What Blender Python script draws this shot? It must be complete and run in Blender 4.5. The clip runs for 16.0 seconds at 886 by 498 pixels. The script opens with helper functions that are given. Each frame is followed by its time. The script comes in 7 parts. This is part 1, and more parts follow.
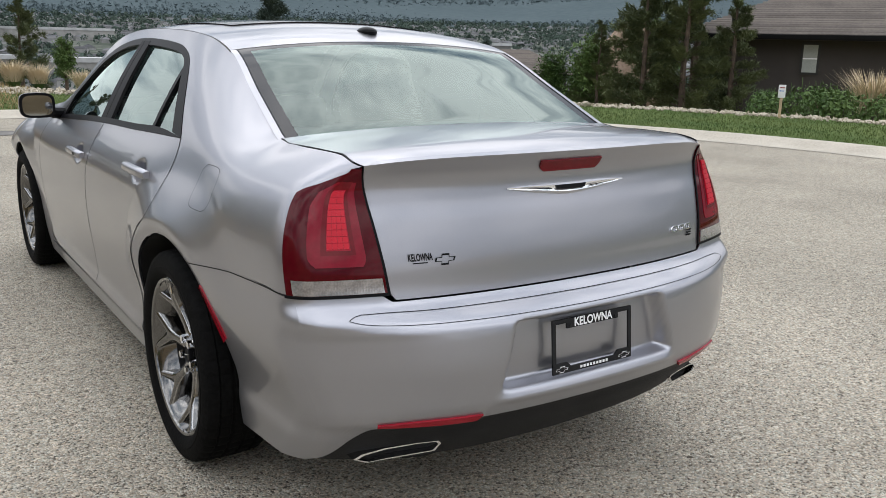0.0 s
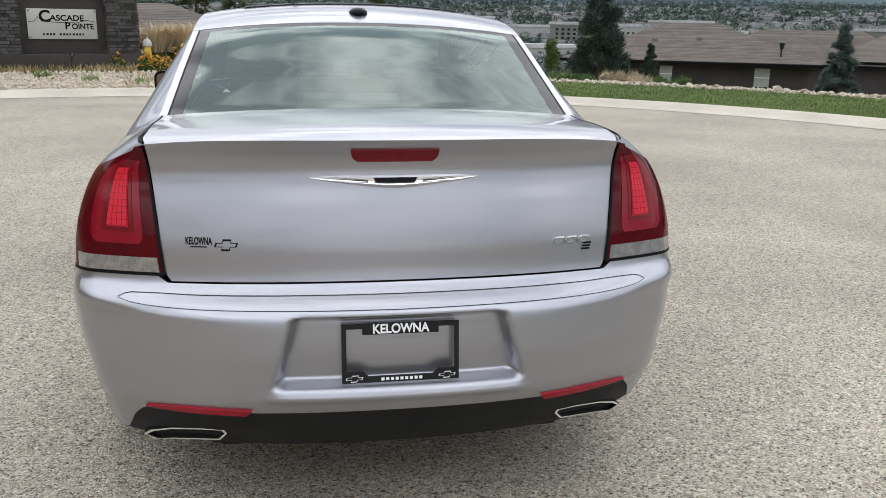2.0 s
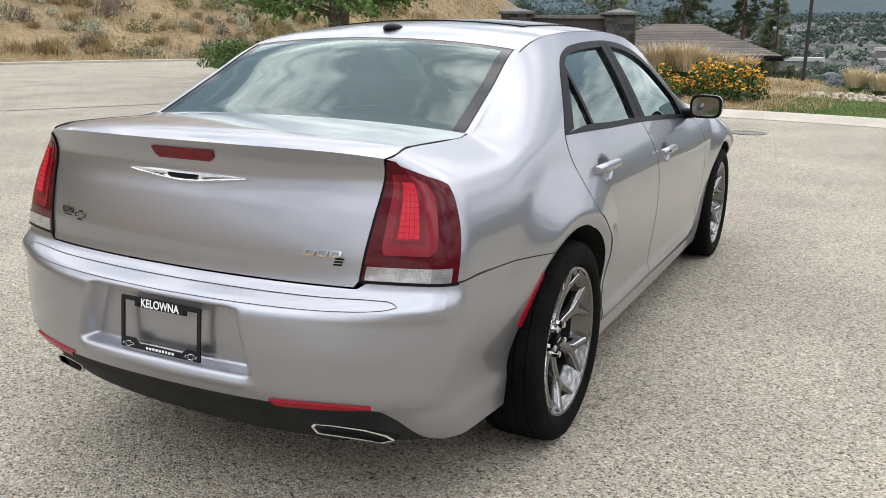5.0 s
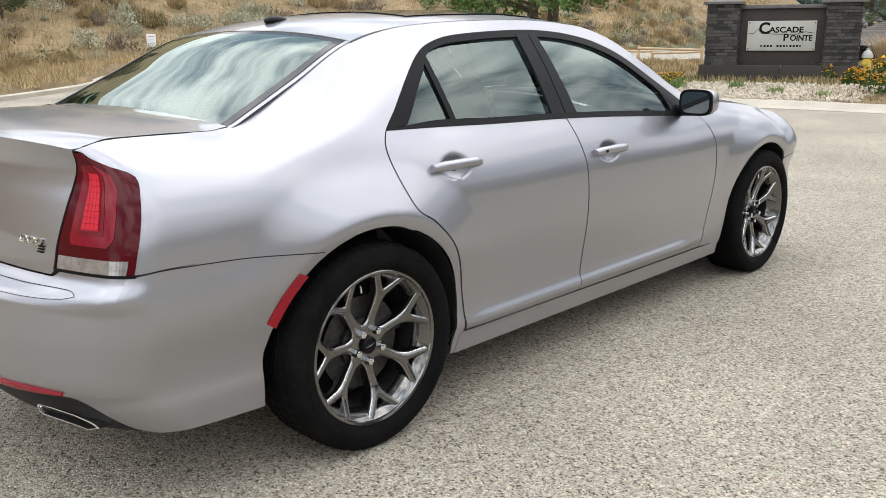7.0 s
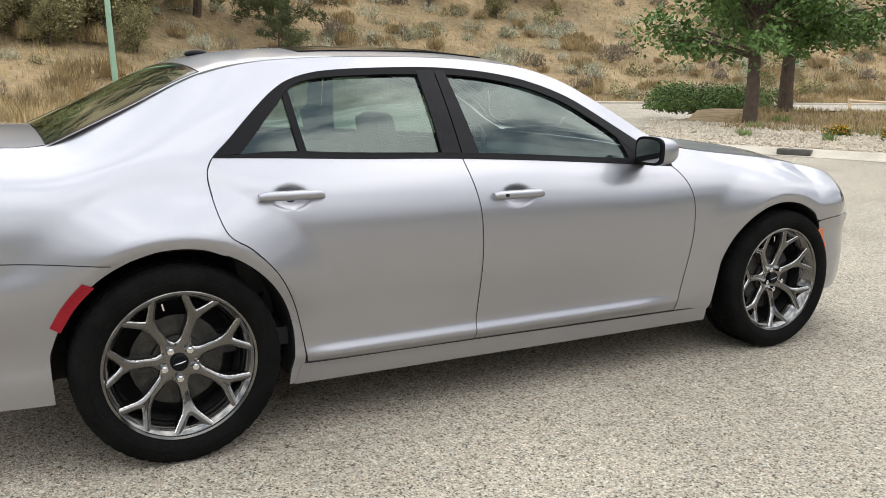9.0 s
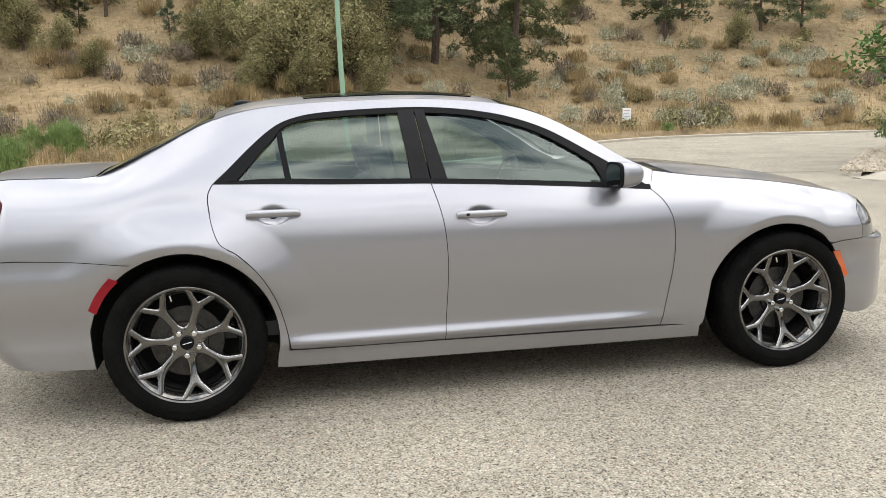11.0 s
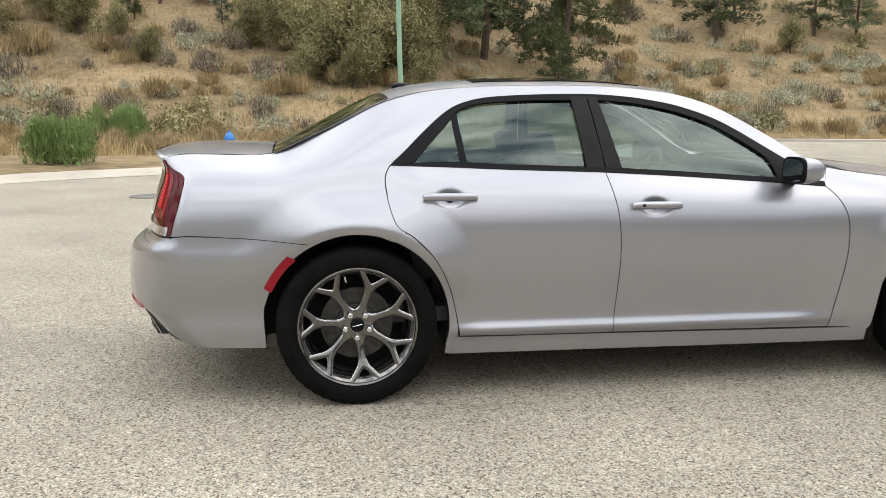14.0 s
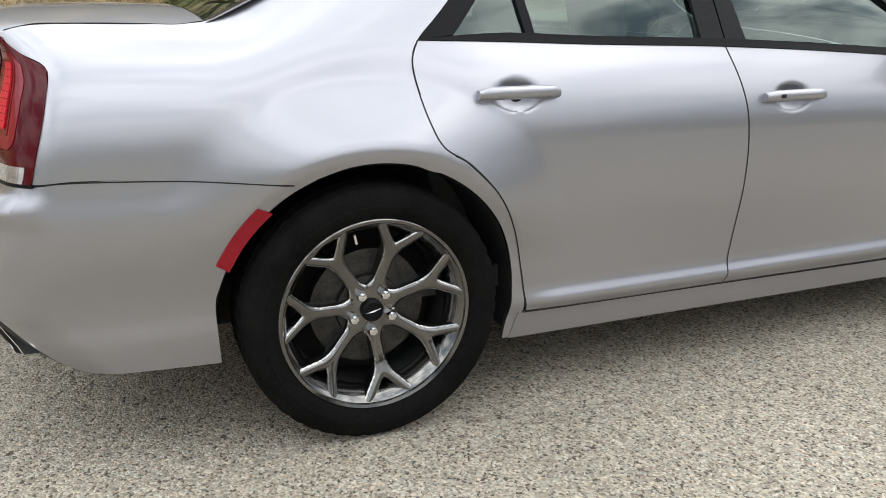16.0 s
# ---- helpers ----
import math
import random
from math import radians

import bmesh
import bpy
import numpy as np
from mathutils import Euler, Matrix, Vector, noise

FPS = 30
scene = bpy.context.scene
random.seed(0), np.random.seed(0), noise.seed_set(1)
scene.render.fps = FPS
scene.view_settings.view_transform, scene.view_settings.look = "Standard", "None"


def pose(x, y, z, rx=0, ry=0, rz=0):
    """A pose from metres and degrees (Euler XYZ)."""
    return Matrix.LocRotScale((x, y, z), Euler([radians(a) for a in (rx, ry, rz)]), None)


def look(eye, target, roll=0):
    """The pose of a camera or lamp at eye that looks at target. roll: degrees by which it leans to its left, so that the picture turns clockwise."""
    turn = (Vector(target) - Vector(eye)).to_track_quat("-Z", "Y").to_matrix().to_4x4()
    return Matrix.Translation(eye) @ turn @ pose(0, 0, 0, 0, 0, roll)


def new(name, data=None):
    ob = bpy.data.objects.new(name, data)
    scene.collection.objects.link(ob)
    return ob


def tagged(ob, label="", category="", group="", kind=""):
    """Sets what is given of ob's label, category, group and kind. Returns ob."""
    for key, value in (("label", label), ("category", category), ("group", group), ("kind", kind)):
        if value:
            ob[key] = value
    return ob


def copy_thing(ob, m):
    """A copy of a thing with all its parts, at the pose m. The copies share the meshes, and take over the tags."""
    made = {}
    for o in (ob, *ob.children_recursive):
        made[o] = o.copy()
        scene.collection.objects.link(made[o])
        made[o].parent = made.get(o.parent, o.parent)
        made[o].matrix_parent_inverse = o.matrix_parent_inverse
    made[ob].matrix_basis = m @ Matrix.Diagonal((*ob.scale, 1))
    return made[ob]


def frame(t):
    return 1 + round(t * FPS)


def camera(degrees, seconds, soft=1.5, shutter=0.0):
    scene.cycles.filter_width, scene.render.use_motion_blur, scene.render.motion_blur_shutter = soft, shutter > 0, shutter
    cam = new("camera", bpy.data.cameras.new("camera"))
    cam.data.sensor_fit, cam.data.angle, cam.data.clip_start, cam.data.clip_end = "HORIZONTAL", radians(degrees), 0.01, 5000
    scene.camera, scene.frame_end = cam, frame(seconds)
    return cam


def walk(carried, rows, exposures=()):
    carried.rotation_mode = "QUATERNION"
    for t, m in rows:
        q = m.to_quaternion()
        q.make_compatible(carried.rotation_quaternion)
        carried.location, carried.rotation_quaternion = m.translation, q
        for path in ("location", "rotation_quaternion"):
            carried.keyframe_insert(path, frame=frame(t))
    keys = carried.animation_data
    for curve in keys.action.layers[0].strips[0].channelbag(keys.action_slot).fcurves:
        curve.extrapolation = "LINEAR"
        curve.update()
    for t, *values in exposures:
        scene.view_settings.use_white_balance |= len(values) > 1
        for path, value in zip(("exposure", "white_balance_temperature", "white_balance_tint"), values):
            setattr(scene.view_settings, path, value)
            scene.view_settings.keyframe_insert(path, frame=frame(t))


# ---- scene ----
cam = camera(54.8, 16.0, soft=0.8)
PATH = [
    (0, (-1.683, -2.763, 1.412), (-0.595, -1.151, 0.944), 1.2),
    (0.5, (-1.327, -2.878, 1.428), (-0.361, -1.194, 0.948), 1.2),
    (1, (-0.959, -3.02, 1.425), (-0.154, -1.256, 0.934), 1.0),
    (1.5, (-0.608, -3.089, 1.41), (-0.026, -1.242, 0.909), 0.9),
    (2, (-0.264, -3.134, 1.418), (0.076, -1.231, 0.906), 1.0),
    (2.5, (0.093, -3.172, 1.415), (0.204, -1.241, 0.903), 1.3),
    (3, (0.408, -3.14, 1.41), (0.283, -1.207, 0.912), 0.9),
    (3.2, (0.523, -3.129, 1.408), (0.319, -1.199, 0.924), 0.8),
    (5.3, (1.986, -2.675, 1.426), (1.013, -0.995, 0.943), 0.4),
    (5.5, (2.093, -2.58, 1.405), (1.062, -0.935, 0.927), 0.2),
    (6, (2.379, -2.333, 1.42), (1.253, -0.751, 0.941), 0.5),
    (6.5, (2.69, -2.091, 1.42), (1.456, -0.596, 0.927), 0.2),
    (7, (2.959, -1.815, 1.407), (1.616, -0.418, 0.912), -0.4),
    (7.5, (3.219, -1.53, 1.416), (1.765, -0.246, 0.93), -0.5),
    (8, (3.484, -1.233, 1.392), (1.922, -0.07, 0.936), 0.1),
    (8.5, (3.663, -0.901, 1.378), (2.023, 0.159, 0.947), 0.8),
    (8.7, (3.735, -0.776, 1.388), (2.065, 0.241, 0.967), 0.9),
    (10.8, (4.687, 0.37, 1.381), (2.762, 0.805, 1.058), -1.0),
    (11, (4.822, 0.373, 1.382), (2.89, 0.78, 1.065), -1.3),
    (11.5, (5.191, 0.413, 1.393), (3.236, 0.75, 1.135), -1.3),
    (12, (5.455, 0.46, 1.393), (3.494, 0.783, 1.166), -0.7),
    (12.5, (5.46, 0.381, 1.384), (3.5, 0.71, 1.165), -0.5),
    (13, (5.271, 0.16, 1.375), (3.317, 0.513, 1.138), -1.5),
    (13.5, (5.002, -0.046, 1.358), (3.054, 0.3, 1.069), -0.8),
    (14, (4.633, -0.262, 1.335), (2.689, 0.074, 1.01), 0.5),
    (14.5, (4.228, -0.441, 1.327), (2.299, -0.046, 0.976), 0.6),
    (15, (3.823, -0.57, 1.228), (1.927, -0.05, 0.862), 0.6),
    (15.5, (3.381, -0.666, 1.233), (1.549, -0.023, 0.752), 0.2),
    (16, (2.943, -0.704, 1.227), (1.195, 0.062, 0.63), 0.6),
]
walk(cam, [(t, look(eye, target, roll)) for t, eye, target, roll in PATH],
     exposures=[(0, -0.05, 6420, 11.8), (1.5, 0.02, 6420, 11.8), (3.0, 0.13, 6450, 11.8), (6.0, 0.32, 6560, 11.0), (9.0, 0.37, 6700, 10.6), (12.5, 0.36, 6880, 10.8), (16.0, 0.35, 6620, 9.8)])

# ---- sky, sun ----
world = bpy.data.worlds.new("overcast_sky")
scene.world = world
world.use_nodes = True
_wn, _wl = world.node_tree.nodes, world.node_tree.links
_wn.clear()
_wout = _wn.new("ShaderNodeOutputWorld")
_bgs, _bgc, _mixw = _wn.new("ShaderNodeBackground"), _wn.new("ShaderNodeBackground"), _wn.new("ShaderNodeMixShader")
_sky = _wn.new("ShaderNodeTexSky")
_sky.sky_type = "NISHITA"
_sky.sun_disc = False
_sky.sun_elevation, _sky.sun_rotation = radians(59), radians(-11)
_bgs.inputs[1].default_value = 0.10
_wl.new(_sky.outputs[0], _bgs.inputs[0])
_tc, _mp = _wn.new("ShaderNodeTexCoord"), _wn.new("ShaderNodeMapping")
_mp.inputs["Scale"].default_value = (1.6, 1.6, 4.2)
_n1, _n2 = _wn.new("ShaderNodeTexNoise"), _wn.new("ShaderNodeTexNoise")
_n1.inputs["Scale"].default_value, _n1.inputs["Detail"].default_value, _n1.inputs["Roughness"].default_value = 2.3, 7, 0.58
_n2.inputs["Scale"].default_value, _n2.inputs["Detail"].default_value = 0.8, 3
_cr = _wn.new("ShaderNodeValToRGB")
_cr.color_ramp.elements[0].position, _cr.color_ramp.elements[0].color = 0.41, (0.20, 0.25, 0.30, 1)
_cr.color_ramp.elements[1].position, _cr.color_ramp.elements[1].color = 0.59, (1.0, 1.0, 1.0, 1)
_wl.new(_tc.outputs["Generated"], _mp.inputs[0])
_wl.new(_mp.outputs[0], _n1.inputs[0])
_wl.new(_mp.outputs[0], _n2.inputs[0])
_wl.new(_n1.outputs[0], _cr.inputs[0])
_wl.new(_cr.outputs[0], _bgc.inputs[0])
# brighter towards the hazy horizon
_sx, _el = _wn.new("ShaderNodeSeparateXYZ"), _wn.new("ShaderNodeMapRange")
_wl.new(_tc.outputs["Generated"], _sx.inputs[0])
_wl.new(_sx.outputs[2], _el.inputs[0])
_el.interpolation_type = "SMOOTHSTEP"
_el.inputs["From Min"].default_value, _el.inputs["From Max"].default_value = 0.12, 0.80
_el.inputs["To Min"].default_value, _el.inputs["To Max"].default_value = 1.28, 3.55
# the unseen sky behind the car is set brighter, to light its boot lid
_az, _both = _wn.new("ShaderNodeMapRange"), _wn.new("ShaderNodeMath")
_az.inputs["From Min"].default_value, _az.inputs["From Max"].default_value = -1.0, 1.0
_az.inputs["To Min"].default_value, _az.inputs["To Max"].default_value = 1.08, 0.92
_both.operation = "MULTIPLY"
_wl.new(_sx.outputs[1], _az.inputs[0])
_wl.new(_az.outputs[0], _both.inputs[0])
_wl.new(_el.outputs[0], _both.inputs[1])
_wl.new(_both.outputs[0], _bgc.inputs[1])
_mixw.inputs[0].default_value = 0.85
_wl.new(_bgs.outputs[0], _mixw.inputs[1])
_wl.new(_bgc.outputs[0], _mixw.inputs[2])
_wl.new(_mixw.outputs[0], _wout.inputs[0])
sun = new("sun", bpy.data.lights.new("sun", "SUN"))
sun.data.energy, sun.data.angle, sun.data.color = 0.4, radians(75), (1.0, 0.96, 0.9)
sun.matrix_world = look((-4, 21, 34), (0, 1, 0))

# ---- materials ----
def mat(name, c1, c2=None, rough=0.6, metal=0.0, scale=8.0, fine=60.0, bump=0.0, bump_scale=None, coat=0.0, spec=0.5, rvar=0.0, rand=0.0, detail=5.0, mixpos=(0.35, 0.65), trans=None, emit=None):
    m = bpy.data.materials.new(name)
    m.use_nodes = True
    nt = m.node_tree
    n, l = nt.nodes, nt.links
    b = n["Principled BSDF"]
    b.inputs["Roughness"].default_value = rough
    b.inputs["Metallic"].default_value = metal
    b.inputs["Specular IOR Level"].default_value = spec
    b.inputs["Coat Weight"].default_value = coat
    b.inputs["Coat Roughness"].default_value = 0.03
    b.inputs["Base Color"].default_value = (*c1, 1)
    tc = n.new("ShaderNodeTexCoord")
    if c2 is not None:
        a, f = n.new("ShaderNodeTexNoise"), n.new("ShaderNodeTexNoise")
        a.inputs["Scale"].default_value, a.inputs["Detail"].default_value = scale, detail
        f.inputs["Scale"].default_value, f.inputs["Detail"].default_value = fine, 4
        l.new(tc.outputs["Object"], a.inputs[0])
        l.new(tc.outputs["Object"], f.inputs[0])
        av = n.new("ShaderNodeMath")
        av.operation = "MULTIPLY_ADD"
        av.inputs[1].default_value = 0.55
        hf = n.new("ShaderNodeMath")
        hf.operation = "MULTIPLY"
        hf.inputs[1].default_value = 0.45
        l.new(f.outputs[0], hf.inputs[0])
        l.new(a.outputs[0], av.inputs[0])
        l.new(hf.outputs[0], av.inputs[2])
        src = av.outputs[0]
        if rand:
            oi = n.new("ShaderNodeObjectInfo")
            ad = n.new("ShaderNodeMath")
            ad.operation = "MULTIPLY_ADD"
            ad.inputs[1].default_value = rand
            l.new(oi.outputs["Random"], ad.inputs[0])
            l.new(src, ad.inputs[2])
            sb = n.new("ShaderNodeMath")
            sb.operation = "SUBTRACT"
            sb.inputs[1].default_value = rand / 2
            l.new(ad.outputs[0], sb.inputs[0])
            src = sb.outputs[0]
        r = n.new("ShaderNodeValToRGB")
        r.color_ramp.elements[0].position, r.color_ramp.elements[0].color = mixpos[0], (*c1, 1)
        r.color_ramp.elements[1].position, r.color_ramp.elements[1].color = mixpos[1], (*c2, 1)
        l.new(src, r.inputs[0])
        l.new(r.outputs[0], b.inputs["Base Color"])
        if rvar:
            rr = n.new("ShaderNodeMapRange")
            rr.inputs["To Min"].default_value, rr.inputs["To Max"].default_value = rough - rvar, rough + rvar
            l.new(a.outputs[0], rr.inputs[0])
            l.new(rr.outputs[0], b.inputs["Roughness"])
    if bump:
        bn, bp = n.new("ShaderNodeTexNoise"), n.new("ShaderNodeBump")
        bn.inputs["Scale"].default_value, bn.inputs["Detail"].default_value = bump_scale or fine, 5
        bp.inputs["Strength"].default_value, bp.inputs["Distance"].default_value = bump, 0.02
        l.new(tc.outputs["Object"], bn.inputs[0])
        l.new(bn.outputs[0], bp.inputs["Height"])
        l.new(bp.outputs[0], b.inputs["Normal"])
    if trans is not None:
        b.inputs["Transmission Weight"].default_value = trans
    if emit is not None:
        b.inputs["Emission Color"].default_value, b.inputs["Emission Strength"].default_value = (*emit[0], 1), emit[1]
    return m


def glass_mat(name, tint, gloss_rough=0.0, ior=1.5, boost=1.0):
    m = bpy.data.materials.new(name)
    m.use_nodes = True
    n, l = m.node_tree.nodes, m.node_tree.links
    n.clear()
    o, t, g, x, f = (n.new(k) for k in ("ShaderNodeOutputMaterial", "ShaderNodeBsdfTransparent", "ShaderNodeBsdfGlossy", "ShaderNodeMixShader", "ShaderNodeFresnel"))
    t.inputs[0].default_value = (*tint, 1)
    g.inputs["Roughness"].default_value = gloss_rough
    g.inputs[0].default_value = (0.86, 1.0, 0.95, 1)
    f.inputs[0].default_value = ior
    mu = n.new("ShaderNodeMath")
    mu.operation = "MULTIPLY"
    mu.use_clamp = True
    mu.inputs[1].default_value = boost
    l.new(f.outputs[0], mu.inputs[0])
    l.new(mu.outputs[0], x.inputs[0])
    l.new(t.outputs[0], x.inputs[1])
    l.new(g.outputs[0], x.inputs[2])
    l.new(x.outputs[0], o.inputs[0])
    return m


def asphalt_mat():
    m = bpy.data.materials.new("worn_asphalt")
    m.use_nodes = True
    n, l = m.node_tree.nodes, m.node_tree.links
    b = n["Principled BSDF"]
    tc = n.new("ShaderNodeTexCoord")
    v, v2, big, big2 = n.new("ShaderNodeTexVoronoi"), n.new("ShaderNodeTexVoronoi"), n.new("ShaderNodeTexNoise"), n.new("ShaderNodeTexNoise")
    v.inputs["Scale"].default_value, v2.inputs["Scale"].default_value = 145, 70
    big.inputs["Scale"].default_value, big.inputs["Detail"].default_value = 0.7, 5
    big2.inputs["Scale"].default_value, big2.inputs["Detail"].default_value = 14, 3
    for q in (v, v2, big, big2):
        l.new(tc.outputs["Object"], q.inputs["Vector"])
    r = n.new("ShaderNodeValToRGB")
    cr = r.color_ramp
    cr.elements[0].position, cr.elements[0].color = 0.0, (0.042, 0.0355, 0.029, 1)
    cr.elements[1].position, cr.elements[1].color = 1.0, (0.64, 0.60, 0.52, 1)
    for p, c in ((0.13, (0.10, 0.086, 0.070)), (0.26, (0.250, 0.226, 0.188)), (0.60, (0.366, 0.334, 0.281)), (0.85, (0.510, 0.470, 0.400))):
        e = cr.elements.new(p)
        e.color = (*c, 1)
    sep, sep2 = n.new("ShaderNodeSeparateColor"), n.new("ShaderNodeSeparateColor")
    l.new(v.outputs["Color"], sep.inputs[0])
    l.new(v2.outputs["Color"], sep2.inputs[0])
    a = n.new("ShaderNodeMix")
    a.data_type = "FLOAT"
    a.inputs[0].default_value = 0.22
    l.new(sep.outputs[0], a.inputs[2])
    l.new(sep2.outputs[0], a.inputs[3])
    l.new(a.outputs[0], r.inputs[0])
    mr = n.new("ShaderNodeMapRange")
    mr.inputs["From Min"].default_value, mr.inputs["From Max"].default_value = 0.3, 0.7
    mr.inputs["To Min"].default_value, mr.inputs["To Max"].default_value = 0.84, 1.14
    l.new(big.outputs[0], mr.inputs[0])
    mul = n.new("ShaderNodeMix")
    mul.data_type, mul.blend_type = "RGBA", "MULTIPLY"
    mul.inputs[0].default_value = 1.0
    l.new(r.outputs[0], mul.inputs[6])
    l.new(mr.outputs[0], mul.inputs[7])
    # stones differ in hue: brown, buff, grey-green
    hue, tint = n.new("ShaderNodeValToRGB"), n.new("ShaderNodeMix")
    hue.color_ramp.elements[0].color, hue.color_ramp.elements[1].color = (1.10, 0.98, 0.86, 1), (0.92, 1.0, 1.02, 1)
    tint.data_type, tint.blend_type = "RGBA", "MULTIPLY"
    tint.inputs[0].default_value = 0.8
    l.new(sep.outputs[1], hue.inputs[0])
    l.new(mul.outputs[2], tint.inputs[6])
    l.new(hue.outputs[0], tint.inputs[7])
    l.new(tint.outputs[2], b.inputs["Base Color"])
    b.inputs["Roughness"].default_value = 0.88
    b.inputs["Specular IOR Level"].default_value = 0.3
    bp = n.new("ShaderNodeBump")
    bp.inputs["Strength"].default_value, bp.inputs["Distance"].default_value = 0.8, 0.007
    l.new(v.outputs["Distance"], bp.inputs["Height"])
    bp.invert = True
    l.new(bp.outputs[0], b.inputs["Normal"])
    return m


def paint_mat():
    m = bpy.data.materials.new("silver_metallic_paint")
    m.use_nodes = True
    n, l = m.node_tree.nodes, m.node_tree.links
    b = n["Principled BSDF"]
    tc, f, s = n.new("ShaderNodeTexCoord"), n.new("ShaderNodeTexNoise"), n.new("ShaderNodeTexNoise")
    f.inputs["Scale"].default_value, f.inputs["Detail"].default_value = 2600, 1
    s.inputs["Scale"].default_value, s.inputs["Detail"].default_value = 5, 6
    l.new(tc.outputs["Object"], f.inputs[0])
    l.new(tc.outputs["Object"], s.inputs[0])
    r = n.new("ShaderNodeValToRGB")
    r.color_ramp.elements[0].position, r.color_ramp.elements[0].color = 0.35, (0.306, 0.307, 0.334, 1)
    r.color_ramp.elements[1].position, r.color_ramp.elements[1].color = 0.65, (0.408, 0.409, 0.444, 1)
    l.new(f.outputs[0], r.inputs[0])
    l.new(r.outputs[0], b.inputs["Base Color"])
    mr = n.new("ShaderNodeMapRange")
    mr.inputs["To Min"].default_value, mr.inputs["To Max"].default_value = 0.33, 0.37
    l.new(s.outputs[0], mr.inputs[0])
    l.new(mr.outputs[0], b.inputs["Roughness"])
    b.inputs["Metallic"].default_value = 0.92
    b.inputs["Coat Weight"].default_value, b.inputs["Coat Roughness"].default_value = 0.8, 0.03
    return m


M_PAINT = paint_mat()
M_ASPHALT = asphalt_mat()
M_BLACK = mat("black_plastic", (0.008, 0.008, 0.009), (0.018, 0.018, 0.019), 0.6, fine=220, bump=0.08, spec=0.2)
M_GLOSSBLACK = mat("gloss_black_trim", (0.006, 0.006, 0.007), None, 0.38, spec=0.10)
M_SATIN = mat("satin_black_pillar", (0.009, 0.009, 0.010), (0.016, 0.016, 0.018), 0.5, fine=120, spec=0.12)
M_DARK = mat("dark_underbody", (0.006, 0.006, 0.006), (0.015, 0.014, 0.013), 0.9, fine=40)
M_RUBBER = mat("tyre_rubber", (0.003, 0.003, 0.003), (0.008, 0.008, 0.0078), 0.8, fine=90, bump=0.15, spec=0.06)
M_RIM = mat("hyper_black_alloy", (0.125, 0.122, 0.118), (0.165, 0.161, 0.156), 0.13, 0.97, fine=300, coat=0.8)
M_RIMEDGE = mat("polished_alloy_edge", (0.34, 0.335, 0.33), (0.42, 0.415, 0.41), 0.16, 0.97, fine=300)
# darker copy of the rim alloy: shade inside the wheel put into colour
M_RIMSHADE = mat("shaded_alloy_barrel", (0.02, 0.02, 0.02), (0.045, 0.045, 0.045), 0.5, 0.6, fine=40)
M_CHROME = mat("chrome", (0.75, 0.75, 0.76), None, 0.06, 1.0)
M_STEEL = mat("worn_steel_disc", (0.03, 0.03, 0.03), (0.075, 0.073, 0.07), 0.4, 0.9, scale=30, fine=200)
M_GLASS = glass_mat("tinted_car_glass", (0.44, 0.55, 0.51), 0.0, 1.5, 1.9)
M_REARGLASS = glass_mat("tinted_rear_glass", (0.40, 0.50, 0.48), 0.0, 1.5, 1.5)
M_FRIT = mat("dark_glass_border", (0.012, 0.012, 0.014), None, 0.08, spec=0.28)
M_REDLENS = mat("dark_red_lamp_lens", (0.055, 0.0014, 0.004), (0.08, 0.002, 0.006), 0.06, scale=4, spec=0.22)
M_REDBRIGHT = mat("bright_red_lens", (0.17, 0.003, 0.011), (0.21, 0.004, 0.015), 0.12, scale=30, spec=0.35)
M_REDPANEL = mat("red_panel_lens", (0.34, 0.006, 0.020), (0.42, 0.010, 0.028), 0.2, scale=30, spec=0.3)
M_REDMID = mat("mid_red_lens", (0.12, 0.003, 0.007), (0.15, 0.004, 0.009), 0.12, scale=30, spec=0.3)
M_SMOKED = mat("smoked_lamp_lens", (0.07, 0.07, 0.075), (0.16, 0.16, 0.165), 0.06, scale=9, fine=30, coat=1.0)
M_LED = mat("red_led_panel", (0.46, 0.010, 0.024), None, 0.3, spec=0.3, emit=((1.0, 0.03, 0.06), 0.06))
M_CLEARLENS = mat("clear_reverse_lens", (0.22, 0.215, 0.22), (0.40, 0.385, 0.39), 0.10, 0.5, scale=40, fine=200, coat=1.0)
M_REFLECT = mat("red_reflector", (0.24, 0.003, 0.012), (0.30, 0.005, 0.016), 0.2, fine=400, spec=0.35)
M_AMBER = mat("amber_marker", (0.5525, 0.085, 0.017), (0.6375, 0.1275, 0.0255), 0.2, fine=400, coat=1.0)
M_WHITE = mat("white_print", (0.8, 0.8, 0.8), None, 0.4)
M_SEAT = mat("dark_leather", (0.03, 0.03, 0.032), (0.05, 0.05, 0.052), 0.55, fine=300, bump=0.1)
M_CONCRETE = mat("pale_concrete", (0.35, 0.315, 0.26), (0.50, 0.455, 0.38), 0.85, scale=1.3, fine=35, bump=0.2)
M_GRASS = mat("mown_lawn", (0.038, 0.074, 0.016), (0.11, 0.138, 0.042), 0.9, scale=0.7, fine=30, bump=0.6, spec=0.1)
M_BLADE = mat("lawn_blades", (0.038, 0.075, 0.017), (0.130, 0.158, 0.052), 0.8, scale=0.4, fine=20, spec=0.15)
M_DRYSOIL = mat("dry_grass_slope", (0.125, 0.094, 0.054), (0.33, 0.245, 0.142), 0.95, scale=0.22, fine=3.0, bump=0.8, bump_scale=6, spec=0.1)
M_DRYGRASS = mat("dry_grass", (0.20, 0.150, 0.074), (0.52, 0.395, 0.215), 0.85, scale=0.3, fine=2.0, spec=0.15)
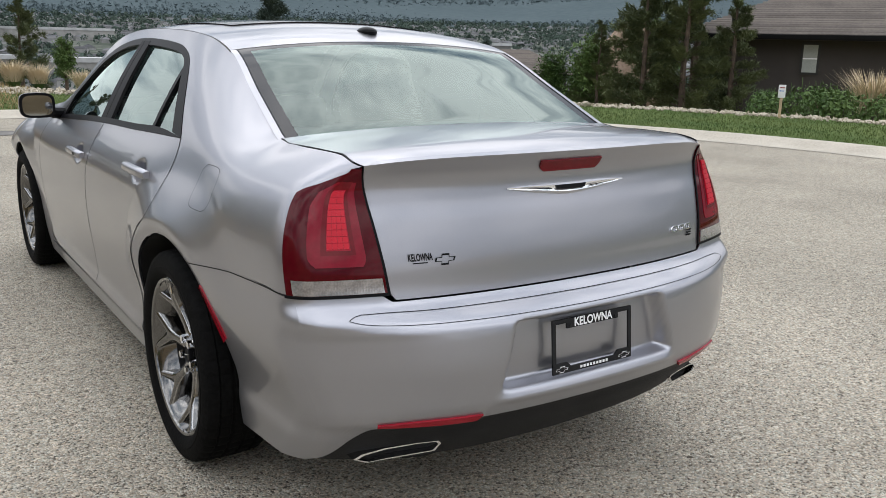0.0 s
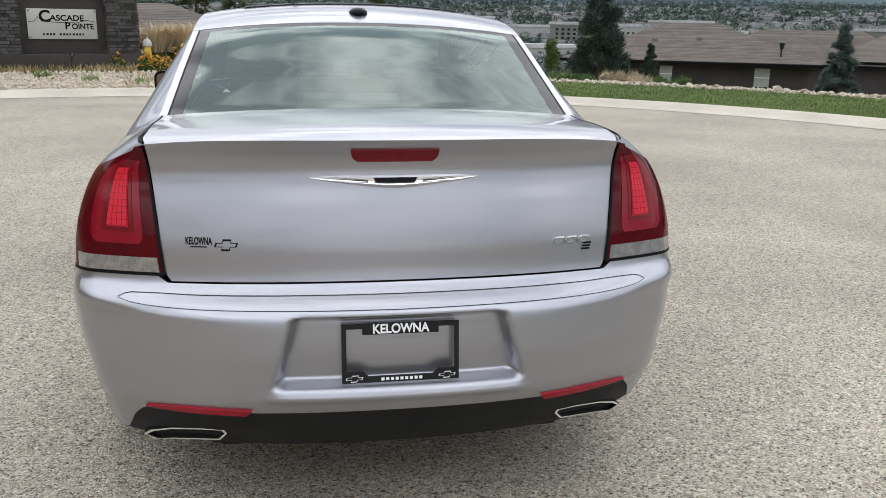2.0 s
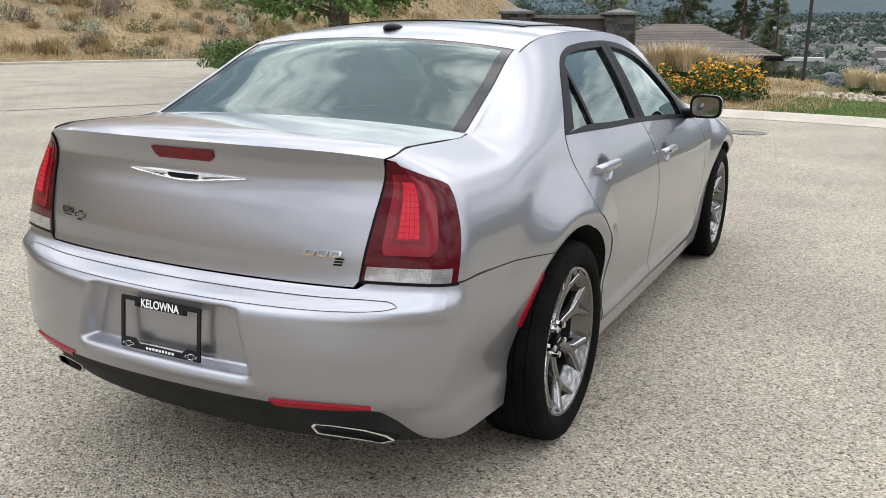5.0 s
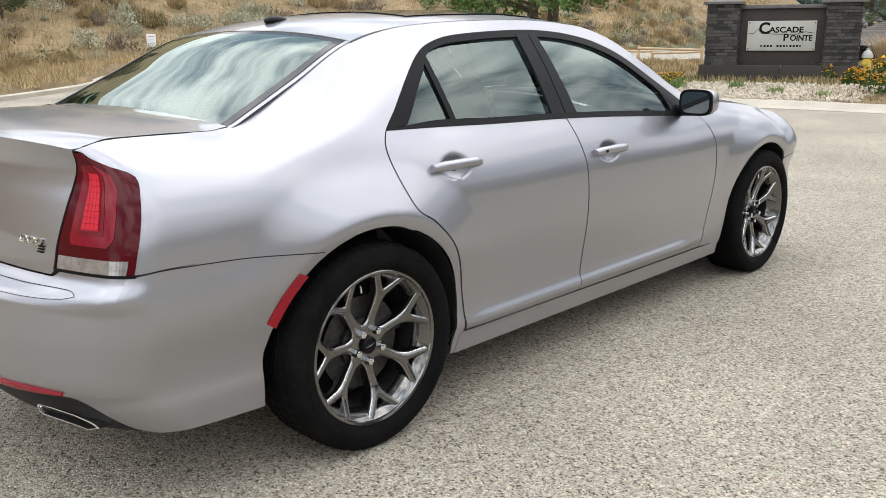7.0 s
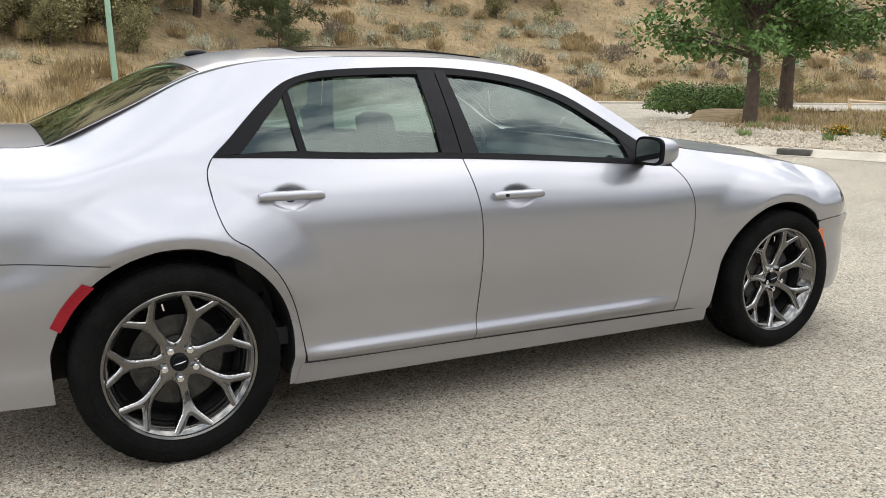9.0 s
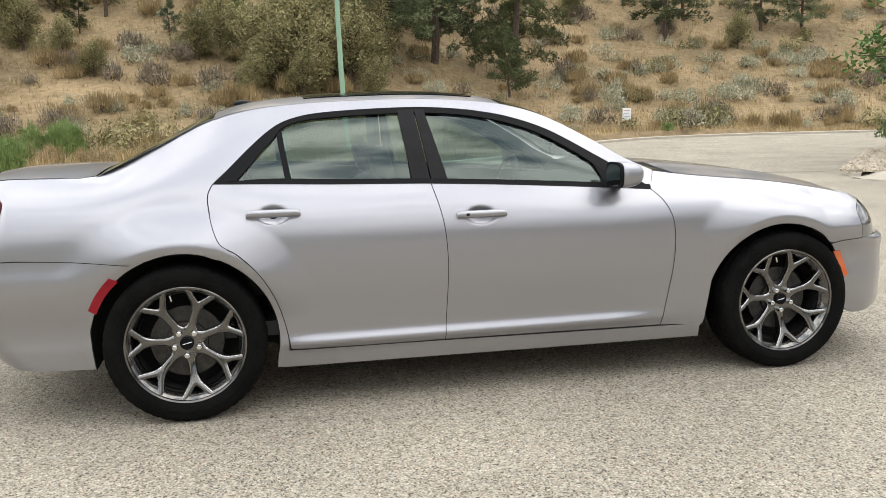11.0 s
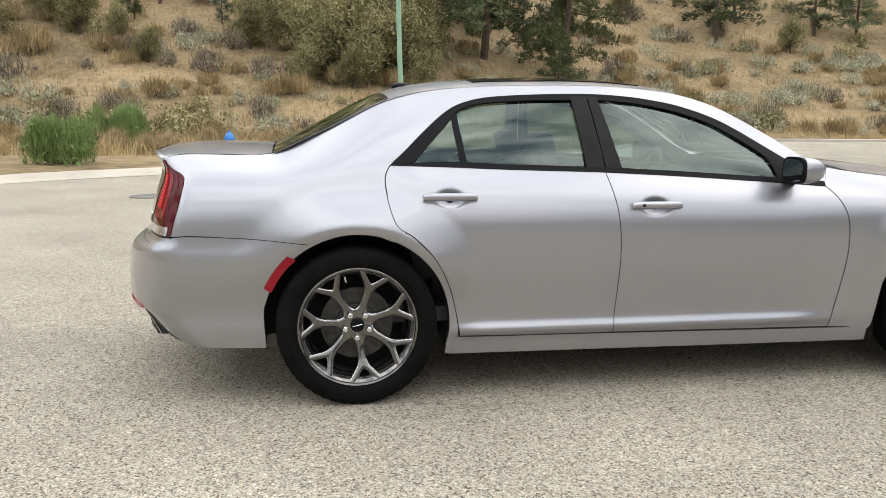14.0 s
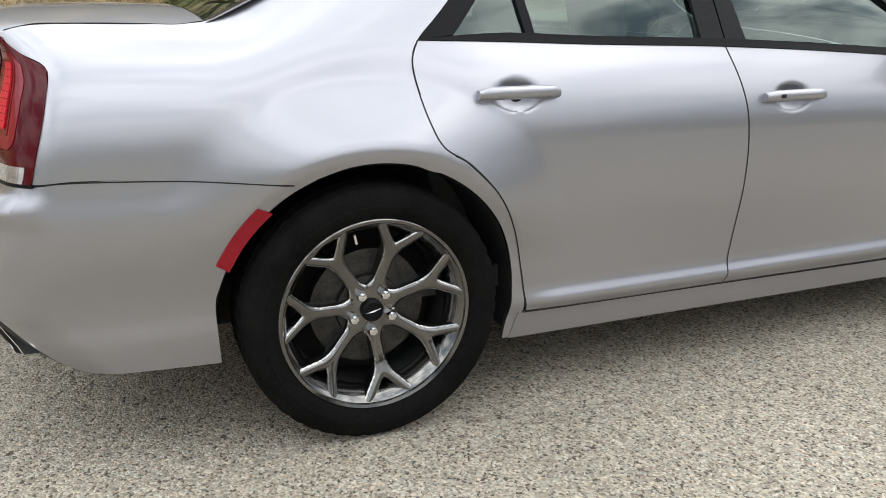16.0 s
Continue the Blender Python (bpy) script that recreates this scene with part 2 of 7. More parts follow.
M_SAGE = mat("sage_leaf", (0.24, 0.245, 0.165), (0.46, 0.455, 0.34), 0.85, scale=2, fine=9, spec=0.15, rand=0.3)
M_WOOD = mat("bark", (0.045, 0.032, 0.024), (0.12, 0.085, 0.06), 0.9, scale=6, fine=40, bump=0.6)
M_GREYWOOD = mat("weathered_rail", (0.46, 0.33, 0.205), (0.60, 0.46, 0.31), 0.8, scale=5, fine=40)
M_PINE = mat("pine_needles", (0.06, 0.078, 0.038), (0.155, 0.180, 0.085), 0.7, scale=1.2, fine=8, spec=0.2, rand=0.25)
M_SPRUCE = mat("blue_spruce_needles", (0.0382, 0.0595, 0.0493), (0.0935, 0.1232, 0.1062), 0.7, scale=1.2, fine=8, spec=0.2)
M_LEAF = mat("maple_leaf", (0.0595, 0.119, 0.0255), (0.153, 0.2465, 0.0723), 0.55, scale=1.5, fine=9, spec=0.3, rand=0.2)
M_BUSH = mat("dark_green_shrub_leaf", (0.034, 0.0723, 0.017), (0.1105, 0.17, 0.051), 0.65, scale=2, fine=12, spec=0.2, rand=0.25)
M_SCRUB = mat("olive_scrub_leaf", (0.1463, 0.1406, 0.0619), (0.3375, 0.3037, 0.1575), 0.8, scale=2, fine=9, spec=0.15, rand=0.25)
M_BROOM = mat("bright_broom_stem", (0.115, 0.1782, 0.0517), (0.253, 0.3335, 0.1265), 0.7, scale=2, fine=12, spec=0.2, rand=0.2)
M_DRYTIP = mat("pale_dry_shrub_tips", (0.3672, 0.306, 0.204), (0.5712, 0.4896, 0.3468), 0.85, scale=3, fine=12, spec=0.1, rand=0.2)
M_DARKBRUSH = mat("dark_brush_twigs", (0.1375, 0.115, 0.0875), (0.275, 0.2313, 0.1812), 0.9, scale=3, fine=12, spec=0.1)
M_YELLOW = mat("yellow_petals", (0.75, 0.36, 0.02), (0.85, 0.52, 0.04), 0.6, scale=3, fine=20)
M_PLUME = mat("feather_grass", (0.512, 0.4, 0.248), (0.656, 0.56, 0.4), 0.8, scale=2, fine=14)
M_ROCK = mat("pale_granite", (0.27, 0.225, 0.165), (0.50, 0.44, 0.35), 0.85, scale=2.2, fine=22, bump=0.5, rand=0.35)
M_STONEVENEER = mat("dark_ledge_stone", (0.022, 0.021, 0.020), (0.080, 0.075, 0.071), 0.75, scale=5, fine=40, bump=0.4, rand=0.5)
M_CAPSTONE = mat("pillar_cap", (0.10, 0.095, 0.09), (0.16, 0.155, 0.15), 0.8, fine=30)
M_STUCCO = mat("dark_brown_stucco", (0.0382, 0.0323, 0.0289), (0.0553, 0.0467, 0.0425), 0.9, scale=1, fine=60, bump=0.2)
M_SHINGLE = mat("brown_shingle", (0.0723, 0.0595, 0.051), (0.1275, 0.1062, 0.0892), 0.9, scale=1.2, fine=12, rand=0.4)
M_PALESIGN = mat("pale_sign_board", (0.4, 0.4, 0.368), (0.464, 0.464, 0.424), 0.5, scale=3)
M_GREENPOST = mat("pale_green_post", (0.24, 0.4, 0.288), (0.288, 0.448, 0.336), 0.45, scale=3, fine=40)
M_BLACKMETAL = mat("black_lamp_metal", (0.012, 0.012, 0.012), (0.025, 0.025, 0.025), 0.45, fine=30)
M_WALLPALE = mat("far_pale_wall", (0.15, 0.145, 0.135), (0.36, 0.35, 0.33), 0.8, scale=0.02, fine=0.2, rand=0.5)
M_TOWN = mat("far_house_wall", (0.16, 0.16, 0.155), (0.40, 0.40, 0.39), 0.85, scale=0.02, fine=0.2)
# distance haze is mixed into the base colours of far woods and mountain
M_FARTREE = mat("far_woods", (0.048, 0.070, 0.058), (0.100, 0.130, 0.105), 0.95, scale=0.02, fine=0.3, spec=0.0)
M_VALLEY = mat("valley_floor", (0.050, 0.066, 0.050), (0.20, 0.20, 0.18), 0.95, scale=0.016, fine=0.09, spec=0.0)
M_MOUNT = mat("haze_tinted_mountain", (0.075, 0.098, 0.106), (0.095, 0.120, 0.128), 0.95, scale=0.004, fine=0.06, spec=0.0)
M_WINDOWPANE = mat("dull_window_pane", (0.30, 0.32, 0.30), (0.42, 0.44, 0.42), 0.15, scale=2, coat=0.5)
M_BLUE = mat("blue_hydrant_paint", (0.02, 0.16, 0.50), (0.03, 0.22, 0.60), 0.45, fine=30)
M_IRON = mat("cast_iron", (0.05, 0.047, 0.043), (0.10, 0.095, 0.085), 0.7, 0.3, fine=60, bump=0.3)
M_DIRT = mat("pale_dirt_track", (0.336, 0.288, 0.224), (0.448, 0.392, 0.32), 0.95, scale=0.6, fine=8, bump=0.4)
M_EARTH = mat("reddish_bare_earth", (0.20, 0.135, 0.095), (0.36, 0.27, 0.20), 0.95, scale=0.9, fine=9, bump=0.8, bump_scale=5)
M_HYDRANT = mat("yellow_hydrant_paint", (0.62, 0.42, 0.05), (0.72, 0.52, 0.09), 0.45, fine=30)
# paler and bluer still: haze put into the colour of the farthest woods
M_HAZEWOOD = mat("haze_tinted_woods", (0.10, 0.130, 0.140), (0.14, 0.175, 0.182), 0.95, scale=0.01, fine=0.1, spec=0.0)
M_PALEROOF = mat("pale_flat_roof", (0.30, 0.30, 0.30), (0.56, 0.56, 0.55), 0.8, scale=0.02, fine=0.2)
M_TOWNROOF = mat("far_house_roof", (0.050, 0.051, 0.055), (0.20, 0.20, 0.205), 0.85, scale=0.013, fine=0.03, mixpos=(0.48, 0.64))
M_COVER = mat("asphalt_dusted_cover", (0.10, 0.095, 0.088), (0.20, 0.19, 0.178), 0.85, scale=6, fine=60, bump=0.4)
M_MIRROR = mat("door_mirror_glass", (0.24, 0.25, 0.25), None, 0.03, 1.0)
M_BADGE = mat("bright_badge_metal", (0.92, 0.92, 0.93), None, 0.16, 0.8, coat=0.5)

# ---- building helpers ----
def curve(*pts):
    """Monotone cubic through (x, y) points."""
    xs, ys = [p[0] for p in pts], [p[1] for p in pts]
    k = len(xs)
    h = [xs[i + 1] - xs[i] for i in range(k - 1)]
    d = [(ys[i + 1] - ys[i]) / h[i] for i in range(k - 1)]
    s = [d[0]] + [0.0] * (k - 2) + [d[-1]]
    for i in range(1, k - 1):
        if d[i - 1] * d[i] > 0:
            w1, w2 = 2 * h[i] + h[i - 1], h[i] + 2 * h[i - 1]
            s[i] = (w1 + w2) / (w1 / d[i - 1] + w2 / d[i])

    def f(x):
        if x <= xs[0]:
            return ys[0]
        if x >= xs[-1]:
            return ys[-1]
        i = 0
        while x > xs[i + 1]:
            i += 1
        t = (x - xs[i]) / h[i]
        return ((2 * t**3 - 3 * t**2 + 1) * ys[i] + (t**3 - 2 * t**2 + t) * h[i] * s[i]
                + (-2 * t**3 + 3 * t**2) * ys[i + 1] + (t**3 - t**2) * h[i] * s[i + 1])
    return f


def trail(pts, smooth=True):
    """A path f(t), t from 0 to 1, through points, by length."""
    p = [Vector(q) for q in pts]
    c = [0.0]
    for a, b in zip(p, p[1:]):
        c.append(c[-1] + (b - a).length)
    tot = c[-1]

    def f(t):
        s = min(max(t, 0.0), 1.0) * tot
        i = 0
        while i < len(p) - 2 and s > c[i + 1]:
            i += 1
        u = (s - c[i]) / max(c[i + 1] - c[i], 1e-9)
        if not smooth:
            return p[i].lerp(p[i + 1], u)
        p0, p1, p2, p3 = p[max(i - 1, 0)], p[i], p[i + 1], p[min(i + 2, len(p) - 1)]
        return 0.5 * (2 * p1 + (p2 - p0) * u + (2 * p0 - 5 * p1 + 4 * p2 - p3) * u * u + (3 * p1 - p0 - 3 * p2 + p3) * u**3)
    f.length = tot
    return f


def link_mesh(name, mesh, material, parent=None, label="", smooth=True, sharp=35):
    mats = material if isinstance(material, (list, tuple)) else [material]
    for q in mats:
        mesh.materials.append(q)
    if smooth:
        mesh.polygons.foreach_set("use_smooth", [True] * len(mesh.polygons))
        mesh.set_sharp_from_angle(angle=radians(sharp))
    ob = new(name, mesh)
    if parent is not None:
        ob.parent = parent
    if label:
        ob["label"] = label
    return ob


def part(name, bm, material, parent=None, label="", smooth=True, sharp=35):
    bmesh.ops.recalc_face_normals(bm, faces=bm.faces)
    mesh = bpy.data.meshes.new(name)
    bm.to_mesh(mesh)
    bm.free()
    return link_mesh(name, mesh, material, parent, label, smooth, sharp)


def raw(name, verts, faces, material, parent=None, label="", smooth=True, sharp=35, slots=None):
    mesh = bpy.data.meshes.new(name)
    mesh.from_pydata([tuple(v) for v in verts], [], faces)
    mesh.update()
    ob = link_mesh(name, mesh, material, parent, label, smooth, sharp)
    if slots:
        mesh.polygons.foreach_set("material_index", slots)
    return ob


def box(bm, x0, y0, z0, x1, y1, z1, m=None, bevel=0.0):
    r = bmesh.ops.create_cube(bm, size=1.0, matrix=Matrix.Translation(((x0 + x1) / 2, (y0 + y1) / 2, (z0 + z1) / 2)) @ Matrix.Diagonal((abs(x1 - x0), abs(y1 - y0), abs(z1 - z0), 1)))
    vs = r["verts"]
    if bevel:
        es = {e for v in vs for e in v.link_edges}
        g = bmesh.ops.bevel(bm, geom=list(es), offset=bevel, segments=2, affect="EDGES", profile=0.6)
        vs = [v for v in g["verts"]]
        vs = list({v for f in g["faces"] for v in f.verts} | set(vs))
    if m is not None:
        bmesh.ops.transform(bm, matrix=m, verts=[v for v in vs if v.is_valid])
    return vs


def tube(bm, path, radii, seg=10, cap=True):
    """A round tube along points."""
    pts = [Vector(p) for p in path]
    rings = []
    for i, p in enumerate(pts):
        d = (pts[min(i + 1, len(pts) - 1)] - pts[max(i - 1, 0)]).normalized()
        a = d.orthogonal().normalized() if abs(d.z) < 0.9 else Vector((1, 0, 0))
        a = (a - d * a.dot(d)).normalized()
        b = d.cross(a)
        r = radii[i] if isinstance(radii, (list, tuple)) else radii
        rings.append([bm.verts.new(p + (a * math.cos(2 * math.pi * k / seg) + b * math.sin(2 * math.pi * k / seg)) * r) for k in range(seg)])
    for q, w in zip(rings, rings[1:]):
        for k in range(seg):
            bm.faces.new((q[k], q[(k + 1) % seg], w[(k + 1) % seg], w[k]))
    if cap:
        bm.faces.new(rings[0][::-1])
        bm.faces.new(rings[-1])


def lathe(profile, seg=64, axis="x"):
    """Verts and faces of a turned profile of (along, radius)."""
    vs, fs = [], []
    k = len(profile)
    for i in range(seg):
        a = 2 * math.pi * i / seg
        c, s = math.cos(a), math.sin(a)
        for u, r in profile:
            vs.append((u, r * c, r * s) if axis == "x" else (r * c, r * s, u))
    for i in range(seg):
        j = (i + 1) % seg
        for q in range(k - 1):
            fs.append((i * k + q, i * k + q + 1, j * k + q + 1, j * k + q))
    return vs, fs


def empty(name, x=0, y=0, z=0, rz=0):
    e = new(name)
    e.matrix_world = pose(x, y, z, 0, 0, rz)
    return e

# ---- the silver saloon: body surface ----
# the car points along +y, rear axle at y = 0
WHEELBASE, WHEEL_Z = 3.035, 0.362
ARCHES = ((0.0, 0.364, 0.420), (3.0, 0.361, 0.414))
ZE = curve((-0.36, 1.122), (-0.10, 1.245), (0.17, 1.372), (0.30, 1.405), (0.45, 1.425), (0.75, 1.443), (1.1, 1.448), (1.5, 1.425), (1.75, 1.365), (2.05, 1.215), (2.33, 1.065), (2.5, 1.04), (3.0, 0.985), (3.4, 0.915), (3.7, 0.83))
XE = curve((-0.36, 0.668), (-0.10, 0.640), (0.17, 0.608), (0.45, 0.600), (1.1, 0.602), (1.5, 0.61), (1.75, 0.63), (2.05, 0.69), (2.33, 0.75), (2.5, 0.765), (3.0, 0.75), (3.4, 0.70), (3.7, 0.64))
ZC = curve((-0.36, 1.148), (-0.10, 1.278), (0.17, 1.410), (0.30, 1.447), (0.45, 1.470), (0.75, 1.488), (1.1, 1.494), (1.5, 1.472), (1.75, 1.415), (2.05, 1.275), (2.33, 1.120), (2.42, 1.085), (2.5, 1.083), (3.0, 1.035), (3.4, 0.965), (3.7, 0.88), (3.85, 0.81))
ZB = curve((-0.9, 1.03), (-0.36, 1.045), (0.155, 1.079), (0.6, 1.063), (1.18, 1.045), (1.87, 1.005), (2.33, 0.972), (2.8, 0.935), (3.3, 0.86), (3.7, 0.77))
BW = curve((-0.9, 0.836), (-0.36, 0.826), (-0.1, 0.813), (0.155, 0.806), (1.18, 0.822), (2.33, 0.832), (3.0, 0.835), (3.7, 0.82))
SIDE = curve((0.16, 0.845), (0.215, 0.862), (0.285, 0.873), (0.33, 0.880), (0.40, 0.886), (0.47, 0.892), (0.62, 0.908), (0.74, 0.912), (0.80, 0.910))
TAPER = curve((-1.0, 0.918), (-0.75, 0.939), (-0.5, 0.957), (-0.25, 0.972), (0.0, 0.987), (0.6, 1.0), (1.6, 1.0), (2.5, 0.994), (3.3, 0.975))
ROUND = curve((1.9, 0.0), (2.0, 0.0), (2.35, 0.55), (2.75, 1.0))
YR = curve((0.24, -0.90), (0.30, -0.97), (0.36, -1.02), (0.415, -1.055), (0.425, -1.068), (0.48, -1.083), (0.56, -1.083), (0.64, -1.075), (0.680, -1.066), (0.703, -1.046), (0.738, -0.992), (0.752, -0.978), (0.85, -0.962), (0.95, -0.936), (1.01, -0.917), (1.045, -0.911), (1.07, -0.914), (1.100, -0.928), (1.128, -0.943))
YF = curve((0.20, 3.86), (0.30, 3.93), (0.45, 3.93), (0.62, 3.92), (0.655, 3.90), (0.675, 3.84), (0.80, 3.76), (0.92, 3.66))
Y1, Y2, NF, CORNER = -0.45, 3.25, 2.7, 0.065
BOW = curve((0.30, 0.17), (0.66, 0.15), (0.74, 0.06), (0.90, 0.075), (1.13, 0.09))
ZEB, XEB = curve((-0.9, 1.138), (-0.6, 1.138), (-0.36, 1.122)), curve((-0.9, 0.665), (-0.6, 0.665), (-0.36, 0.668))


LEAN = curve((-0.3, 0.56), (0.0, 0.60), (0.4, 1.0), (0.6, 1.0))


def base_width(y, z):
    """Half width of the plain body, without the wheel flares."""
    zb, xb = ZB(y), BW(y)
    lo = min(0.80, zb - 0.12)
    ze, xe = (ZE(y), XE(y)) if y > -0.36 else (ZEB(y), XEB(y))
    if z >= zb:
        t = min(max((z - zb) / max(ze - zb, 0.03), 0.0), 2.5)
        x = xb + (xe - xb) * t + 0.014 * math.sin(math.pi * min(t, 1.0))
    elif z > lo:
        t = (z - lo) / (zb - lo)
        a = SIDE(lo)
        slope = (xb - xe - 0.014 * math.pi) / max(ze - zb, 0.03)
        x = a + (xb - a) * t ** (min(max(slope * (zb - lo) / (a - xb), 1.9), 5.0) * LEAN(y))
    else:
        x = SIDE(z)
    k = ROUND(y)
    if k > 0 and z > lo:
        t = min(max((z - lo) / max(ze - lo, 0.01), 0.0), 1.0)
        a = SIDE(lo)
        x = x * (1 - k) + (xe + (a - xe) * (1 - t**2.4) ** 0.86) * k
    x *= TAPER(y)
    if y < -0.25 and z < 0.74:
        q = min((0.74 - z) / 0.06, 1.0)
        x += 0.011 * q * q * (3 - 2 * q) * min(1.0, (-0.25 - y) / 0.2)
    if y < -0.20 and z < 0.66:
        q = min(max((0.66 - z) / 0.26, 0.0), 1.0)
        x -= 0.034 * q * q * (3 - 2 * q) * min(1.0, (-0.20 - y) / 0.25)
    return x


GY0, GZ0, GDY, GDZ = -1.12, 0.08, 0.07, 0.012


def blurred(f, n, m, k, sy, sz):
    """f on an n by m grid, blurred over sy and sz metres on one k times as fine."""
    a = np.array([[f(GY0 + i * GDY / k, GZ0 + j * GDZ / k) for j in range(-3 * k, k * (m + 3))] for i in range(-3 * k, k * (n + 3))])
    for axis, sig in ((0, sy * k / GDY), (1, sz * k / GDZ)):
        w = np.exp(-0.5 * (np.arange(-int(3 * sig), int(3 * sig) + 1) / sig) ** 2)
        pad = [(len(w) // 2,) * 2 if q == axis else (0, 0) for q in (0, 1)]
        a = np.apply_along_axis(lambda v: np.convolve(v, w / w.sum(), "valid"), axis, np.pad(a, pad, mode="reflect", reflect_type="odd"))
    return a[3 * k:k * (n + 3):k, 3 * k:k * (m + 3):k]


GRID = blurred(base_width, 71, 120, 2, 0.05, 0.022)


def bspline(t):
    return ((1 - t) ** 3 / 6, (3 * t**3 - 6 * t * t + 4) / 6, (-3 * t**3 + 3 * t * t + 3 * t + 1) / 6, t**3 / 6)


def half_width(y, z):
    """The body's half width, faired by a cubic spline, with the flares over the wheels."""
    p, q = min(max((y - GY0) / GDY, 1.0), 67.9), min(max((z - GZ0) / GDZ, 1.0), 116.9)
    i, j = int(p), int(q)
    x = float(np.array(bspline(p - i)) @ GRID[i - 1:i + 3, j - 1:j + 3] @ np.array(bspline(q - j)))
    if z < 0.42 and 0.30 < y < 2.50:
        q = 1.0 if 0.60 < y < 2.05 else min((y - 0.30) / 0.30, (2.50 - y) / 0.45)
        x += 0.020 * math.exp(-((z - 0.326) / 0.030) ** 2) * q * q * (3 - 2 * q)
    if y < -0.34 and z < 0.44:
        q = min(max((0.400 - z) / 0.040, 0.0), 1.0)
        x += 0.006 * q * q * (3 - 2 * q) * min(1.0, (-0.34 - y) / 0.1)
    for cy, cz, r in ARCHES:
        e = math.hypot(y - cy, z - cz) - r
        if e < 0.24:
            if e < 0.042:
                g = 1.0 - 0.35 * max(0.0, (0.042 - e) / 0.042) ** 1.5
            else:
                q = (e - 0.042) / 0.175
                g = (1 - q) ** 1.25 if q < 1 else 0.0
            low = 0.56 if y < cy else 0.44
            up, dn = min(1.0, max(0.0, (1.08 - z) / 0.16)), min(1.0, max(0.0, (z - low) / 0.26))
            x += 0.038 * g * up * up * (3 - 2 * up) * dn * dn * (3 - 2 * dn)
    return x


def rear_face(x, z):
    """y of the bowed rear face, before its corners are rounded."""
    q = (x / 0.85) ** 2
    return YR(z) + 0.09 * q + BOW(z) * q * q


def fillet(d):
    """How far a rounded corner pulls one face in, at the distance d from the other."""
    if d >= CORNER:
        return 0.0
    if d < 0:
        return CORNER - 3.0 * d
    return CORNER - math.sqrt(max(CORNER**2 - (CORNER - d) ** 2, 0.0))


def SX(y, z):
    """Half width of the skin at (y, z), with the rounded ends."""
    if y > Y2:
        q = min((y - Y2) / (YF(z) - Y2), 1.0)
        return half_width(Y2, z) * (1 - q**NF) ** (1 / NF)
    w = half_width(y, z)
    if y > -0.55 or y - rear_face(w, z) >= CORNER:
        return w
    lo, hi = w - 0.3, w
    for _ in range(18):
        x = (lo + hi) / 2
        if x > w - fillet(y - rear_face(x, z)):
            hi = x
        else:
            lo = x
    return x


def CY(x, z):
    """y of the rear skin at (x, z)."""
    y0 = y = rear_face(x, z)
    x = abs(x)
    if x > 0.54:
        for _ in range(4):
            y = y0 + fillet(half_width(y, z) - x)
    return y


def FY(x, z):
    q = min(abs(x) / half_width(Y2, z), 0.9999)
    return Y2 + (YF(z) - Y2) * (1 - q**NF) ** (1 / NF)


def on_side(p, off=0.0):
    y, z = p[0], p[1]
    e = 0.004
    x = SX(y, z)
    n = Vector((1.0, -(SX(y + e, z) - SX(y - e, z)) / (2 * e), -(SX(y, z + e) - SX(y, z - e)) / (2 * e)))
    return Vector((x, y, z)) + n.normalized() * off


def on_rear(p, off=0.0):
    x, z = p[0], p[1]
    e = 0.004
    n = Vector((-(CY(x + e, z) - CY(x - e, z)) / (2 * e), 1.0, -(CY(x, z + e) - CY(x, z - e)) / (2 * e)))
    return Vector((x, CY(x, z), z)) - n.normalized() * off


def on_front(p, off=0.0):
    x, z = p[0], p[1]
    e = 0.004
    n = Vector((-(FY(x + e, z) - FY(x - e, z)) / (2 * e), 1.0, -(FY(x, z + e) - FY(x, z - e)) / (2 * e)))
    return Vector((x, FY(x, z), z)) + n.normalized() * off


def on_top(p, off=0.0):
    """p = (share of the half width, y) on the roof, glass or bonnet."""
    s, y = p[0], p[1]
    xe, ze, zc = XE(y), ZE(y), ZC(y)
    return Vector((s * xe, y, ze + (zc - ze) * (1 - abs(s) ** 2.2) + off))


def coons(b, t, l, r):
    def f(u, v):
        B, T, L, R = b(u), t(u), l(v), r(v)
        return (B * (1 - v) + T * v + L * (1 - u) + R * u
                - (b(0) * (1 - u) * (1 - v) + b(1) * u * (1 - v) + t(0) * (1 - u) * v + t(1) * u * v))
    return f


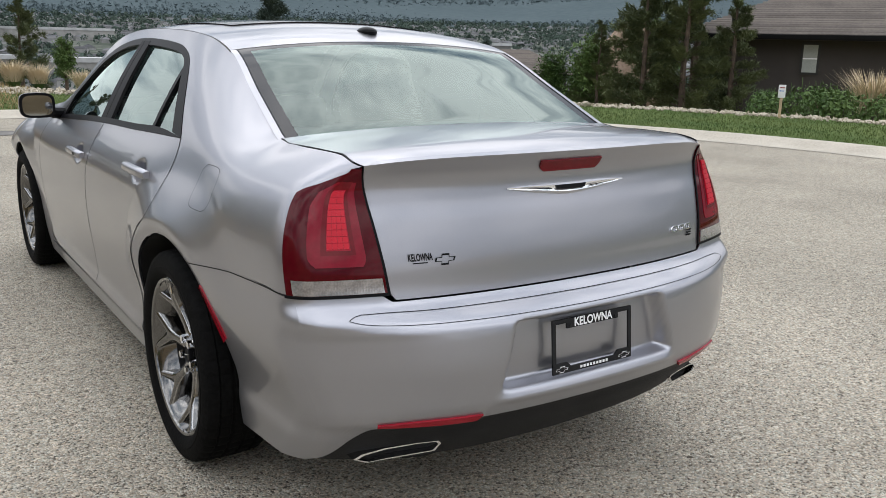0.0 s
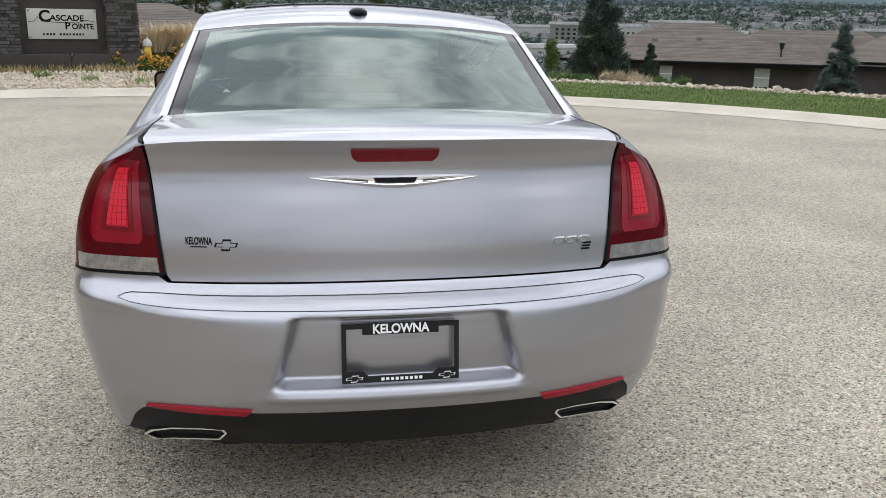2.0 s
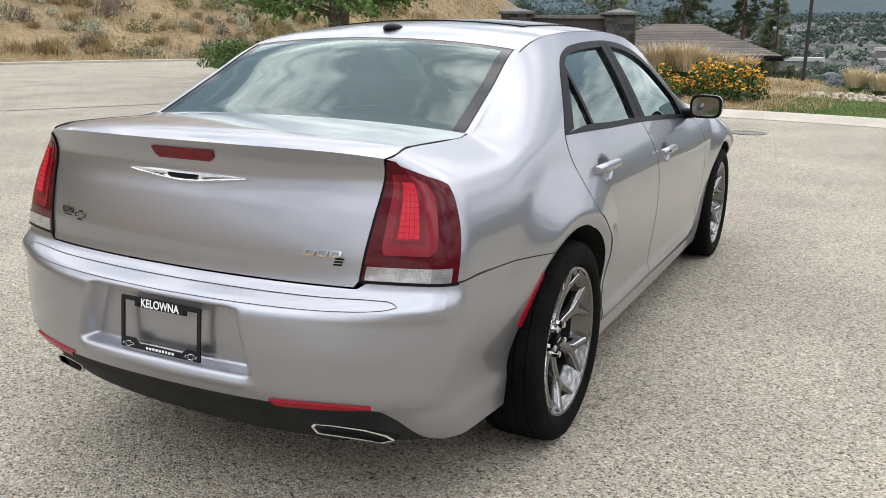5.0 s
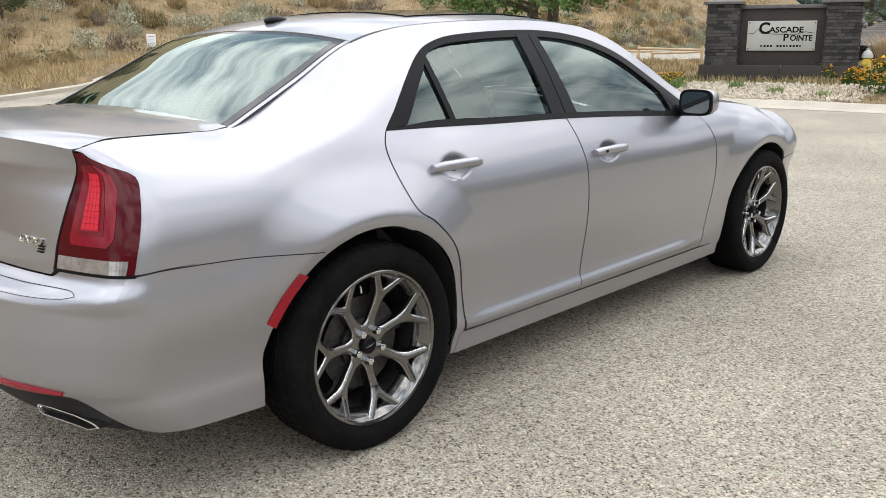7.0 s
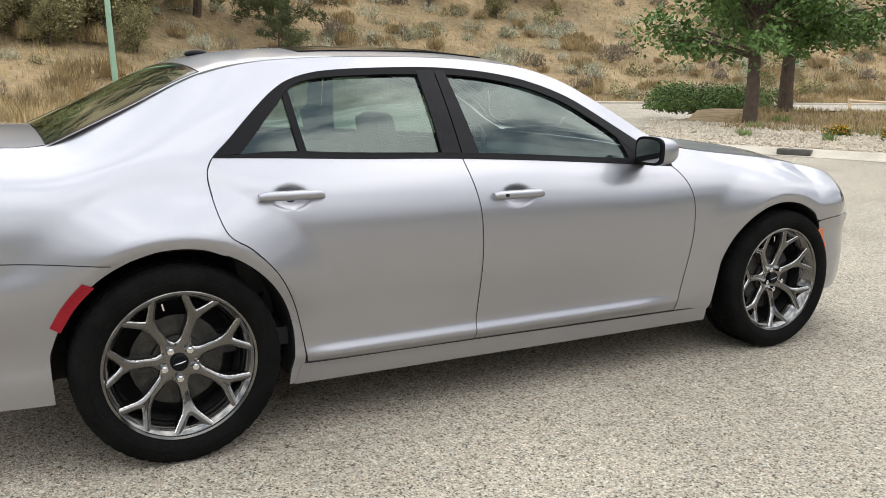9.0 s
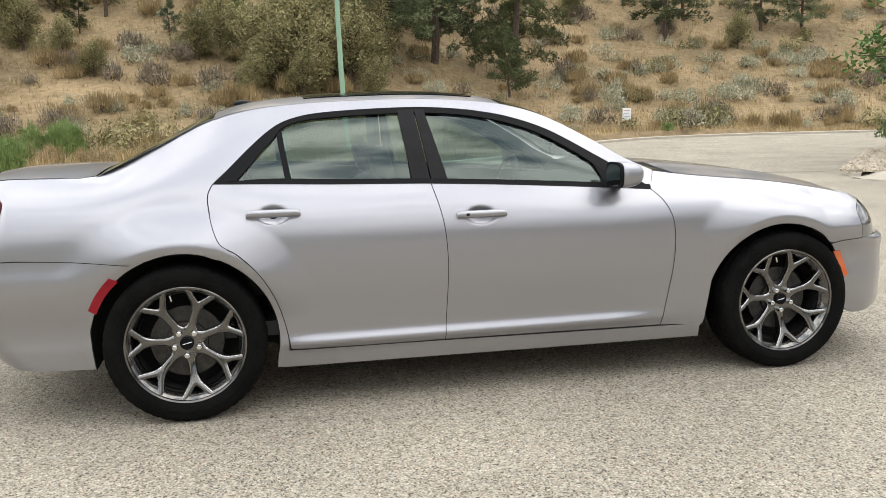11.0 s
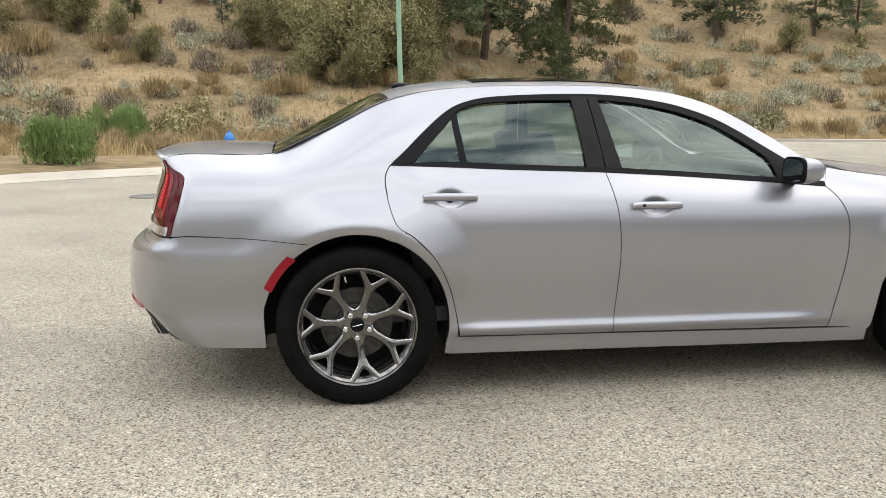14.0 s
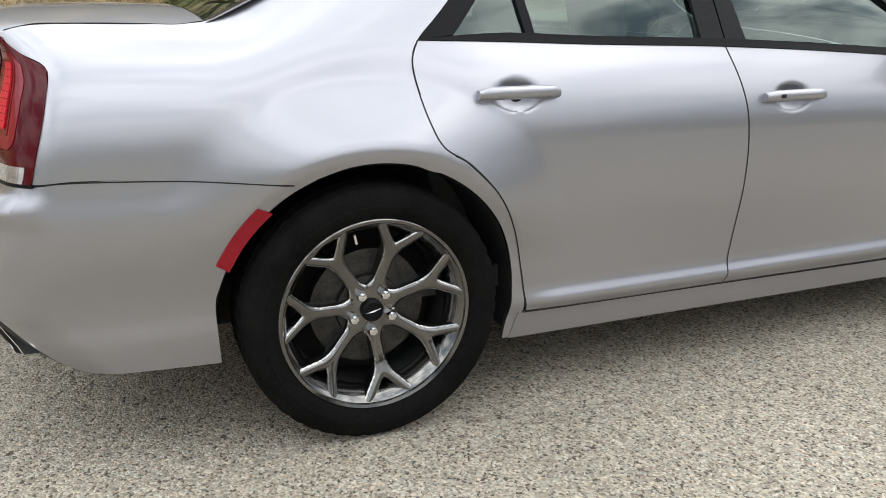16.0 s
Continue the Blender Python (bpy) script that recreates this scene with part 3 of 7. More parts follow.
def sheet(f, to, nu, nv, off=0.0, gap=(0, 0, 0, 0), skirt=0.0, mirror=False):
    """A grid of f(u, v) laid on a surface; gap: shares cut off at u0, u1, v0, v1; skirt: depth of the folded edge."""
    vs, fs = [], []
    us = [gap[0] + (1 - gap[0] - gap[1]) * i / nu for i in range(nu + 1)]
    ws = [gap[2] + (1 - gap[2] - gap[3]) * j / nv for j in range(nv + 1)]
    for w in ws:
        for u in us:
            vs.append(to(f(u, w), off))
    k = nu + 1
    for j in range(nv):
        for i in range(nu):
            a = j * k + i
            fs.append((a, a + 1, a + k + 1, a + k))
    if skirt:
        rim = [(i, 0) for i in range(k)] + [(nu, j) for j in range(1, nv + 1)] + [(i, nv) for i in range(nu - 1, -1, -1)] + [(0, j) for j in range(nv - 1, 0, -1)]
        base = len(vs)
        for i, j in rim:
            vs.append(to(f(us[i], ws[j]), off - skirt))
        m = len(rim)
        for q in range(m):
            w = (q + 1) % m
            a, b = rim[q][1] * k + rim[q][0], rim[w][1] * k + rim[w][0]
            fs.append((b, a, base + q, base + w))
    if mirror:
        vs = [Vector((-v[0], v[1], v[2])) for v in vs]
        fs = [q[::-1] for q in fs]
    return vs, fs


def merge(*vf):
    vs, fs = [], []
    for v, f in vf:
        k = len(vs)
        vs += list(v)
        fs += [tuple(i + k for i in q) for q in f]
    return vs, fs


def strip_fn(a, b):
    return lambda u, v: a(u) * (1 - v) + b(u) * v


def J(z):
    """Where the rear face hands over to the side, in the rounded corner."""
    return half_width(-0.86, z) - 0.022


car = empty("car")
tagged(car, "silver four-door saloon car parked on grey asphalt", "car")


def body(name, vf, material, parent=None, label="", sharp=35):
    return raw(name, *vf, material, parent if parent is not None else car, label, True, sharp)


# gap lines of the side, as (y, z)
REAR_GAP = [(0.155, 1.079), (0.131, 1.03), (0.134, 0.96), (0.150, 0.88), (0.180, 0.815), (0.255, 0.765), (0.345, 0.668), (0.410, 0.545), (0.447, 0.42), (0.468, 0.30)]
MID_GAP = [(1.164, 1.046), (1.192, 0.94), (1.212, 0.83), (1.222, 0.68), (1.218, 0.52), (1.204, 0.292)]
FRONT_GAP = [(2.285, 0.976), (2.34, 0.92), (2.382, 0.83), (2.395, 0.71), (2.388, 0.58), (2.365, 0.42), (2.337, 0.277)]
BELT = [(y, ZB(y)) for y in (0.155, 0.4, 0.7, 1.0, 1.164, 1.5, 1.9, 2.285)]
DLO_TOP = [(0.155, 1.079), (0.225, 1.142), (0.296, 1.209), (0.36, 1.266), (0.418, 1.312), (0.479, 1.348), (0.56, 1.374), (0.66, 1.390), (0.85, 1.402), (1.08, 1.408), (1.25, 1.403), (1.42, 1.386), (1.60, 1.351), (1.80, 1.280), (2.03, 1.149), (2.15, 1.075), (2.285, 0.985)]


def arch_pts(k, a0, a1, n, extra=0.0):
    cy, cz, r = ARCHES[k]
    return [(cy + (r + extra) * math.cos(radians(a0 + (a1 - a0) * i / n)), cz + (r + extra) * math.sin(radians(a0 + (a1 - a0) * i / n))) for i in range(n + 1)]


def rev(p):
    return list(reversed(p))


LID_EDGE = curve((-0.86, 0.641), (-0.77, 0.650), (-0.6, 0.660), (-0.36, 0.668))


def edge_z(y):
    """Height at which the quarter meets the boot lid."""
    lo, hi = 1.06, 1.1375
    for _ in range(30):
        m = (lo + hi) / 2
        if SX(y, m) > LID_EDGE(y):
            lo = m
        else:
            hi = m
    return lo


LID_END = CY(0.643, 1.101)
ZT = curve((-0.86, 1.101), *[(y, edge_z(y)) for y in (-0.74, -0.70, -0.66, -0.60, -0.52, -0.44)], (-0.37, 1.126))


def pressed(hy, hz):
    """The side's skin with a dished recess behind a handle."""
    def to(p, off=0.0):
        d = ((p[0] - hy) / 0.072) ** 2 + ((p[1] - hz) / 0.044) ** 2
        return on_side(p, off - (0.018 * (1 - d) ** 0.8 if d < 1 else 0.0))
    return to


HANDLES = ((0.418, 0.935), (1.392, 0.892))
for side in (False, True):
    # doors
    rd = coons(trail([REAR_GAP[-1], (0.85, 0.294), MID_GAP[-1]]), trail(BELT[:5]), trail(rev(REAR_GAP)), trail(rev(MID_GAP)))
    rear_door = body("rear_door", sheet(rd, pressed(*HANDLES[0]), 90, 110, 0, (0.0058, 0.003, 0.004, 0.001), 0.014, side), M_PAINT)
    fd = coons(trail([MID_GAP[-1], (1.8, 0.285), FRONT_GAP[-1]]), trail(BELT[4:]), trail(rev(MID_GAP)), trail(rev(FRONT_GAP)))
    front_door = body("front_door", sheet(fd, pressed(*HANDLES[1]), 90, 110, 0, (0.0025, 0.0025, 0.004, 0.001), 0.014, side), M_PAINT)
    # sill
    sl = coons(trail([(0.424, 0.212), (1.2, 0.207), (2.56, 0.197)]), trail([(0.447, 0.298), (1.2, 0.288), (2.56, 0.268)]), trail([(0.424, 0.212), (0.447, 0.298)]), trail([(2.56, 0.197), (2.56, 0.268)]))
    body("sill", sheet(sl, on_side, 60, 6, 0.001, (0, 0, 0, 0.03), 0.03, side), M_PAINT)
    # front wing
    wing_low = [FRONT_GAP[-1], (2.45, 0.272), (2.572, 0.262)] + arch_pts(1, 172, 46, 12) + [(3.37, 0.668), (3.49, 0.672)]
    wing_top = [(y, ZE(y) - 0.004) for y in (2.33, 2.5, 2.7, 2.9, 3.1, 3.25, 3.38, 3.48, 3.56)]
    wg = coons(trail(wing_low), trail(wing_top), trail(rev(FRONT_GAP) + [(2.30, 1.01), (2.33, ZE(2.33) - 0.004)]), trail([(3.49, 0.672), (3.464, 0.76), (3.456, 0.812), (3.49, 0.846), (3.56, ZE(3.56) - 0.004)]))
    body("front_wing", sheet(wg, on_side, 60, 34, 0, (0.002, 0.003, 0, 0), 0.016, side), M_PAINT)
    # quarter panel with roof pillar and rail
    def xo(z):
        """The lamp's outer edge, cut off at the top corner."""
        return max(half_width(-0.78, min(z, 1.03)) - 0.003 - 0.048 * max(0.0, 1.03 - z) - 2.0 * max(0.0, z - 1.032), 0.664)
    low = [(CY(xo(0.773), 0.773), 0.773), (-0.70, 0.780), (-0.45, 0.767), (-0.215, 0.745)] + arch_pts(0, 112, 66, 4) + [(0.21, 0.785)] + rev(REAR_GAP[:4])[:3] + DLO_TOP
    top_y = [-0.80, -0.70, -0.52, -0.40, -0.34, -0.27, -0.20, -0.13, -0.07, -0.03, 0.0, 0.03, 0.06, 0.10, 0.15, 0.20, 0.26, 0.32, 0.39, 0.47, 0.57, 0.69, 0.87, 1.09, 1.26, 1.44, 1.62, 1.82, 2.06, 2.19, 2.33]
    top_y[0] = LID_END
    top_y[1] = top_y[0] + 0.08
    # match both edges knot by knot
    lows = [Vector(p) for p in low]
    ups = [Vector((y, ZT(y) if y < -0.36 else ZE(y))) for y in top_y]

    def knot(p, u):
        s = u * (len(p) - 1)
        i = min(int(s), len(p) - 2)
        w = s - i
        p0, p1, p2, p3 = p[max(i - 1, 0)], p[i], p[i + 1], p[min(i + 2, len(p) - 1)]
        return 0.5 * (2 * p1 + (p2 - p0) * w + (2 * p0 - 5 * p1 + 4 * p2 - p3) * w * w + (3 * p1 - p0 - 3 * p2 + p3) * w**3)
    npt = len(lows)
    upk = []
    for i in range(npt):
        s = i / (npt - 1) * (len(ups) - 1)
        j = min(int(s), len(ups) - 2)
        y = ups[j].x + (ups[j + 1].x - ups[j].x) * (s - j)
        upk.append(Vector((y, ZT(y) if y < -0.36 else ZE(y))))
    lamp_edge = [(CY(xo(z), z), z) for z in (0.775, 0.83, 0.90, 0.97, 1.03, 1.06, 1.08, 1.0935)] + [(LID_END, 1.101)]

    def qp(u, v, lows=lows, upk=upk):
        a, b = knot(lows, u), knot(upk, u)
        p = a * (1 - v) + b * v
        if u < 0.12:
            le = trail(lamp_edge)(v)
            p = p + (le - (lows[0] * (1 - v) + upk[0] * v)) * (1 - u / 0.12) ** 2
        return p
    body("quarter_panel", sheet(qp, on_side, 150, 26, 0, (0, 0, 0.003, 0.002), 0.016, side), M_PAINT, None, "silver rear quarter panel with roof pillar and rail")
    # rear bumper corner below the seam
    bl = [(CY(J(z) - 0.001, z), z) for z in [0.273 + 0.0124 * i for i in range(41)]]
    bc = coons(trail([bl[0], (-0.62, 0.266), (-0.52, 0.263), (-0.408, 0.262)]), trail([bl[-1], (-0.70, 0.777), (-0.45, 0.764), (-0.217, 0.742)]),
               trail(bl), trail([(-0.408, 0.262)] + rev(arch_pts(0, 112, 172, 8))))
    lip = strip_fn(trail([(0.404, 0.214)] + arch_pts(0, -14, 76, 10)), trail([(0.428, 0.214), (0.461, 0.30)] + rev(REAR_GAP[5:-1]) + [(0.205, 0.794), (0.16, 0.80)]))
    body("arch_lip", sheet(lip, on_side, 40, 5, -0.0012, (0, 0, 0, 0.05), 0.016, side), M_PAINT)
    bc_ob = body("bumper_side", sheet(bc, on_side, 34, 34, 0, (0, 0, 0, 0.001), 0.016, side), M_PAINT)
    # red side reflector
    ra = [(0.0 + 0.412 * math.cos(radians(a)), 0.362 + 0.412 * math.sin(radians(a))) for a in (131, 139, 147, 157)]
    rb = [(0.0 + 0.450 * math.cos(radians(a)), 0.362 + 0.450 * math.sin(radians(a))) for a in (133, 139, 147, 156)]
    body("side_reflector", sheet(strip_fn(trail(ra), trail(rb)), on_side, 10, 3, 0.004, (0, 0, 0, 0), 0.008, side), M_REFLECT, None, "red side reflector")
    fa = [(3.0 + 0.404 * math.cos(radians(a)), 0.358 + 0.404 * math.sin(radians(a))) for a in (14, 22, 30, 37)]
    fb = [(3.0 + 0.438 * math.cos(radians(a)), 0.358 + 0.438 * math.sin(radians(a))) for a in (15, 22, 30, 35)]
    body("side_marker", sheet(strip_fn(trail(fa), trail(fb)), on_side, 10, 3, 0.004, (0, 0, 0, 0), 0.008, side), M_AMBER, None, "amber side marker")
    # front bumper corner, head lamp
    fbm = coons(trail(rev(arch_pts(1, 44, -6, 6))[:1] + [(3.46, 0.26), (3.62, 0.25), (3.88, 0.30)]), trail([arch_pts(1, 44, -6, 6)[0], (3.37, 0.664), (3.49, 0.671), (3.62, 0.675), (3.86, 0.668)]),
                trail(rev(arch_pts(1, 44, -6, 6))), trail([(3.88, 0.30), (3.89, 0.48), (3.86, 0.668)]))
    body("front_bumper_side", sheet(fbm, on_side, 40, 26, 0, (0, 0, 0, 0.004), 0.016, side), M_PAINT)
    hl = coons(trail([(3.494, 0.670), (3.62, 0.666), (3.80, 0.656)]), trail([(3.458, 0.812), (3.492, 0.844), (3.56, ZE(3.56) - 0.006), (3.65, ZE(3.65) - 0.01), (3.72, ZE(3.72) - 0.012)]), trail([(3.494, 0.670), (3.468, 0.76), (3.458, 0.812)]), trail([(3.80, 0.656), (3.77, 0.73), (3.72, ZE(3.72) - 0.012)]))
    body("head_lamp", sheet(hl, on_side, 24, 14, -0.002, (0, 0, 0, 0), 0.02, side), M_SMOKED, None, "clear head lamp with a smoked lens")
    # black window surround
    top = trail(DLO_TOP)
    inner = trail([(0.262, 1.092), (0.31, 1.142), (0.375, 1.212), (0.43, 1.266), (0.468, 1.310), (0.515, 1.338), (0.60, 1.358), (0.70, 1.367), (0.87, 1.376), (1.08, 1.380), (1.24, 1.376), (1.40, 1.360), (1.57, 1.326), (1.74, 1.268), (1.90, 1.180), (2.0, 1.112), (2.10, 1.02)])
    trim = merge(sheet(strip_fn(top, inner), on_side, 70, 3, 0.002, (0, 0, 0, 0), 0.012, side),
                 sheet(strip_fn(trail(BELT), trail([(p[0], p[1] + (0.022 if i else 0.001)) for i, p in enumerate(BELT)])), on_side, 50, 2, 0.004, (0, 0, 0, 0), 0.012, side),
                 sheet(strip_fn(trail([(0.484, 1.075), (0.462, 1.22), (0.452, 1.315)]), trail([(0.512, 1.075), (0.490, 1.22), (0.476, 1.335)])), on_side, 12, 2, -0.002, (0, 0, 0, 0), 0.01, side),
                 sheet(strip_fn(trail([(2.045, 1.0), (2.03, 1.06), (1.985, 1.14)]), trail([(2.27, 0.985), (2.16, 1.055), (2.04, 1.13)])), on_side, 10, 4, 0.001, (0, 0, 0, 0), 0.01, side))
    body("window_trim", trim, M_GLOSSBLACK, None, "gloss black window surround")
    for lo_y, hi_y in (((1.078, 1.040), (1.164, 1.118)), ((1.170, 1.124), (1.250, 1.170))):
        a, b = lo_y, hi_y
        body("door_pillar", sheet(strip_fn(trail([(a[0], 1.05), (a[1], 1.395)], False), trail([(b[0], 1.05), (b[1], 1.395)], False)), on_side, 14, 3, 0.003, (0, 0, 0, 0), 0.012, side), M_SATIN)
    # side glass
    g1 = coons(trail([(0.17, 1.075), (0.52, 1.065)]), trail([(0.45, 1.335), (0.49, 1.345)]), trail([(0.17, 1.075), (0.45, 1.335)]), trail([(0.52, 1.065), (0.49, 1.345)]))
    g2 = coons(trail([(0.48, 1.065), (1.12, 1.045)]), trail([(0.45, 1.335), (0.60, 1.370), (0.85, 1.390), (1.09, 1.394)]), trail([(0.48, 1.065), (0.45, 1.335)]), trail([(1.12, 1.045), (1.09, 1.394)]))
    g3 = coons(trail([(1.20, 1.042), (2.20, 0.985)]), trail([(1.13, 1.392), (1.4, 1.372), (1.6, 1.335), (1.78, 1.275), (2.0, 1.15), (2.2, 1.02)]), trail([(1.20, 1.042), (1.13, 1.392)]), trail([(2.20, 0.985), (2.20, 1.02)]))
    for g in (g1, g2, g3):
        gl = body("side_window", sheet(g, on_side, 24, 12, -0.012, (0, 0, 0, 0), 0.0, side), M_GLASS, None, "tinted side window")
        gl.visible_shadow = False
    # dark strips on the skin stand in for the shade in the panel gaps
    for g in (REAR_GAP, MID_GAP, FRONT_GAP, [(-0.80, 0.776), (-0.70, 0.778), (-0.45, 0.7655), (-0.216, 0.7435)], [(0.46, 0.2965), (1.2, 0.289), (2.34, 0.2745)], [(3.29, 0.652), (3.37, 0.665), (3.49, 0.670)]):
        gt = trail(g)
        pts = [gt(i / 40) for i in range(41)]
        lo, hi = [], []
        for i, p in enumerate(pts):
            d = (pts[min(i + 1, 40)] - pts[max(i - 1, 0)]).normalized() * 0.0016
            lo.append((p.x - d.y, p.y + d.x))
            hi.append((p.x + d.y, p.y - d.x))
        body("panel_gap", sheet(strip_fn(trail(lo), trail(hi)), on_side, 60, 1, 0.0012, (0, 0, 0, 0), 0.0, side), M_DARK)
    # dark layer in the gaps
    inner_shell = merge(*(sheet(f, on_side, 20, 16, -0.016, (-0.01, -0.01, -0.01, 0), 0.0, side) for f in (rd, fd)),
                        sheet(strip_fn(trail([(-0.86, 0.74), (-0.45, 0.745), (-0.22, 0.72)]), trail([(-0.86, 0.80), (-0.45, 0.80), (-0.2, 0.775)])), on_side, 16, 2, -0.012, (0, 0, 0, 0), 0, side),
                        sheet(strip_fn(trail([(0.42, 0.26), (2.56, 0.24)]), trail([(0.46, 0.32), (2.4, 0.30)])), on_side, 16, 2, -0.014, (0, 0, 0, 0), 0, side),
                        sheet(strip_fn(trail([(3.3, 0.64), (3.8, 0.63)]), trail([(3.34, 0.70), (3.8, 0.70)])), on_side, 12, 2, -0.014, (0, 0, 0, 0), 0, side))
    body("inner_shell", inner_shell, M_DARK)
    # door handles with their dished recess
    sg = -1 if side else 1
    for door, (hy, hz) in ((rear_door, HANDLES[0]), (front_door, HANDLES[1])):
        bm = bmesh.new()
        hp = [on_side((hy - 0.122 + 0.244 * i / 10, hz), 0.028 if 0 < i < 10 else 0.012) for i in range(11)]
        rings = []
        for i, p in enumerate(hp):
            hh = 0.017 * (1 - 0.25 * (2 * i / 10 - 1) ** 6)
            rings.append([bm.verts.new((sg * (p.x + dx), p.y, p.z + dz)) for dx, dz in ((-0.012, -hh), (0.002, -hh), (0.010, -hh * 0.5), (0.010, hh * 0.6), (0.002, hh), (-0.012, hh))])
        for a, b in zip(rings, rings[1:]):
            for k in range(6):
                bm.faces.new((a[k], a[(k + 1) % 6], b[(k + 1) % 6], b[k]))
        bm.faces.new(rings[0])
        bm.faces.new(rings[-1])
        part("door_handle", bm, M_PAINT, door, "silver door handle", sharp=50)
        if door is front_door:
            q = on_side((hy - 0.075, hz - 0.002), 0.0395)
            bm = bmesh.new()
            box(bm, sg * q.x - 0.002, q.y - 0.008, q.z - 0.006, sg * q.x + 0.002, q.y + 0.008, q.z + 0.006, bevel=0.001)
            part("key_cap", bm, M_DARK, door, "dark key cap")

# fuel flap outline on the left
fl = [on_side((-0.20 + 0.075 * (abs(math.cos(a)) ** 0.5) * (1 if math.cos(a) > 0 else -1), 0.965 + 0.065 * (abs(math.sin(a)) ** 0.5) * (1 if math.sin(a) > 0 else -1)), 0.0016) for a in [2 * math.pi * k / 40 for k in range(40)]]
fo = [on_side((-0.20 + 0.0763 * (abs(math.cos(a)) ** 0.5) * (1 if math.cos(a) > 0 else -1), 0.965 + 0.0663 * (abs(math.sin(a)) ** 0.5) * (1 if math.sin(a) > 0 else -1)), 0.0016) for a in [2 * math.pi * k / 40 for k in range(40)]]
body("fuel_flap", ([Vector((-v.x, v.y, v.z)) for v in fl + fo], [(k, (k + 1) % 40, 40 + (k + 1) % 40, 40 + k) for k in range(40)]), M_DARK, None, "fuel flap seam")

# ---- rear ----
XL = curve((0.752, 0.580), (0.78, 0.598), (0.90, 0.612), (1.08, 0.636), (1.13, 0.642))


def lid_face(u, v):
    z = 0.757 + (1.122 - 0.019 * abs(2 * u - 1) ** 5 - 0.757) * v
    x = (2 * u - 1) * XL(z)
    return Vector((x, z))


LID_Z = curve((0.0, 1.148), (0.3, 1.153), (0.7, 1.150), (0.9, 1.143), (0.96, 1.136), (1.0, 1.122))


def lid_top(u, v):
    s = 2 * u - 1
    zl = 1.122 - 0.019 * abs(s) ** 5
    yb = CY(s * XL(zl), zl)
    y = -0.368 + (yb + 0.368) * v
    ye = -0.368 + (CY(XL(1.103), 1.103) + 0.368) * v
    xe = (SX(ye, ZT(ye)) - 0.006) * (1 - v**10) + XL(1.103) * v**10
    zc = LID_Z(v)
    ze = ZT(ye)
    z = ze + (zc - ze) * (1 - abs(s) ** 2.4)
    zl = 1.122 - 0.019 * abs(s) ** 5
    z = z * (1 - v**14) + zl * v**14
    return (s * xe, y, z)


lid = body("boot_lid", merge(sheet(lid_face, on_rear, 80, 44, 0, (0, 0, 0, 0), 0.016),
                             sheet(lid_top, lambda p, o: Vector((p[0], p[1], p[2] + o)), 80, 30)), M_PAINT, None, "silver boot lid with a lip")


BUMP_LOW = curve((0, 0.428), (0.64, 0.428), (0.695, 0.419), (0.735, 0.385), (0.762, 0.335), (0.785, 0.300), (0.82, 0.274))


def bump_face(u, v):
    s = 2 * u - 1
    lo = BUMP_LOW(abs(s) * 0.82)
    z = lo + (curve((0, 0.752), (0.585, 0.752), (0.62, 0.770), (0.82, 0.770))(abs(s) * 0.82) - lo) * v
    return Vector((s * J(z), z))


def plate_dip(p, off=0.0):
    """The bumper's skin with the recess for the plate pressed in."""
    x, z = p[0], p[1]
    q = on_rear(p, off)
    top, bot = 0.690, 0.490
    wx = 0.285 + 0.055 * (top - z) / (top - bot)
    ex = min(max((wx - abs(x)) / 0.035, 0), 1)
    ez = min(max((top - z) / 0.022, 0), 1) * min(max((z - bot) / 0.022, 0), 1)
    d = ex * ex * (3 - 2 * ex) * ez * ez * (3 - 2 * ez)
    ledge = math.exp(-((z - 0.472) / 0.012) ** 2) * min(max((0.36 - abs(x)) / 0.05, 0), 1)
    return q + Vector((0, 0.052 * d - 0.008 * ledge, 0))


bumper = body("rear_bumper", sheet(bump_face, plate_dip, 150, 64, 0, (0, 0, 0, 0), 0.02), M_PAINT, None, "silver rear bumper", 60)
# step pad seam on the bumper's top
pad = [(s * 0.72, curve((0, 0.728), (0.5, 0.729), (0.63, 0.731), (0.705, 0.729), (0.72, 0.720))(abs(s) * 0.72)) for s in [-1 + i / 30 for i in range(61)]]
pad2 = [(s * 0.72, curve((0, 0.699), (0.5, 0.702), (0.63, 0.706), (0.70, 0.713), (0.72, 0.719))(abs(s) * 0.72)) for s in [-1 + i / 30 for i in range(61)]]
for q in (pad, pad2):
    body("bumper_seam", sheet(strip_fn(trail([(x, z - 0.0006) for x, z in q]), trail([(x, z + 0.0006) for x, z in q])), plate_dip, 80, 1, 0.0012), M_DARK)
# black valance
VAL_LOW = curve((0, 0.256), (0.3, 0.262), (0.5, 0.270), (0.66, 0.276), (0.79, 0.280))


def val(u, v):
    q = abs(2 * u - 1) * 0.79
    z = VAL_LOW(q) * (1 - v) + (BUMP_LOW(q) - 0.003) * v
    return Vector(((2 * u - 1) * (J(z) - 0.02), z))


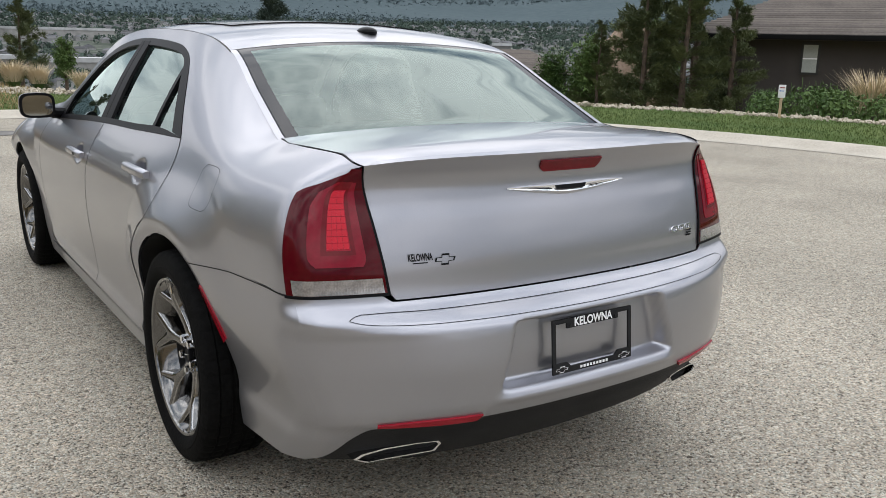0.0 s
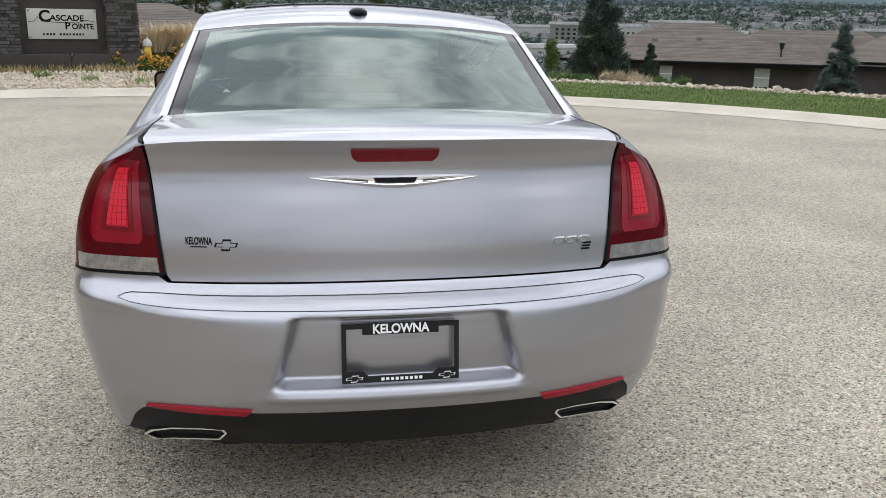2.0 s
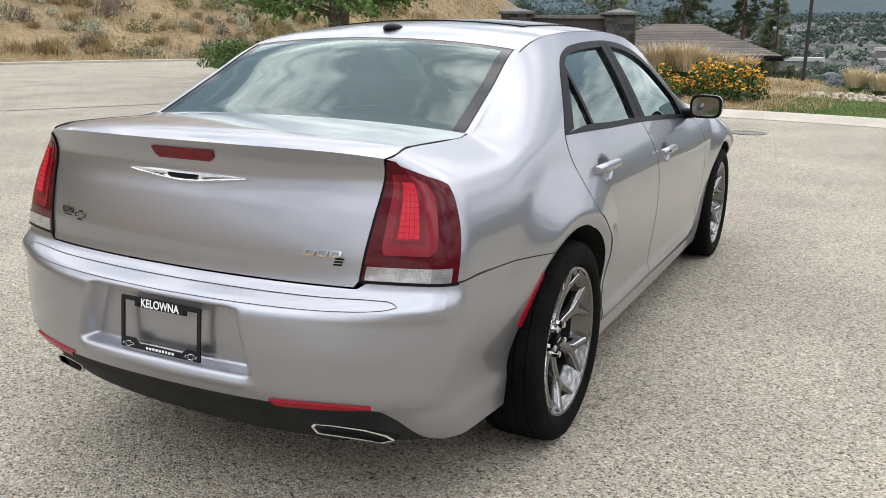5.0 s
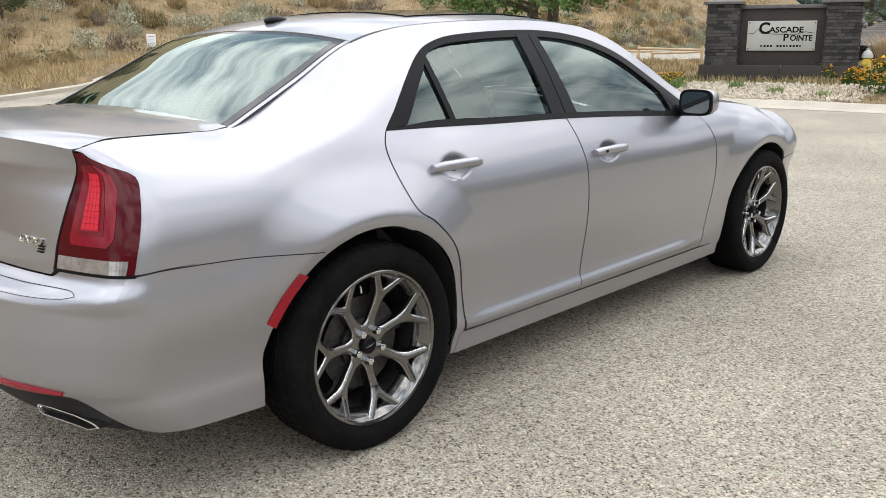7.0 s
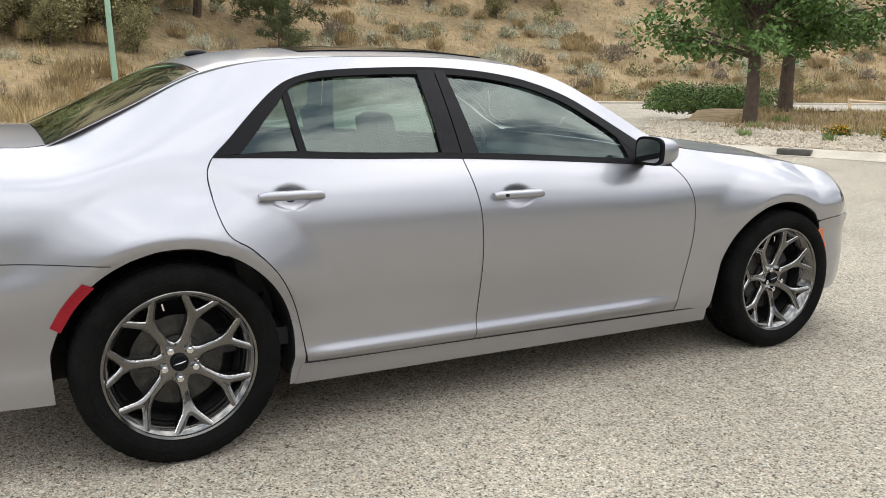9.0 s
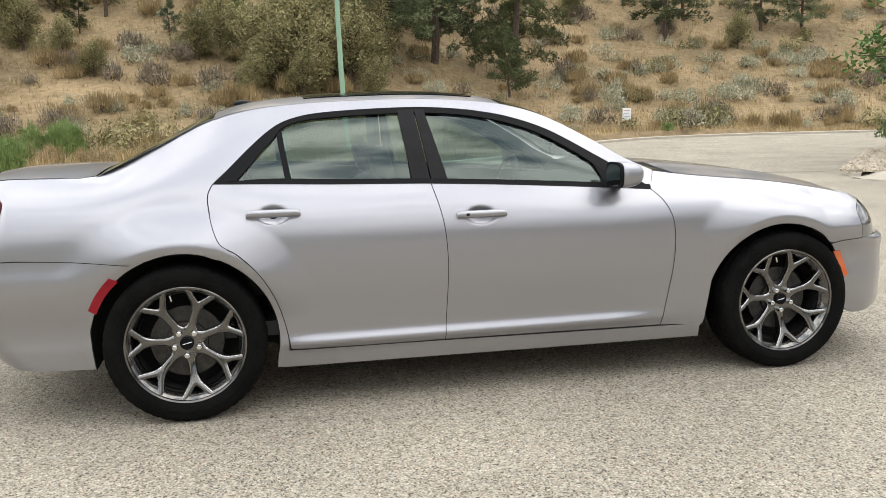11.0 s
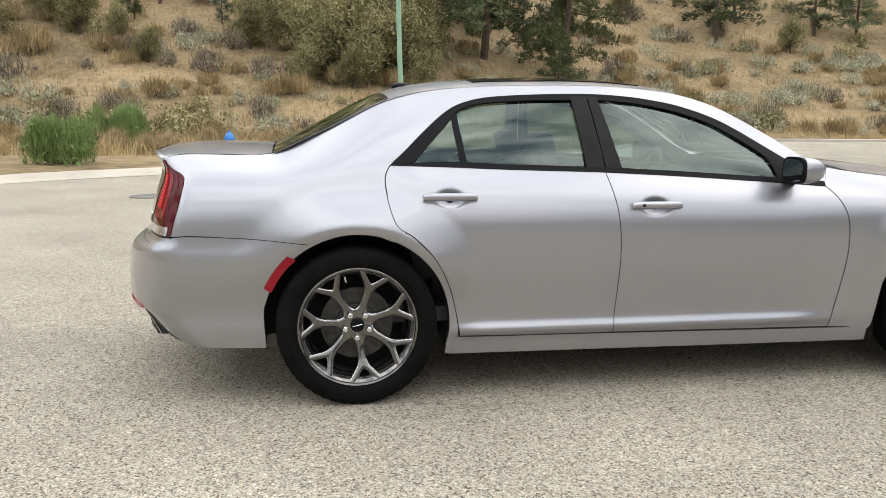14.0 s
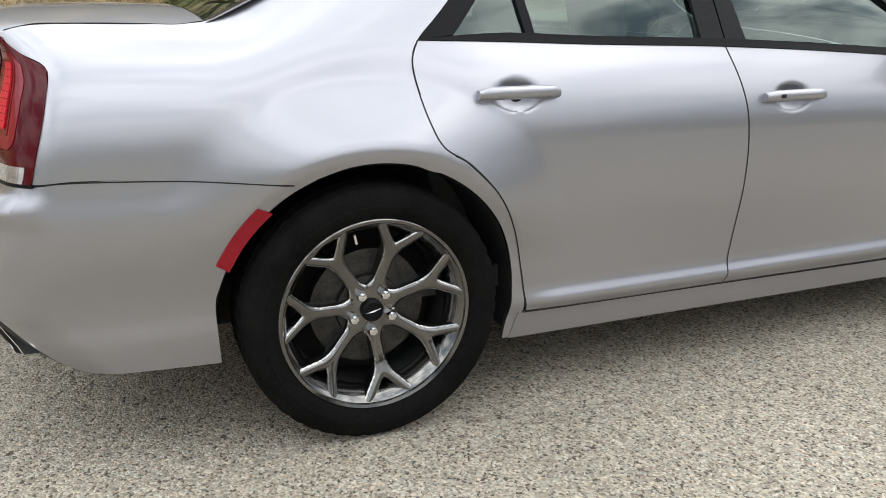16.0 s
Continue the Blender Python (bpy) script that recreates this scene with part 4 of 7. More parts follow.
body("rear_valance", sheet(val, on_rear, 110, 14, -0.004, (0, 0, 0, 0), 0.03), M_BLACK, None, "black plastic lower valance")
for sg in (-1, 1):
    # corners of the bumper under the wrap
    rl = coons(trail([(sg * 0.400, 0.424), (sg * 0.55, 0.428), (sg * 0.66, 0.431)]), trail([(sg * 0.385, 0.438), (sg * 0.55, 0.441), (sg * 0.66, 0.434)]), trail([(sg * 0.400, 0.424), (sg * 0.385, 0.440)]), trail([(sg * 0.66, 0.430), (sg * 0.66, 0.436)]))
    body("bumper_reflector", sheet(rl, on_rear, 20, 3, 0.007, (0, 0, 0, 0), 0.01), M_REFLECT, None, "red bumper reflector strip")
    # exhaust tip: flattened chrome trapezoid, hollow
    loops, bm = [], bmesh.new()
    shape = [(0.128, 0.004), (0.108, 0.014), (0.05, 0.0165), (-0.04, 0.0165), (-0.094, 0.0155), (-0.102, 0.005), (-0.084, -0.0145), (-0.04, -0.0165), (0.05, -0.0165), (0.096, -0.0135)]

    def tip_ring(b, k, off, sg=sg):
        ring = []
        for a, h in shape:
            x, z = 0.562 + a * (1 - (1 - k) * 0.35), 0.329 - 0.22 * max(0.0, a - 0.02) + h * k
            q = Vector((x, CY(x * 0.97, 0.335) - off, z))
            ring.append(b.verts.new((sg * q.x, q.y, q.z)))
        return ring
    for k, off in ((0.95, -0.10), (1.02, -0.012), (1.0, -0.002), (0.80, -0.002), (0.70, -0.010), (0.66, -0.08)):
        loops.append(tip_ring(bm, k, off))
    for a, b in zip(loops, loops[1:]):
        for k in range(10):
            bm.faces.new((a[k], a[(k + 1) % 10], b[(k + 1) % 10], b[k]))
    tip = part("exhaust_tip", bm, M_CHROME, car, "flattened chrome exhaust tip", sharp=25)
    bm = bmesh.new()
    bm.faces.new(tip_ring(bm, 0.69, -0.03))
    part("exhaust_inside", bm, M_DARK, tip)
    # tail lamp
    zs0, zs1 = 0.775, 1.094

    def lamp_fn(u, v, sg=sg):
        z = zs0 + (zs1 - zs0) * v
        xi = curve((0.775, 0.602), (1.094, 0.643))(z)
        return Vector((sg * (xi + (xo(z) - xi) * u), z))
    lampv = sheet(lamp_fn, on_rear, 26, 34, 0.004, (0, 0, 0, 0), 0.03)
    tail = body("tail_lamp", lampv, M_REDLENS, None, "red tail lamp with a lit LED panel", 40)

    def sub(x0, x1, z0, z1):
        """x as shares of the lamp's width."""
        return lambda u, v: lamp_fn(x0(z0 + (z1 - z0) * v) + (x1(z0 + (z1 - z0) * v) - x0(z0 + (z1 - z0) * v)) * u, (z0 + (z1 - z0) * v - zs0) / (zs1 - zs0))

    def const(c):
        return lambda z: c

    def lean(c0, c1):
        return lambda z: c0 + (c1 - c0) * min(max((z - 0.85) / 0.2, 0), 1)
    guide = sheet(sub(lambda z: 0.17 + 0.06 * max(0, (0.875 - z) / 0.03) ** 2, lambda z: 0.80 - 0.09 * max(0, (0.875 - z) / 0.03) ** 2 - 0.10 * max(0, (z - 1.0) / 0.06), 0.848, 1.060), on_rear, 14, 24, 0.0055, (0, 0, 0, 0), 0.003)
    raw("light_guide", *guide, M_REDBRIGHT, tail, "brighter red light guide")
    raw("guide_shade", *sheet(sub(lean(0.27, 0.29), lean(0.67, 0.62), 0.878, 1.062), on_rear, 8, 14, 0.0068, (0, 0, 0, 0), 0.002), M_REDMID, tail, "dark red inner frame")
    raw("led_panel", *sheet(sub(lean(0.325, 0.345), lean(0.61, 0.555), 0.889, 1.040), on_rear, 8, 12, 0.0085, (0, 0, 0, 0), 0.003), M_REDPANEL, tail, "red LED panel")
    for j in range(9):
        z = 0.893 + j * 0.0162
        for i in range(4):
            l0, l1 = lean(0.325, 0.345)(z), lean(0.61, 0.555)(z)
            u0 = l0 + (l1 - l0) * (0.05 + 0.235 * i)
            raw("led", *sheet(sub(const(u0), const(u0 + (l1 - l0) * 0.215), z, z + 0.0142), on_rear, 2, 2, 0.0105, (0, 0, 0, 0), 0.002), M_LED, tail)

    def ribbed(p, o):
        return on_rear(p, o + 0.0003 * math.sin(abs(p[0]) * 900))
    raw("reverse_lamp", *sheet(sub(const(0.04), lambda z: 0.95 - 0.5 * max(0.0, 0.786 - z), 0.778, 0.816), ribbed, 84, 5, 0.0065, (0, 0, 0, 0), 0.004), M_CLEARLENS, tail, "clear ribbed reverse lamp")
    rim = merge(sheet(sub(const(-0.012), const(1.01), 0.769, 0.777), on_rear, 16, 1, 0.0055, (0, 0, 0, 0), 0.004),
                sheet(sub(const(-0.022), const(0.008), 0.772, 1.094), on_rear, 1, 20, 0.0055, (0, 0, 0, 0), 0.004))
    raw("lamp_seal", *rim, M_GLOSSBLACK, tail, "black lamp seal")
# high brake lamp under the lip
hb = coons(trail([(-0.098, 1.064), (0.098, 1.064)]), trail([(-0.116, 1.097), (0.116, 1.097)]), trail([(-0.098, 1.064), (-0.112, 1.076), (-0.116, 1.097)]), trail([(0.098, 1.064), (0.112, 1.076), (0.116, 1.097)]))
body("high_brake_lamp", sheet(hb, on_rear, 20, 5, 0.006, (0, 0, 0, 0), 0.012), M_REDMID, None, "dark red high brake lamp under the boot lip")
# winged badge: chrome blades and a dark centre
bm = bmesh.new()
for sg in (-1, 1):
    prev = None
    for i in range(25):
        u = i / 24
        x = sg * 0.223 * u
        b = 1.0265 - 0.0035 * u + 0.003 * math.sin(math.pi * u)
        a = 0.9935 + 0.0255 * u**1.45
        t = 0.013 * (1 - 0.6 * u)
        ring = [bm.verts.new(on_rear((x, zz), o)) for zz, o in ((a, 0.001), (a + (b - a) * 0.2, t), (a + (b - a) * 0.45, t * 0.75), (a + (b - a) * 0.75, t), (b, 0.001))]
        if prev:
            for k in range(4):
                bm.faces.new((prev[k], prev[k + 1], ring[k + 1], ring[k]))
        prev = ring
part("winged_badge", bm, M_BADGE, lid, "chrome winged badge", sharp=20)
bd = coons(trail([(-0.052, 1.009), (0, 1.007), (0.052, 1.009)]), trail([(-0.058, 1.020), (0.058, 1.020)]), trail([(-0.052, 1.009), (-0.058, 1.020)]), trail([(0.052, 1.009), (0.058, 1.020)]))
for sg in (-1, 1):
    gv = [(sg * (0.072 + 0.11 * i / 12), 1.0095 + 0.0085 * i / 12) for i in range(13)]
    raw("badge_groove", *sheet(strip_fn(trail(gv), trail([(x, z + 0.0032 - 0.0022 * abs(abs(x) - 0.072) / 0.11) for x, z in gv])), on_rear, 14, 1, 0.0132), M_GLOSSBLACK, lid, "dark groove in the badge")
raw("badge_centre", *sheet(bd, on_rear, 12, 3, 0.0145, (0, 0, 0, 0), 0.006), M_GLOSSBLACK, lid, "dark badge centre")


def on_lid_box(name, x0, x1, z0, z1, material, off, thick, parent, label=""):
    f = coons(trail([(x0, z0), (x1, z0)]), trail([(x0, z1), (x1, z1)]), trail([(x0, z0), (x0, z1)]), trail([(x1, z0), (x1, z1)]))
    return raw(name, *sheet(f, on_rear, 4, 2, off, (0, 0, 0, 0), thick), material, parent, label)


def ring_on_lid(x, z, w, h, slant, bar, material, name, label=""):
    """A slanted rounded chrome ring."""
    bm = bmesh.new()
    n = 28
    rows = []
    for k in range(n):
        a = 2 * math.pi * k / n
        c, s = math.cos(a), math.sin(a)
        cx, sz = abs(c) ** 0.6 * (1 if c > 0 else -1), abs(s) ** 0.6 * (1 if s > 0 else -1)
        pts = []
        for q, o in ((1.0, 0.001), (0.93, 0.006), (bar, 0.006), (bar - 0.07, 0.001)):
            dx, dz = cx * w / 2 * (q if q > 0.9 else q), sz * h / 2 * (q if q > 0.9 else q * 0.92)
            pts.append(bm.verts.new(on_rear((x + dx + slant * dz, z + dz), o)))
        rows.append(pts)
    for k in range(n):
        a, b = rows[k], rows[(k + 1) % n]
        for q in range(3):
            bm.faces.new((a[q], a[q + 1], b[q + 1], b[q]))
    return part(name, bm, material, lid, label)


for i in range(3):
    ring_on_lid(0.452 + 0.038 * i, 0.842, 0.036, 0.021, 0.35, 0.62, M_CHROME, "model_badge", "chrome model badge ring")
for dz, x0, x1 in ((0.008, 0.528, 0.552), (0.0, 0.526, 0.549), (-0.008, 0.523, 0.547)):
    on_lid_box("trim_badge", x0, x1, 0.822 + dz - 0.0022, 0.822 + dz + 0.0022, M_GLOSSBLACK, 0.005, 0.004, lid, "dark trim level badge bar")


def lettering(text, size, material, parent, place, name="lettering", label="", width=None):
    """Words in the built-in font, as a mesh laid flat by place((x, y))."""
    fc = bpy.data.curves.new(name, "FONT")
    fc.body, fc.size, fc.align_x, fc.align_y, fc.extrude, fc.offset = text, size, "CENTER", "CENTER", 0.0, size * 0.03
    tmp = bpy.data.objects.new(name, fc)
    me = bpy.data.meshes.new_from_object(tmp)
    bpy.data.objects.remove(tmp)
    w = max(v.co.x for v in me.vertices) - min(v.co.x for v in me.vertices)
    k = (width / w) if width else 1.0
    for v in me.vertices:
        v.co = place((v.co.x * k, v.co.y))
    return link_mesh(name, me, material, parent, label, False)


# dealer sticker on the lid
lettering("KELOWNA", 0.026, M_GLOSSBLACK, lid, lambda p: on_rear((-0.510 + p[0], 0.861 + p[1]), 0.0016), "sticker_lettering", "black dealer sticker lettering", 0.068)
on_lid_box("sticker_bar", -0.532, -0.490, 0.8455, 0.8485, M_GLOSSBLACK, 0.0016, 0.001, lid, "illegible small print")


def bow(cx, cz, w, h, th, material, to, parent):
    """An outlined slanted cross shape."""
    o = [(-0.5, -0.18), (-0.18, -0.18), (-0.22, -0.5), (0.14, -0.5), (0.17, -0.18), (0.42, -0.18), (0.5, 0.2), (0.2, 0.2), (0.22, 0.5), (-0.14, 0.5), (-0.17, 0.2), (-0.44, 0.2)]
    a = [to((cx + x * w, cz + z * h), 0.0018) for x, z in o]
    b = [to((cx + x * w * (1 - th * 2 * h / w), cz + z * h * (1 - th * 2)), 0.0018) for x, z in o]
    return raw("bow_outline", a + b, [(k, (k + 1) % 12, 12 + (k + 1) % 12, 12 + k) for k in range(12)], material, parent, "outlined badge shape")


bow(-0.440, 0.852, 0.062, 0.030, 0.16, M_GLOSSBLACK, on_rear, lid)
# plate frame
PY = lambda z: -1.056 + (z - 0.514) * 0.10


def on_plate(p, off=0.0):
    return Vector((p[0], PY(p[1]) - 0.004 - off, p[1]))


def plate_part(name, pts, material, off, parent, label="", th=0.006):
    n = len(pts)
    a = [on_plate(q, off) for q in pts]
    b = [on_plate(q, off - th) for q in pts]
    return raw(name, a + b, [tuple(range(n))] + [(k, n + k, n + (k + 1) % n, (k + 1) % n) for k in range(n)], material, parent, label, False)


frame_ob = empty("plate_frame", 0, 0, 0)
frame_ob.parent = car
frame_ob["label"] = "black plate frame with no plate in it"
plate_part("frame_top", [(-0.154, 0.662), (0.154, 0.662), (0.154, 0.650), (0.100, 0.650), (0.100, 0.634), (-0.100, 0.634), (-0.100, 0.650), (-0.154, 0.650)], M_BLACK, 0.006, frame_ob)
plate_part("frame_bottom", [(-0.154, 0.506), (0.154, 0.506), (0.154, 0.536), (0.100, 0.536), (0.085, 0.522), (-0.085, 0.522), (-0.100, 0.536), (-0.154, 0.536)], M_BLACK, 0.006, frame_ob)
for sg in (-1, 1):
    plate_part("frame_side", [(sg * 0.154, 0.53), (sg * 0.142, 0.53), (sg * 0.142, 0.652), (sg * 0.154, 0.652)], M_BLACK, 0.0065, frame_ob)
    bow(sg * 0.122, 0.519, 0.046, 0.018, 0.12, M_WHITE, lambda p, o: on_plate(p, 0.0085), frame_ob)
    bm = bmesh.new()
    tube(bm, [on_plate((sg * 0.088, 0.642), 0.006), on_plate((sg * 0.088, 0.642), 0.010)], 0.005, 10)
    part("screw", bm, M_DARK, frame_ob)
lettering("KELOWNA", 0.034, M_WHITE, frame_ob, lambda p: on_plate((p[0], 0.648 + p[1]), 0.0075), "frame_lettering", "white lettering", 0.148)
for i in range(9):
    plate_part("frame_print", [(-0.052 + i * 0.0125, 0.511), (-0.052 + i * 0.0125 + 0.008, 0.511), (-0.052 + i * 0.0125 + 0.008, 0.5185), (-0.052 + i * 0.0125, 0.5185)], M_WHITE, 0.0075, frame_ob, "illegible white print", 0.001)

# ---- glass, roof, bonnet ----
def top_sheet(y0, y1, nu, nv, off=0.0, s=1.0, gapx=0.0, skirt=0.0):
    f = lambda u, v: ((2 * u - 1) * s, y0 + (y1 - y0) * v)
    def to(p, o):
        q = on_top(p, o)
        q.x -= math.copysign(gapx, q.x) if abs(p[0]) > 0.9 else 0
        return q
    return sheet(f, to, nu, nv, off, (0, 0, 0, 0), skirt)


rgv, rgf = top_sheet(-0.362, 0.168, 60, 24, 0.0, 0.958)
slots = [1 if (i < 2 or i >= 58 or j >= 23) else 0 for j in range(24) for i in range(60)]
rg = raw("rear_window", rgv, rgf, [M_REARGLASS, M_FRIT], car, "tinted rear window with dark borders", True, 35, slots)
rg.visible_shadow = False
for sg in (-1, 1):
    body("pillar_edge", sheet(lambda u, v: (sg * (0.965 + 0.035 * u), -0.366 + 0.54 * v), on_top, 4, 24, 0.001), M_PAINT, None, "silver pillar edge beside the rear window")
    bm = bmesh.new()
    tube(bm, [on_top((sg * 0.9615, -0.362 + 0.53 * i / 20), -0.001) for i in range(21)], 0.0035, 6)
    part("window_seal", bm, M_BLACK, car)
    # black tube added along the lid's edge to draw its shaded gap
    bm = bmesh.new()
    yl = LID_END + 0.02
    tube(bm, [(sg * (SX(y, ZT(y)) - 0.002), y, ZT(y) - 0.001) for y in [yl + (-0.372 - yl) * i / 30 for i in range(31)]], 0.0026, 6)
    part("lid_seal", bm, M_BLACK, car)
body("roof", top_sheet(0.172, 1.56, 60, 50, 0.002, 1.0, 0.0, 0.012), M_PAINT, None, "silver roof")
sr = top_sheet(0.60, 1.46, 30, 24, 0.007, 0.74, 0.0, 0.014)
body("sunroof", sr, M_FRIT, None, "dark glass sunroof")
wsv, wsf = top_sheet(1.565, 2.40, 40, 26, 0.0, 0.995)
ws = raw("windscreen", wsv, wsf, [M_GLASS, M_FRIT], car, "windscreen", True, 35, [1 if (i < 2 or i >= 38 or j < 2 or j >= 24) else 0 for j in range(26) for i in range(40)])
ws.visible_shadow = False
body("cowl", top_sheet(2.36, 2.47, 30, 4, -0.012, 1.0), M_BLACK, None, "black cowl below the windscreen")
bonnet_v = sheet(lambda u, v: (2 * u - 1, 2.45 + (FY((2 * u - 1) * 0.66, 0.80) - 0.05 - 2.45) * v), lambda p, o: on_top((p[0] * 0.995, p[1]), o), 50, 50, 0, (0, 0, 0, 0), 0.014)
bv = [Vector((v.x, v.y, v.z + 0.006 * math.exp(-((abs(v.x) - 0.42) / 0.07) ** 2) * min(1, max(0, (3.7 - v.y) / 0.5)))) for v in bonnet_v[0]]
body("bonnet", (bv, bonnet_v[1]), M_PAINT, None, "silver bonnet with raised creases")
# front end
fr = coons(trail([(-0.60, 0.24), (0, 0.22), (0.60, 0.24)]), trail([(-0.60, 0.655), (0, 0.655), (0.60, 0.655)]), trail([(-0.60, 0.24), (-0.60, 0.655)]), trail([(0.60, 0.24), (0.60, 0.655)]))
body("front_bumper", sheet(fr, on_front, 40, 20, 0, (0, 0, 0, 0), 0.02), M_PAINT, None, "silver front bumper")
gr = coons(trail([(-0.45, 0.66), (0.45, 0.66)]), trail([(-0.42, 0.83), (0.42, 0.83)]), trail([(-0.45, 0.66), (-0.42, 0.83)]), trail([(0.45, 0.66), (0.42, 0.83)]))
nose = coons(trail([(-0.60, 0.655), (0, 0.655), (0.60, 0.655)]), trail([(-0.60, 0.880), (0, 0.890), (0.60, 0.880)]), trail([(-0.60, 0.655), (-0.60, 0.880)]), trail([(0.60, 0.655), (0.60, 0.880)]))
body("nose_panel", sheet(nose, on_front, 40, 14, -0.008, (0, 0, 0, 0), 0.01), M_PAINT, None, "silver panel round the grille")
body("grille", sheet(gr, on_front, 20, 8, 0.002, (0, 0, 0, 0), 0.02), M_GLOSSBLACK, None, "black front grille")
# short fin aerial
bm = bmesh.new()
bmesh.ops.create_uvsphere(bm, u_segments=20, v_segments=10, radius=1.0, matrix=Matrix.Translation((0, 0.30, 1.449)) @ Matrix.Diagonal((0.036, 0.055, 0.020, 1)))
part("aerial", bm, M_GLOSSBLACK, car, "small black roof aerial")

# ---- mirrors ----
for sg in (-1, 1):
    bm = bmesh.new()
    rings = []
    for yy, w, h, k in ((2.045, 0.074, 0.056, 0.98), (2.052, 0.081, 0.062, 1.0), (2.085, 0.083, 0.063, 1.0), (2.130, 0.074, 0.055, 0.9), (2.160, 0.056, 0.042, 0.8), (2.176, 0.034, 0.024, 0.7)):
        ring = []
        for q in range(20):
            a = 2 * math.pi * q / 20
            c, s = math.cos(a), math.sin(a)
            ring.append(bm.verts.new((sg * (0.950 + w * abs(c) ** 0.55 * (1 if c > 0 else -1)), yy + 0.006 * c, 1.062 + h * abs(s) ** 0.6 * (1 if s > 0 else -1))))
        rings.append(ring)
    for a, b in zip(rings, rings[1:]):
        for q in range(20):
            bm.faces.new((a[q], a[(q + 1) % 20], b[(q + 1) % 20], b[q]))
    bm.faces.new(rings[-1])
    bm.faces.new(rings[0][::-1])
    mirror = part("door_mirror", bm, M_PAINT, car, "silver door mirror with a black rim", sharp=50)
    for nm, mt, w, h, yy in (("mirror_rim", M_GLOSSBLACK, 0.083, 0.063, 2.041), ("mirror_glass", M_MIRROR, 0.070, 0.051, 2.037)):
        vs = []
        for dy in (0.0, 0.012 if nm == "mirror_rim" else 0.004):
            for q in range(24):
                a = 2 * math.pi * q / 24
                c, s = math.cos(a), math.sin(a)
                vs.append((sg * (0.950 + w * abs(c) ** 0.5 * (1 if c > 0 else -1)), yy + dy + 0.006 * c, 1.062 + h * abs(s) ** 0.55 * (1 if s > 0 else -1)))
        raw(nm, vs, [tuple(range(24))] + [(q, (q + 1) % 24, 24 + (q + 1) % 24, 24 + q) for q in range(24)], mt, mirror, "black mirror rim" if nm == "mirror_rim" else "mirror glass")
    bm = bmesh.new()
    tube(bm, [(sg * 0.80, 2.12, 1.012), (sg * 0.86, 2.11, 1.018), (sg * 0.90, 2.09, 1.03)], [0.034, 0.028, 0.03], 10)
    part("mirror_stalk", bm, M_GLOSSBLACK, mirror)

# ---- wheels ----
def spoke_mesh():
    """One Y-shaped spoke along +y with webbed forks: its face by marching squares over a rounded outline, with side walls."""
    def cap(p, a, b, w0, w1):
        dx, dy = b[0] - a[0], b[1] - a[1]
        t = min(max(((p[0] - a[0]) * dx + (p[1] - a[1]) * dy) / (dx * dx + dy * dy), 0.0), 1.0)
        return math.hypot(p[0] - a[0] - dx * t, p[1] - a[1] - dy * t) - (w0 + (w1 - w0) * t)

    def join(a, b, k):
        h = max(k - abs(a - b), 0.0) / k
        return min(a, b) - h * h * k * 0.25

    def f(r, t):
        t = abs(t)
        d = join(math.hypot(r, t) - 0.066, cap((r, t), (0.05, 0), (0.175, 0), 0.0185, 0.0165), 0.035)
        d = join(d, cap((r, t), (0.176, 0.0), (0.268, 0.077), 0.0145, 0.0125), 0.022)
        d = max(d, math.hypot(r, t) - 0.266)
        return max(d, t * math.cos(math.pi / 7) - r * math.sin(math.pi / 7) - 0.0005)
    face = curve((0.03, 0.047), (0.09, 0.051), (0.15, 0.062), (0.20, 0.078), (0.27, 0.102))
    h, r0, t0, nr, nt = 0.003, 0.026, -0.108, 82, 72
    val = [[f(r0 + i * h, t0 + j * h) for j in range(nt + 1)] for i in range(nr + 1)]
    vs, fs, mi, seen = [], [], [], {}

    def vert(key, r, t, d, drop=0.0):
        if key not in seen:
            e = min(max(1 + d / 0.013, 0.0), 1.0)
            seen[key] = len(vs)
            vs.append((face(math.hypot(r, t)) - 0.0075 * e * e - drop, r, t))
        return seen[key]
    for i in range(nr):
        for j in range(nt):
            cs = [(i, j), (i + 1, j), (i + 1, j + 1), (i, j + 1)]
            q, cut = [], []
            for a, b in zip(cs, cs[1:] + cs[:1]):
                va, vb = val[a[0]][a[1]], val[b[0]][b[1]]
                if va < 0:
                    q.append(vert(a, r0 + a[0] * h, t0 + a[1] * h, va))
                if (va < 0) != (vb < 0):
                    k = va / (va - vb)
                    r, t = r0 + (a[0] + (b[0] - a[0]) * k) * h, t0 + (a[1] + (b[1] - a[1]) * k) * h
                    key = (min(a, b), max(a, b))
                    q.append(vert(key, r, t, 0.0))
                    cut.append((key, r, t, va < 0))
            if len(q) > 2:
                fs.append(tuple(q))
                mi.append(1 if sum(val[a][b] for a, b in cs) / 4 > -0.0035 else 0)
            if len(cut) == 2:
                (k0, ra, ta, out), (k1, rb, tb, _) = cut
                lo = [vert(("low", k), r, t, 0.0, 0.042) for k, r, t in ((k0, ra, ta), (k1, rb, tb))]
                w = (seen[k0], seen[k1], lo[1], lo[0])
                fs.append(w[::-1] if out else w)
                mi.append(0)
    me = bpy.data.meshes.new("spoke")
    me.from_pydata(vs, [], fs)
    me.update()
    for m in (M_RIM, M_RIMEDGE):
        me.materials.append(m)
    me.polygons.foreach_set("material_index", mi)
    me.polygons.foreach_set("use_smooth", [True] * len(fs))
    me.set_sharp_from_angle(angle=radians(50))
    return me


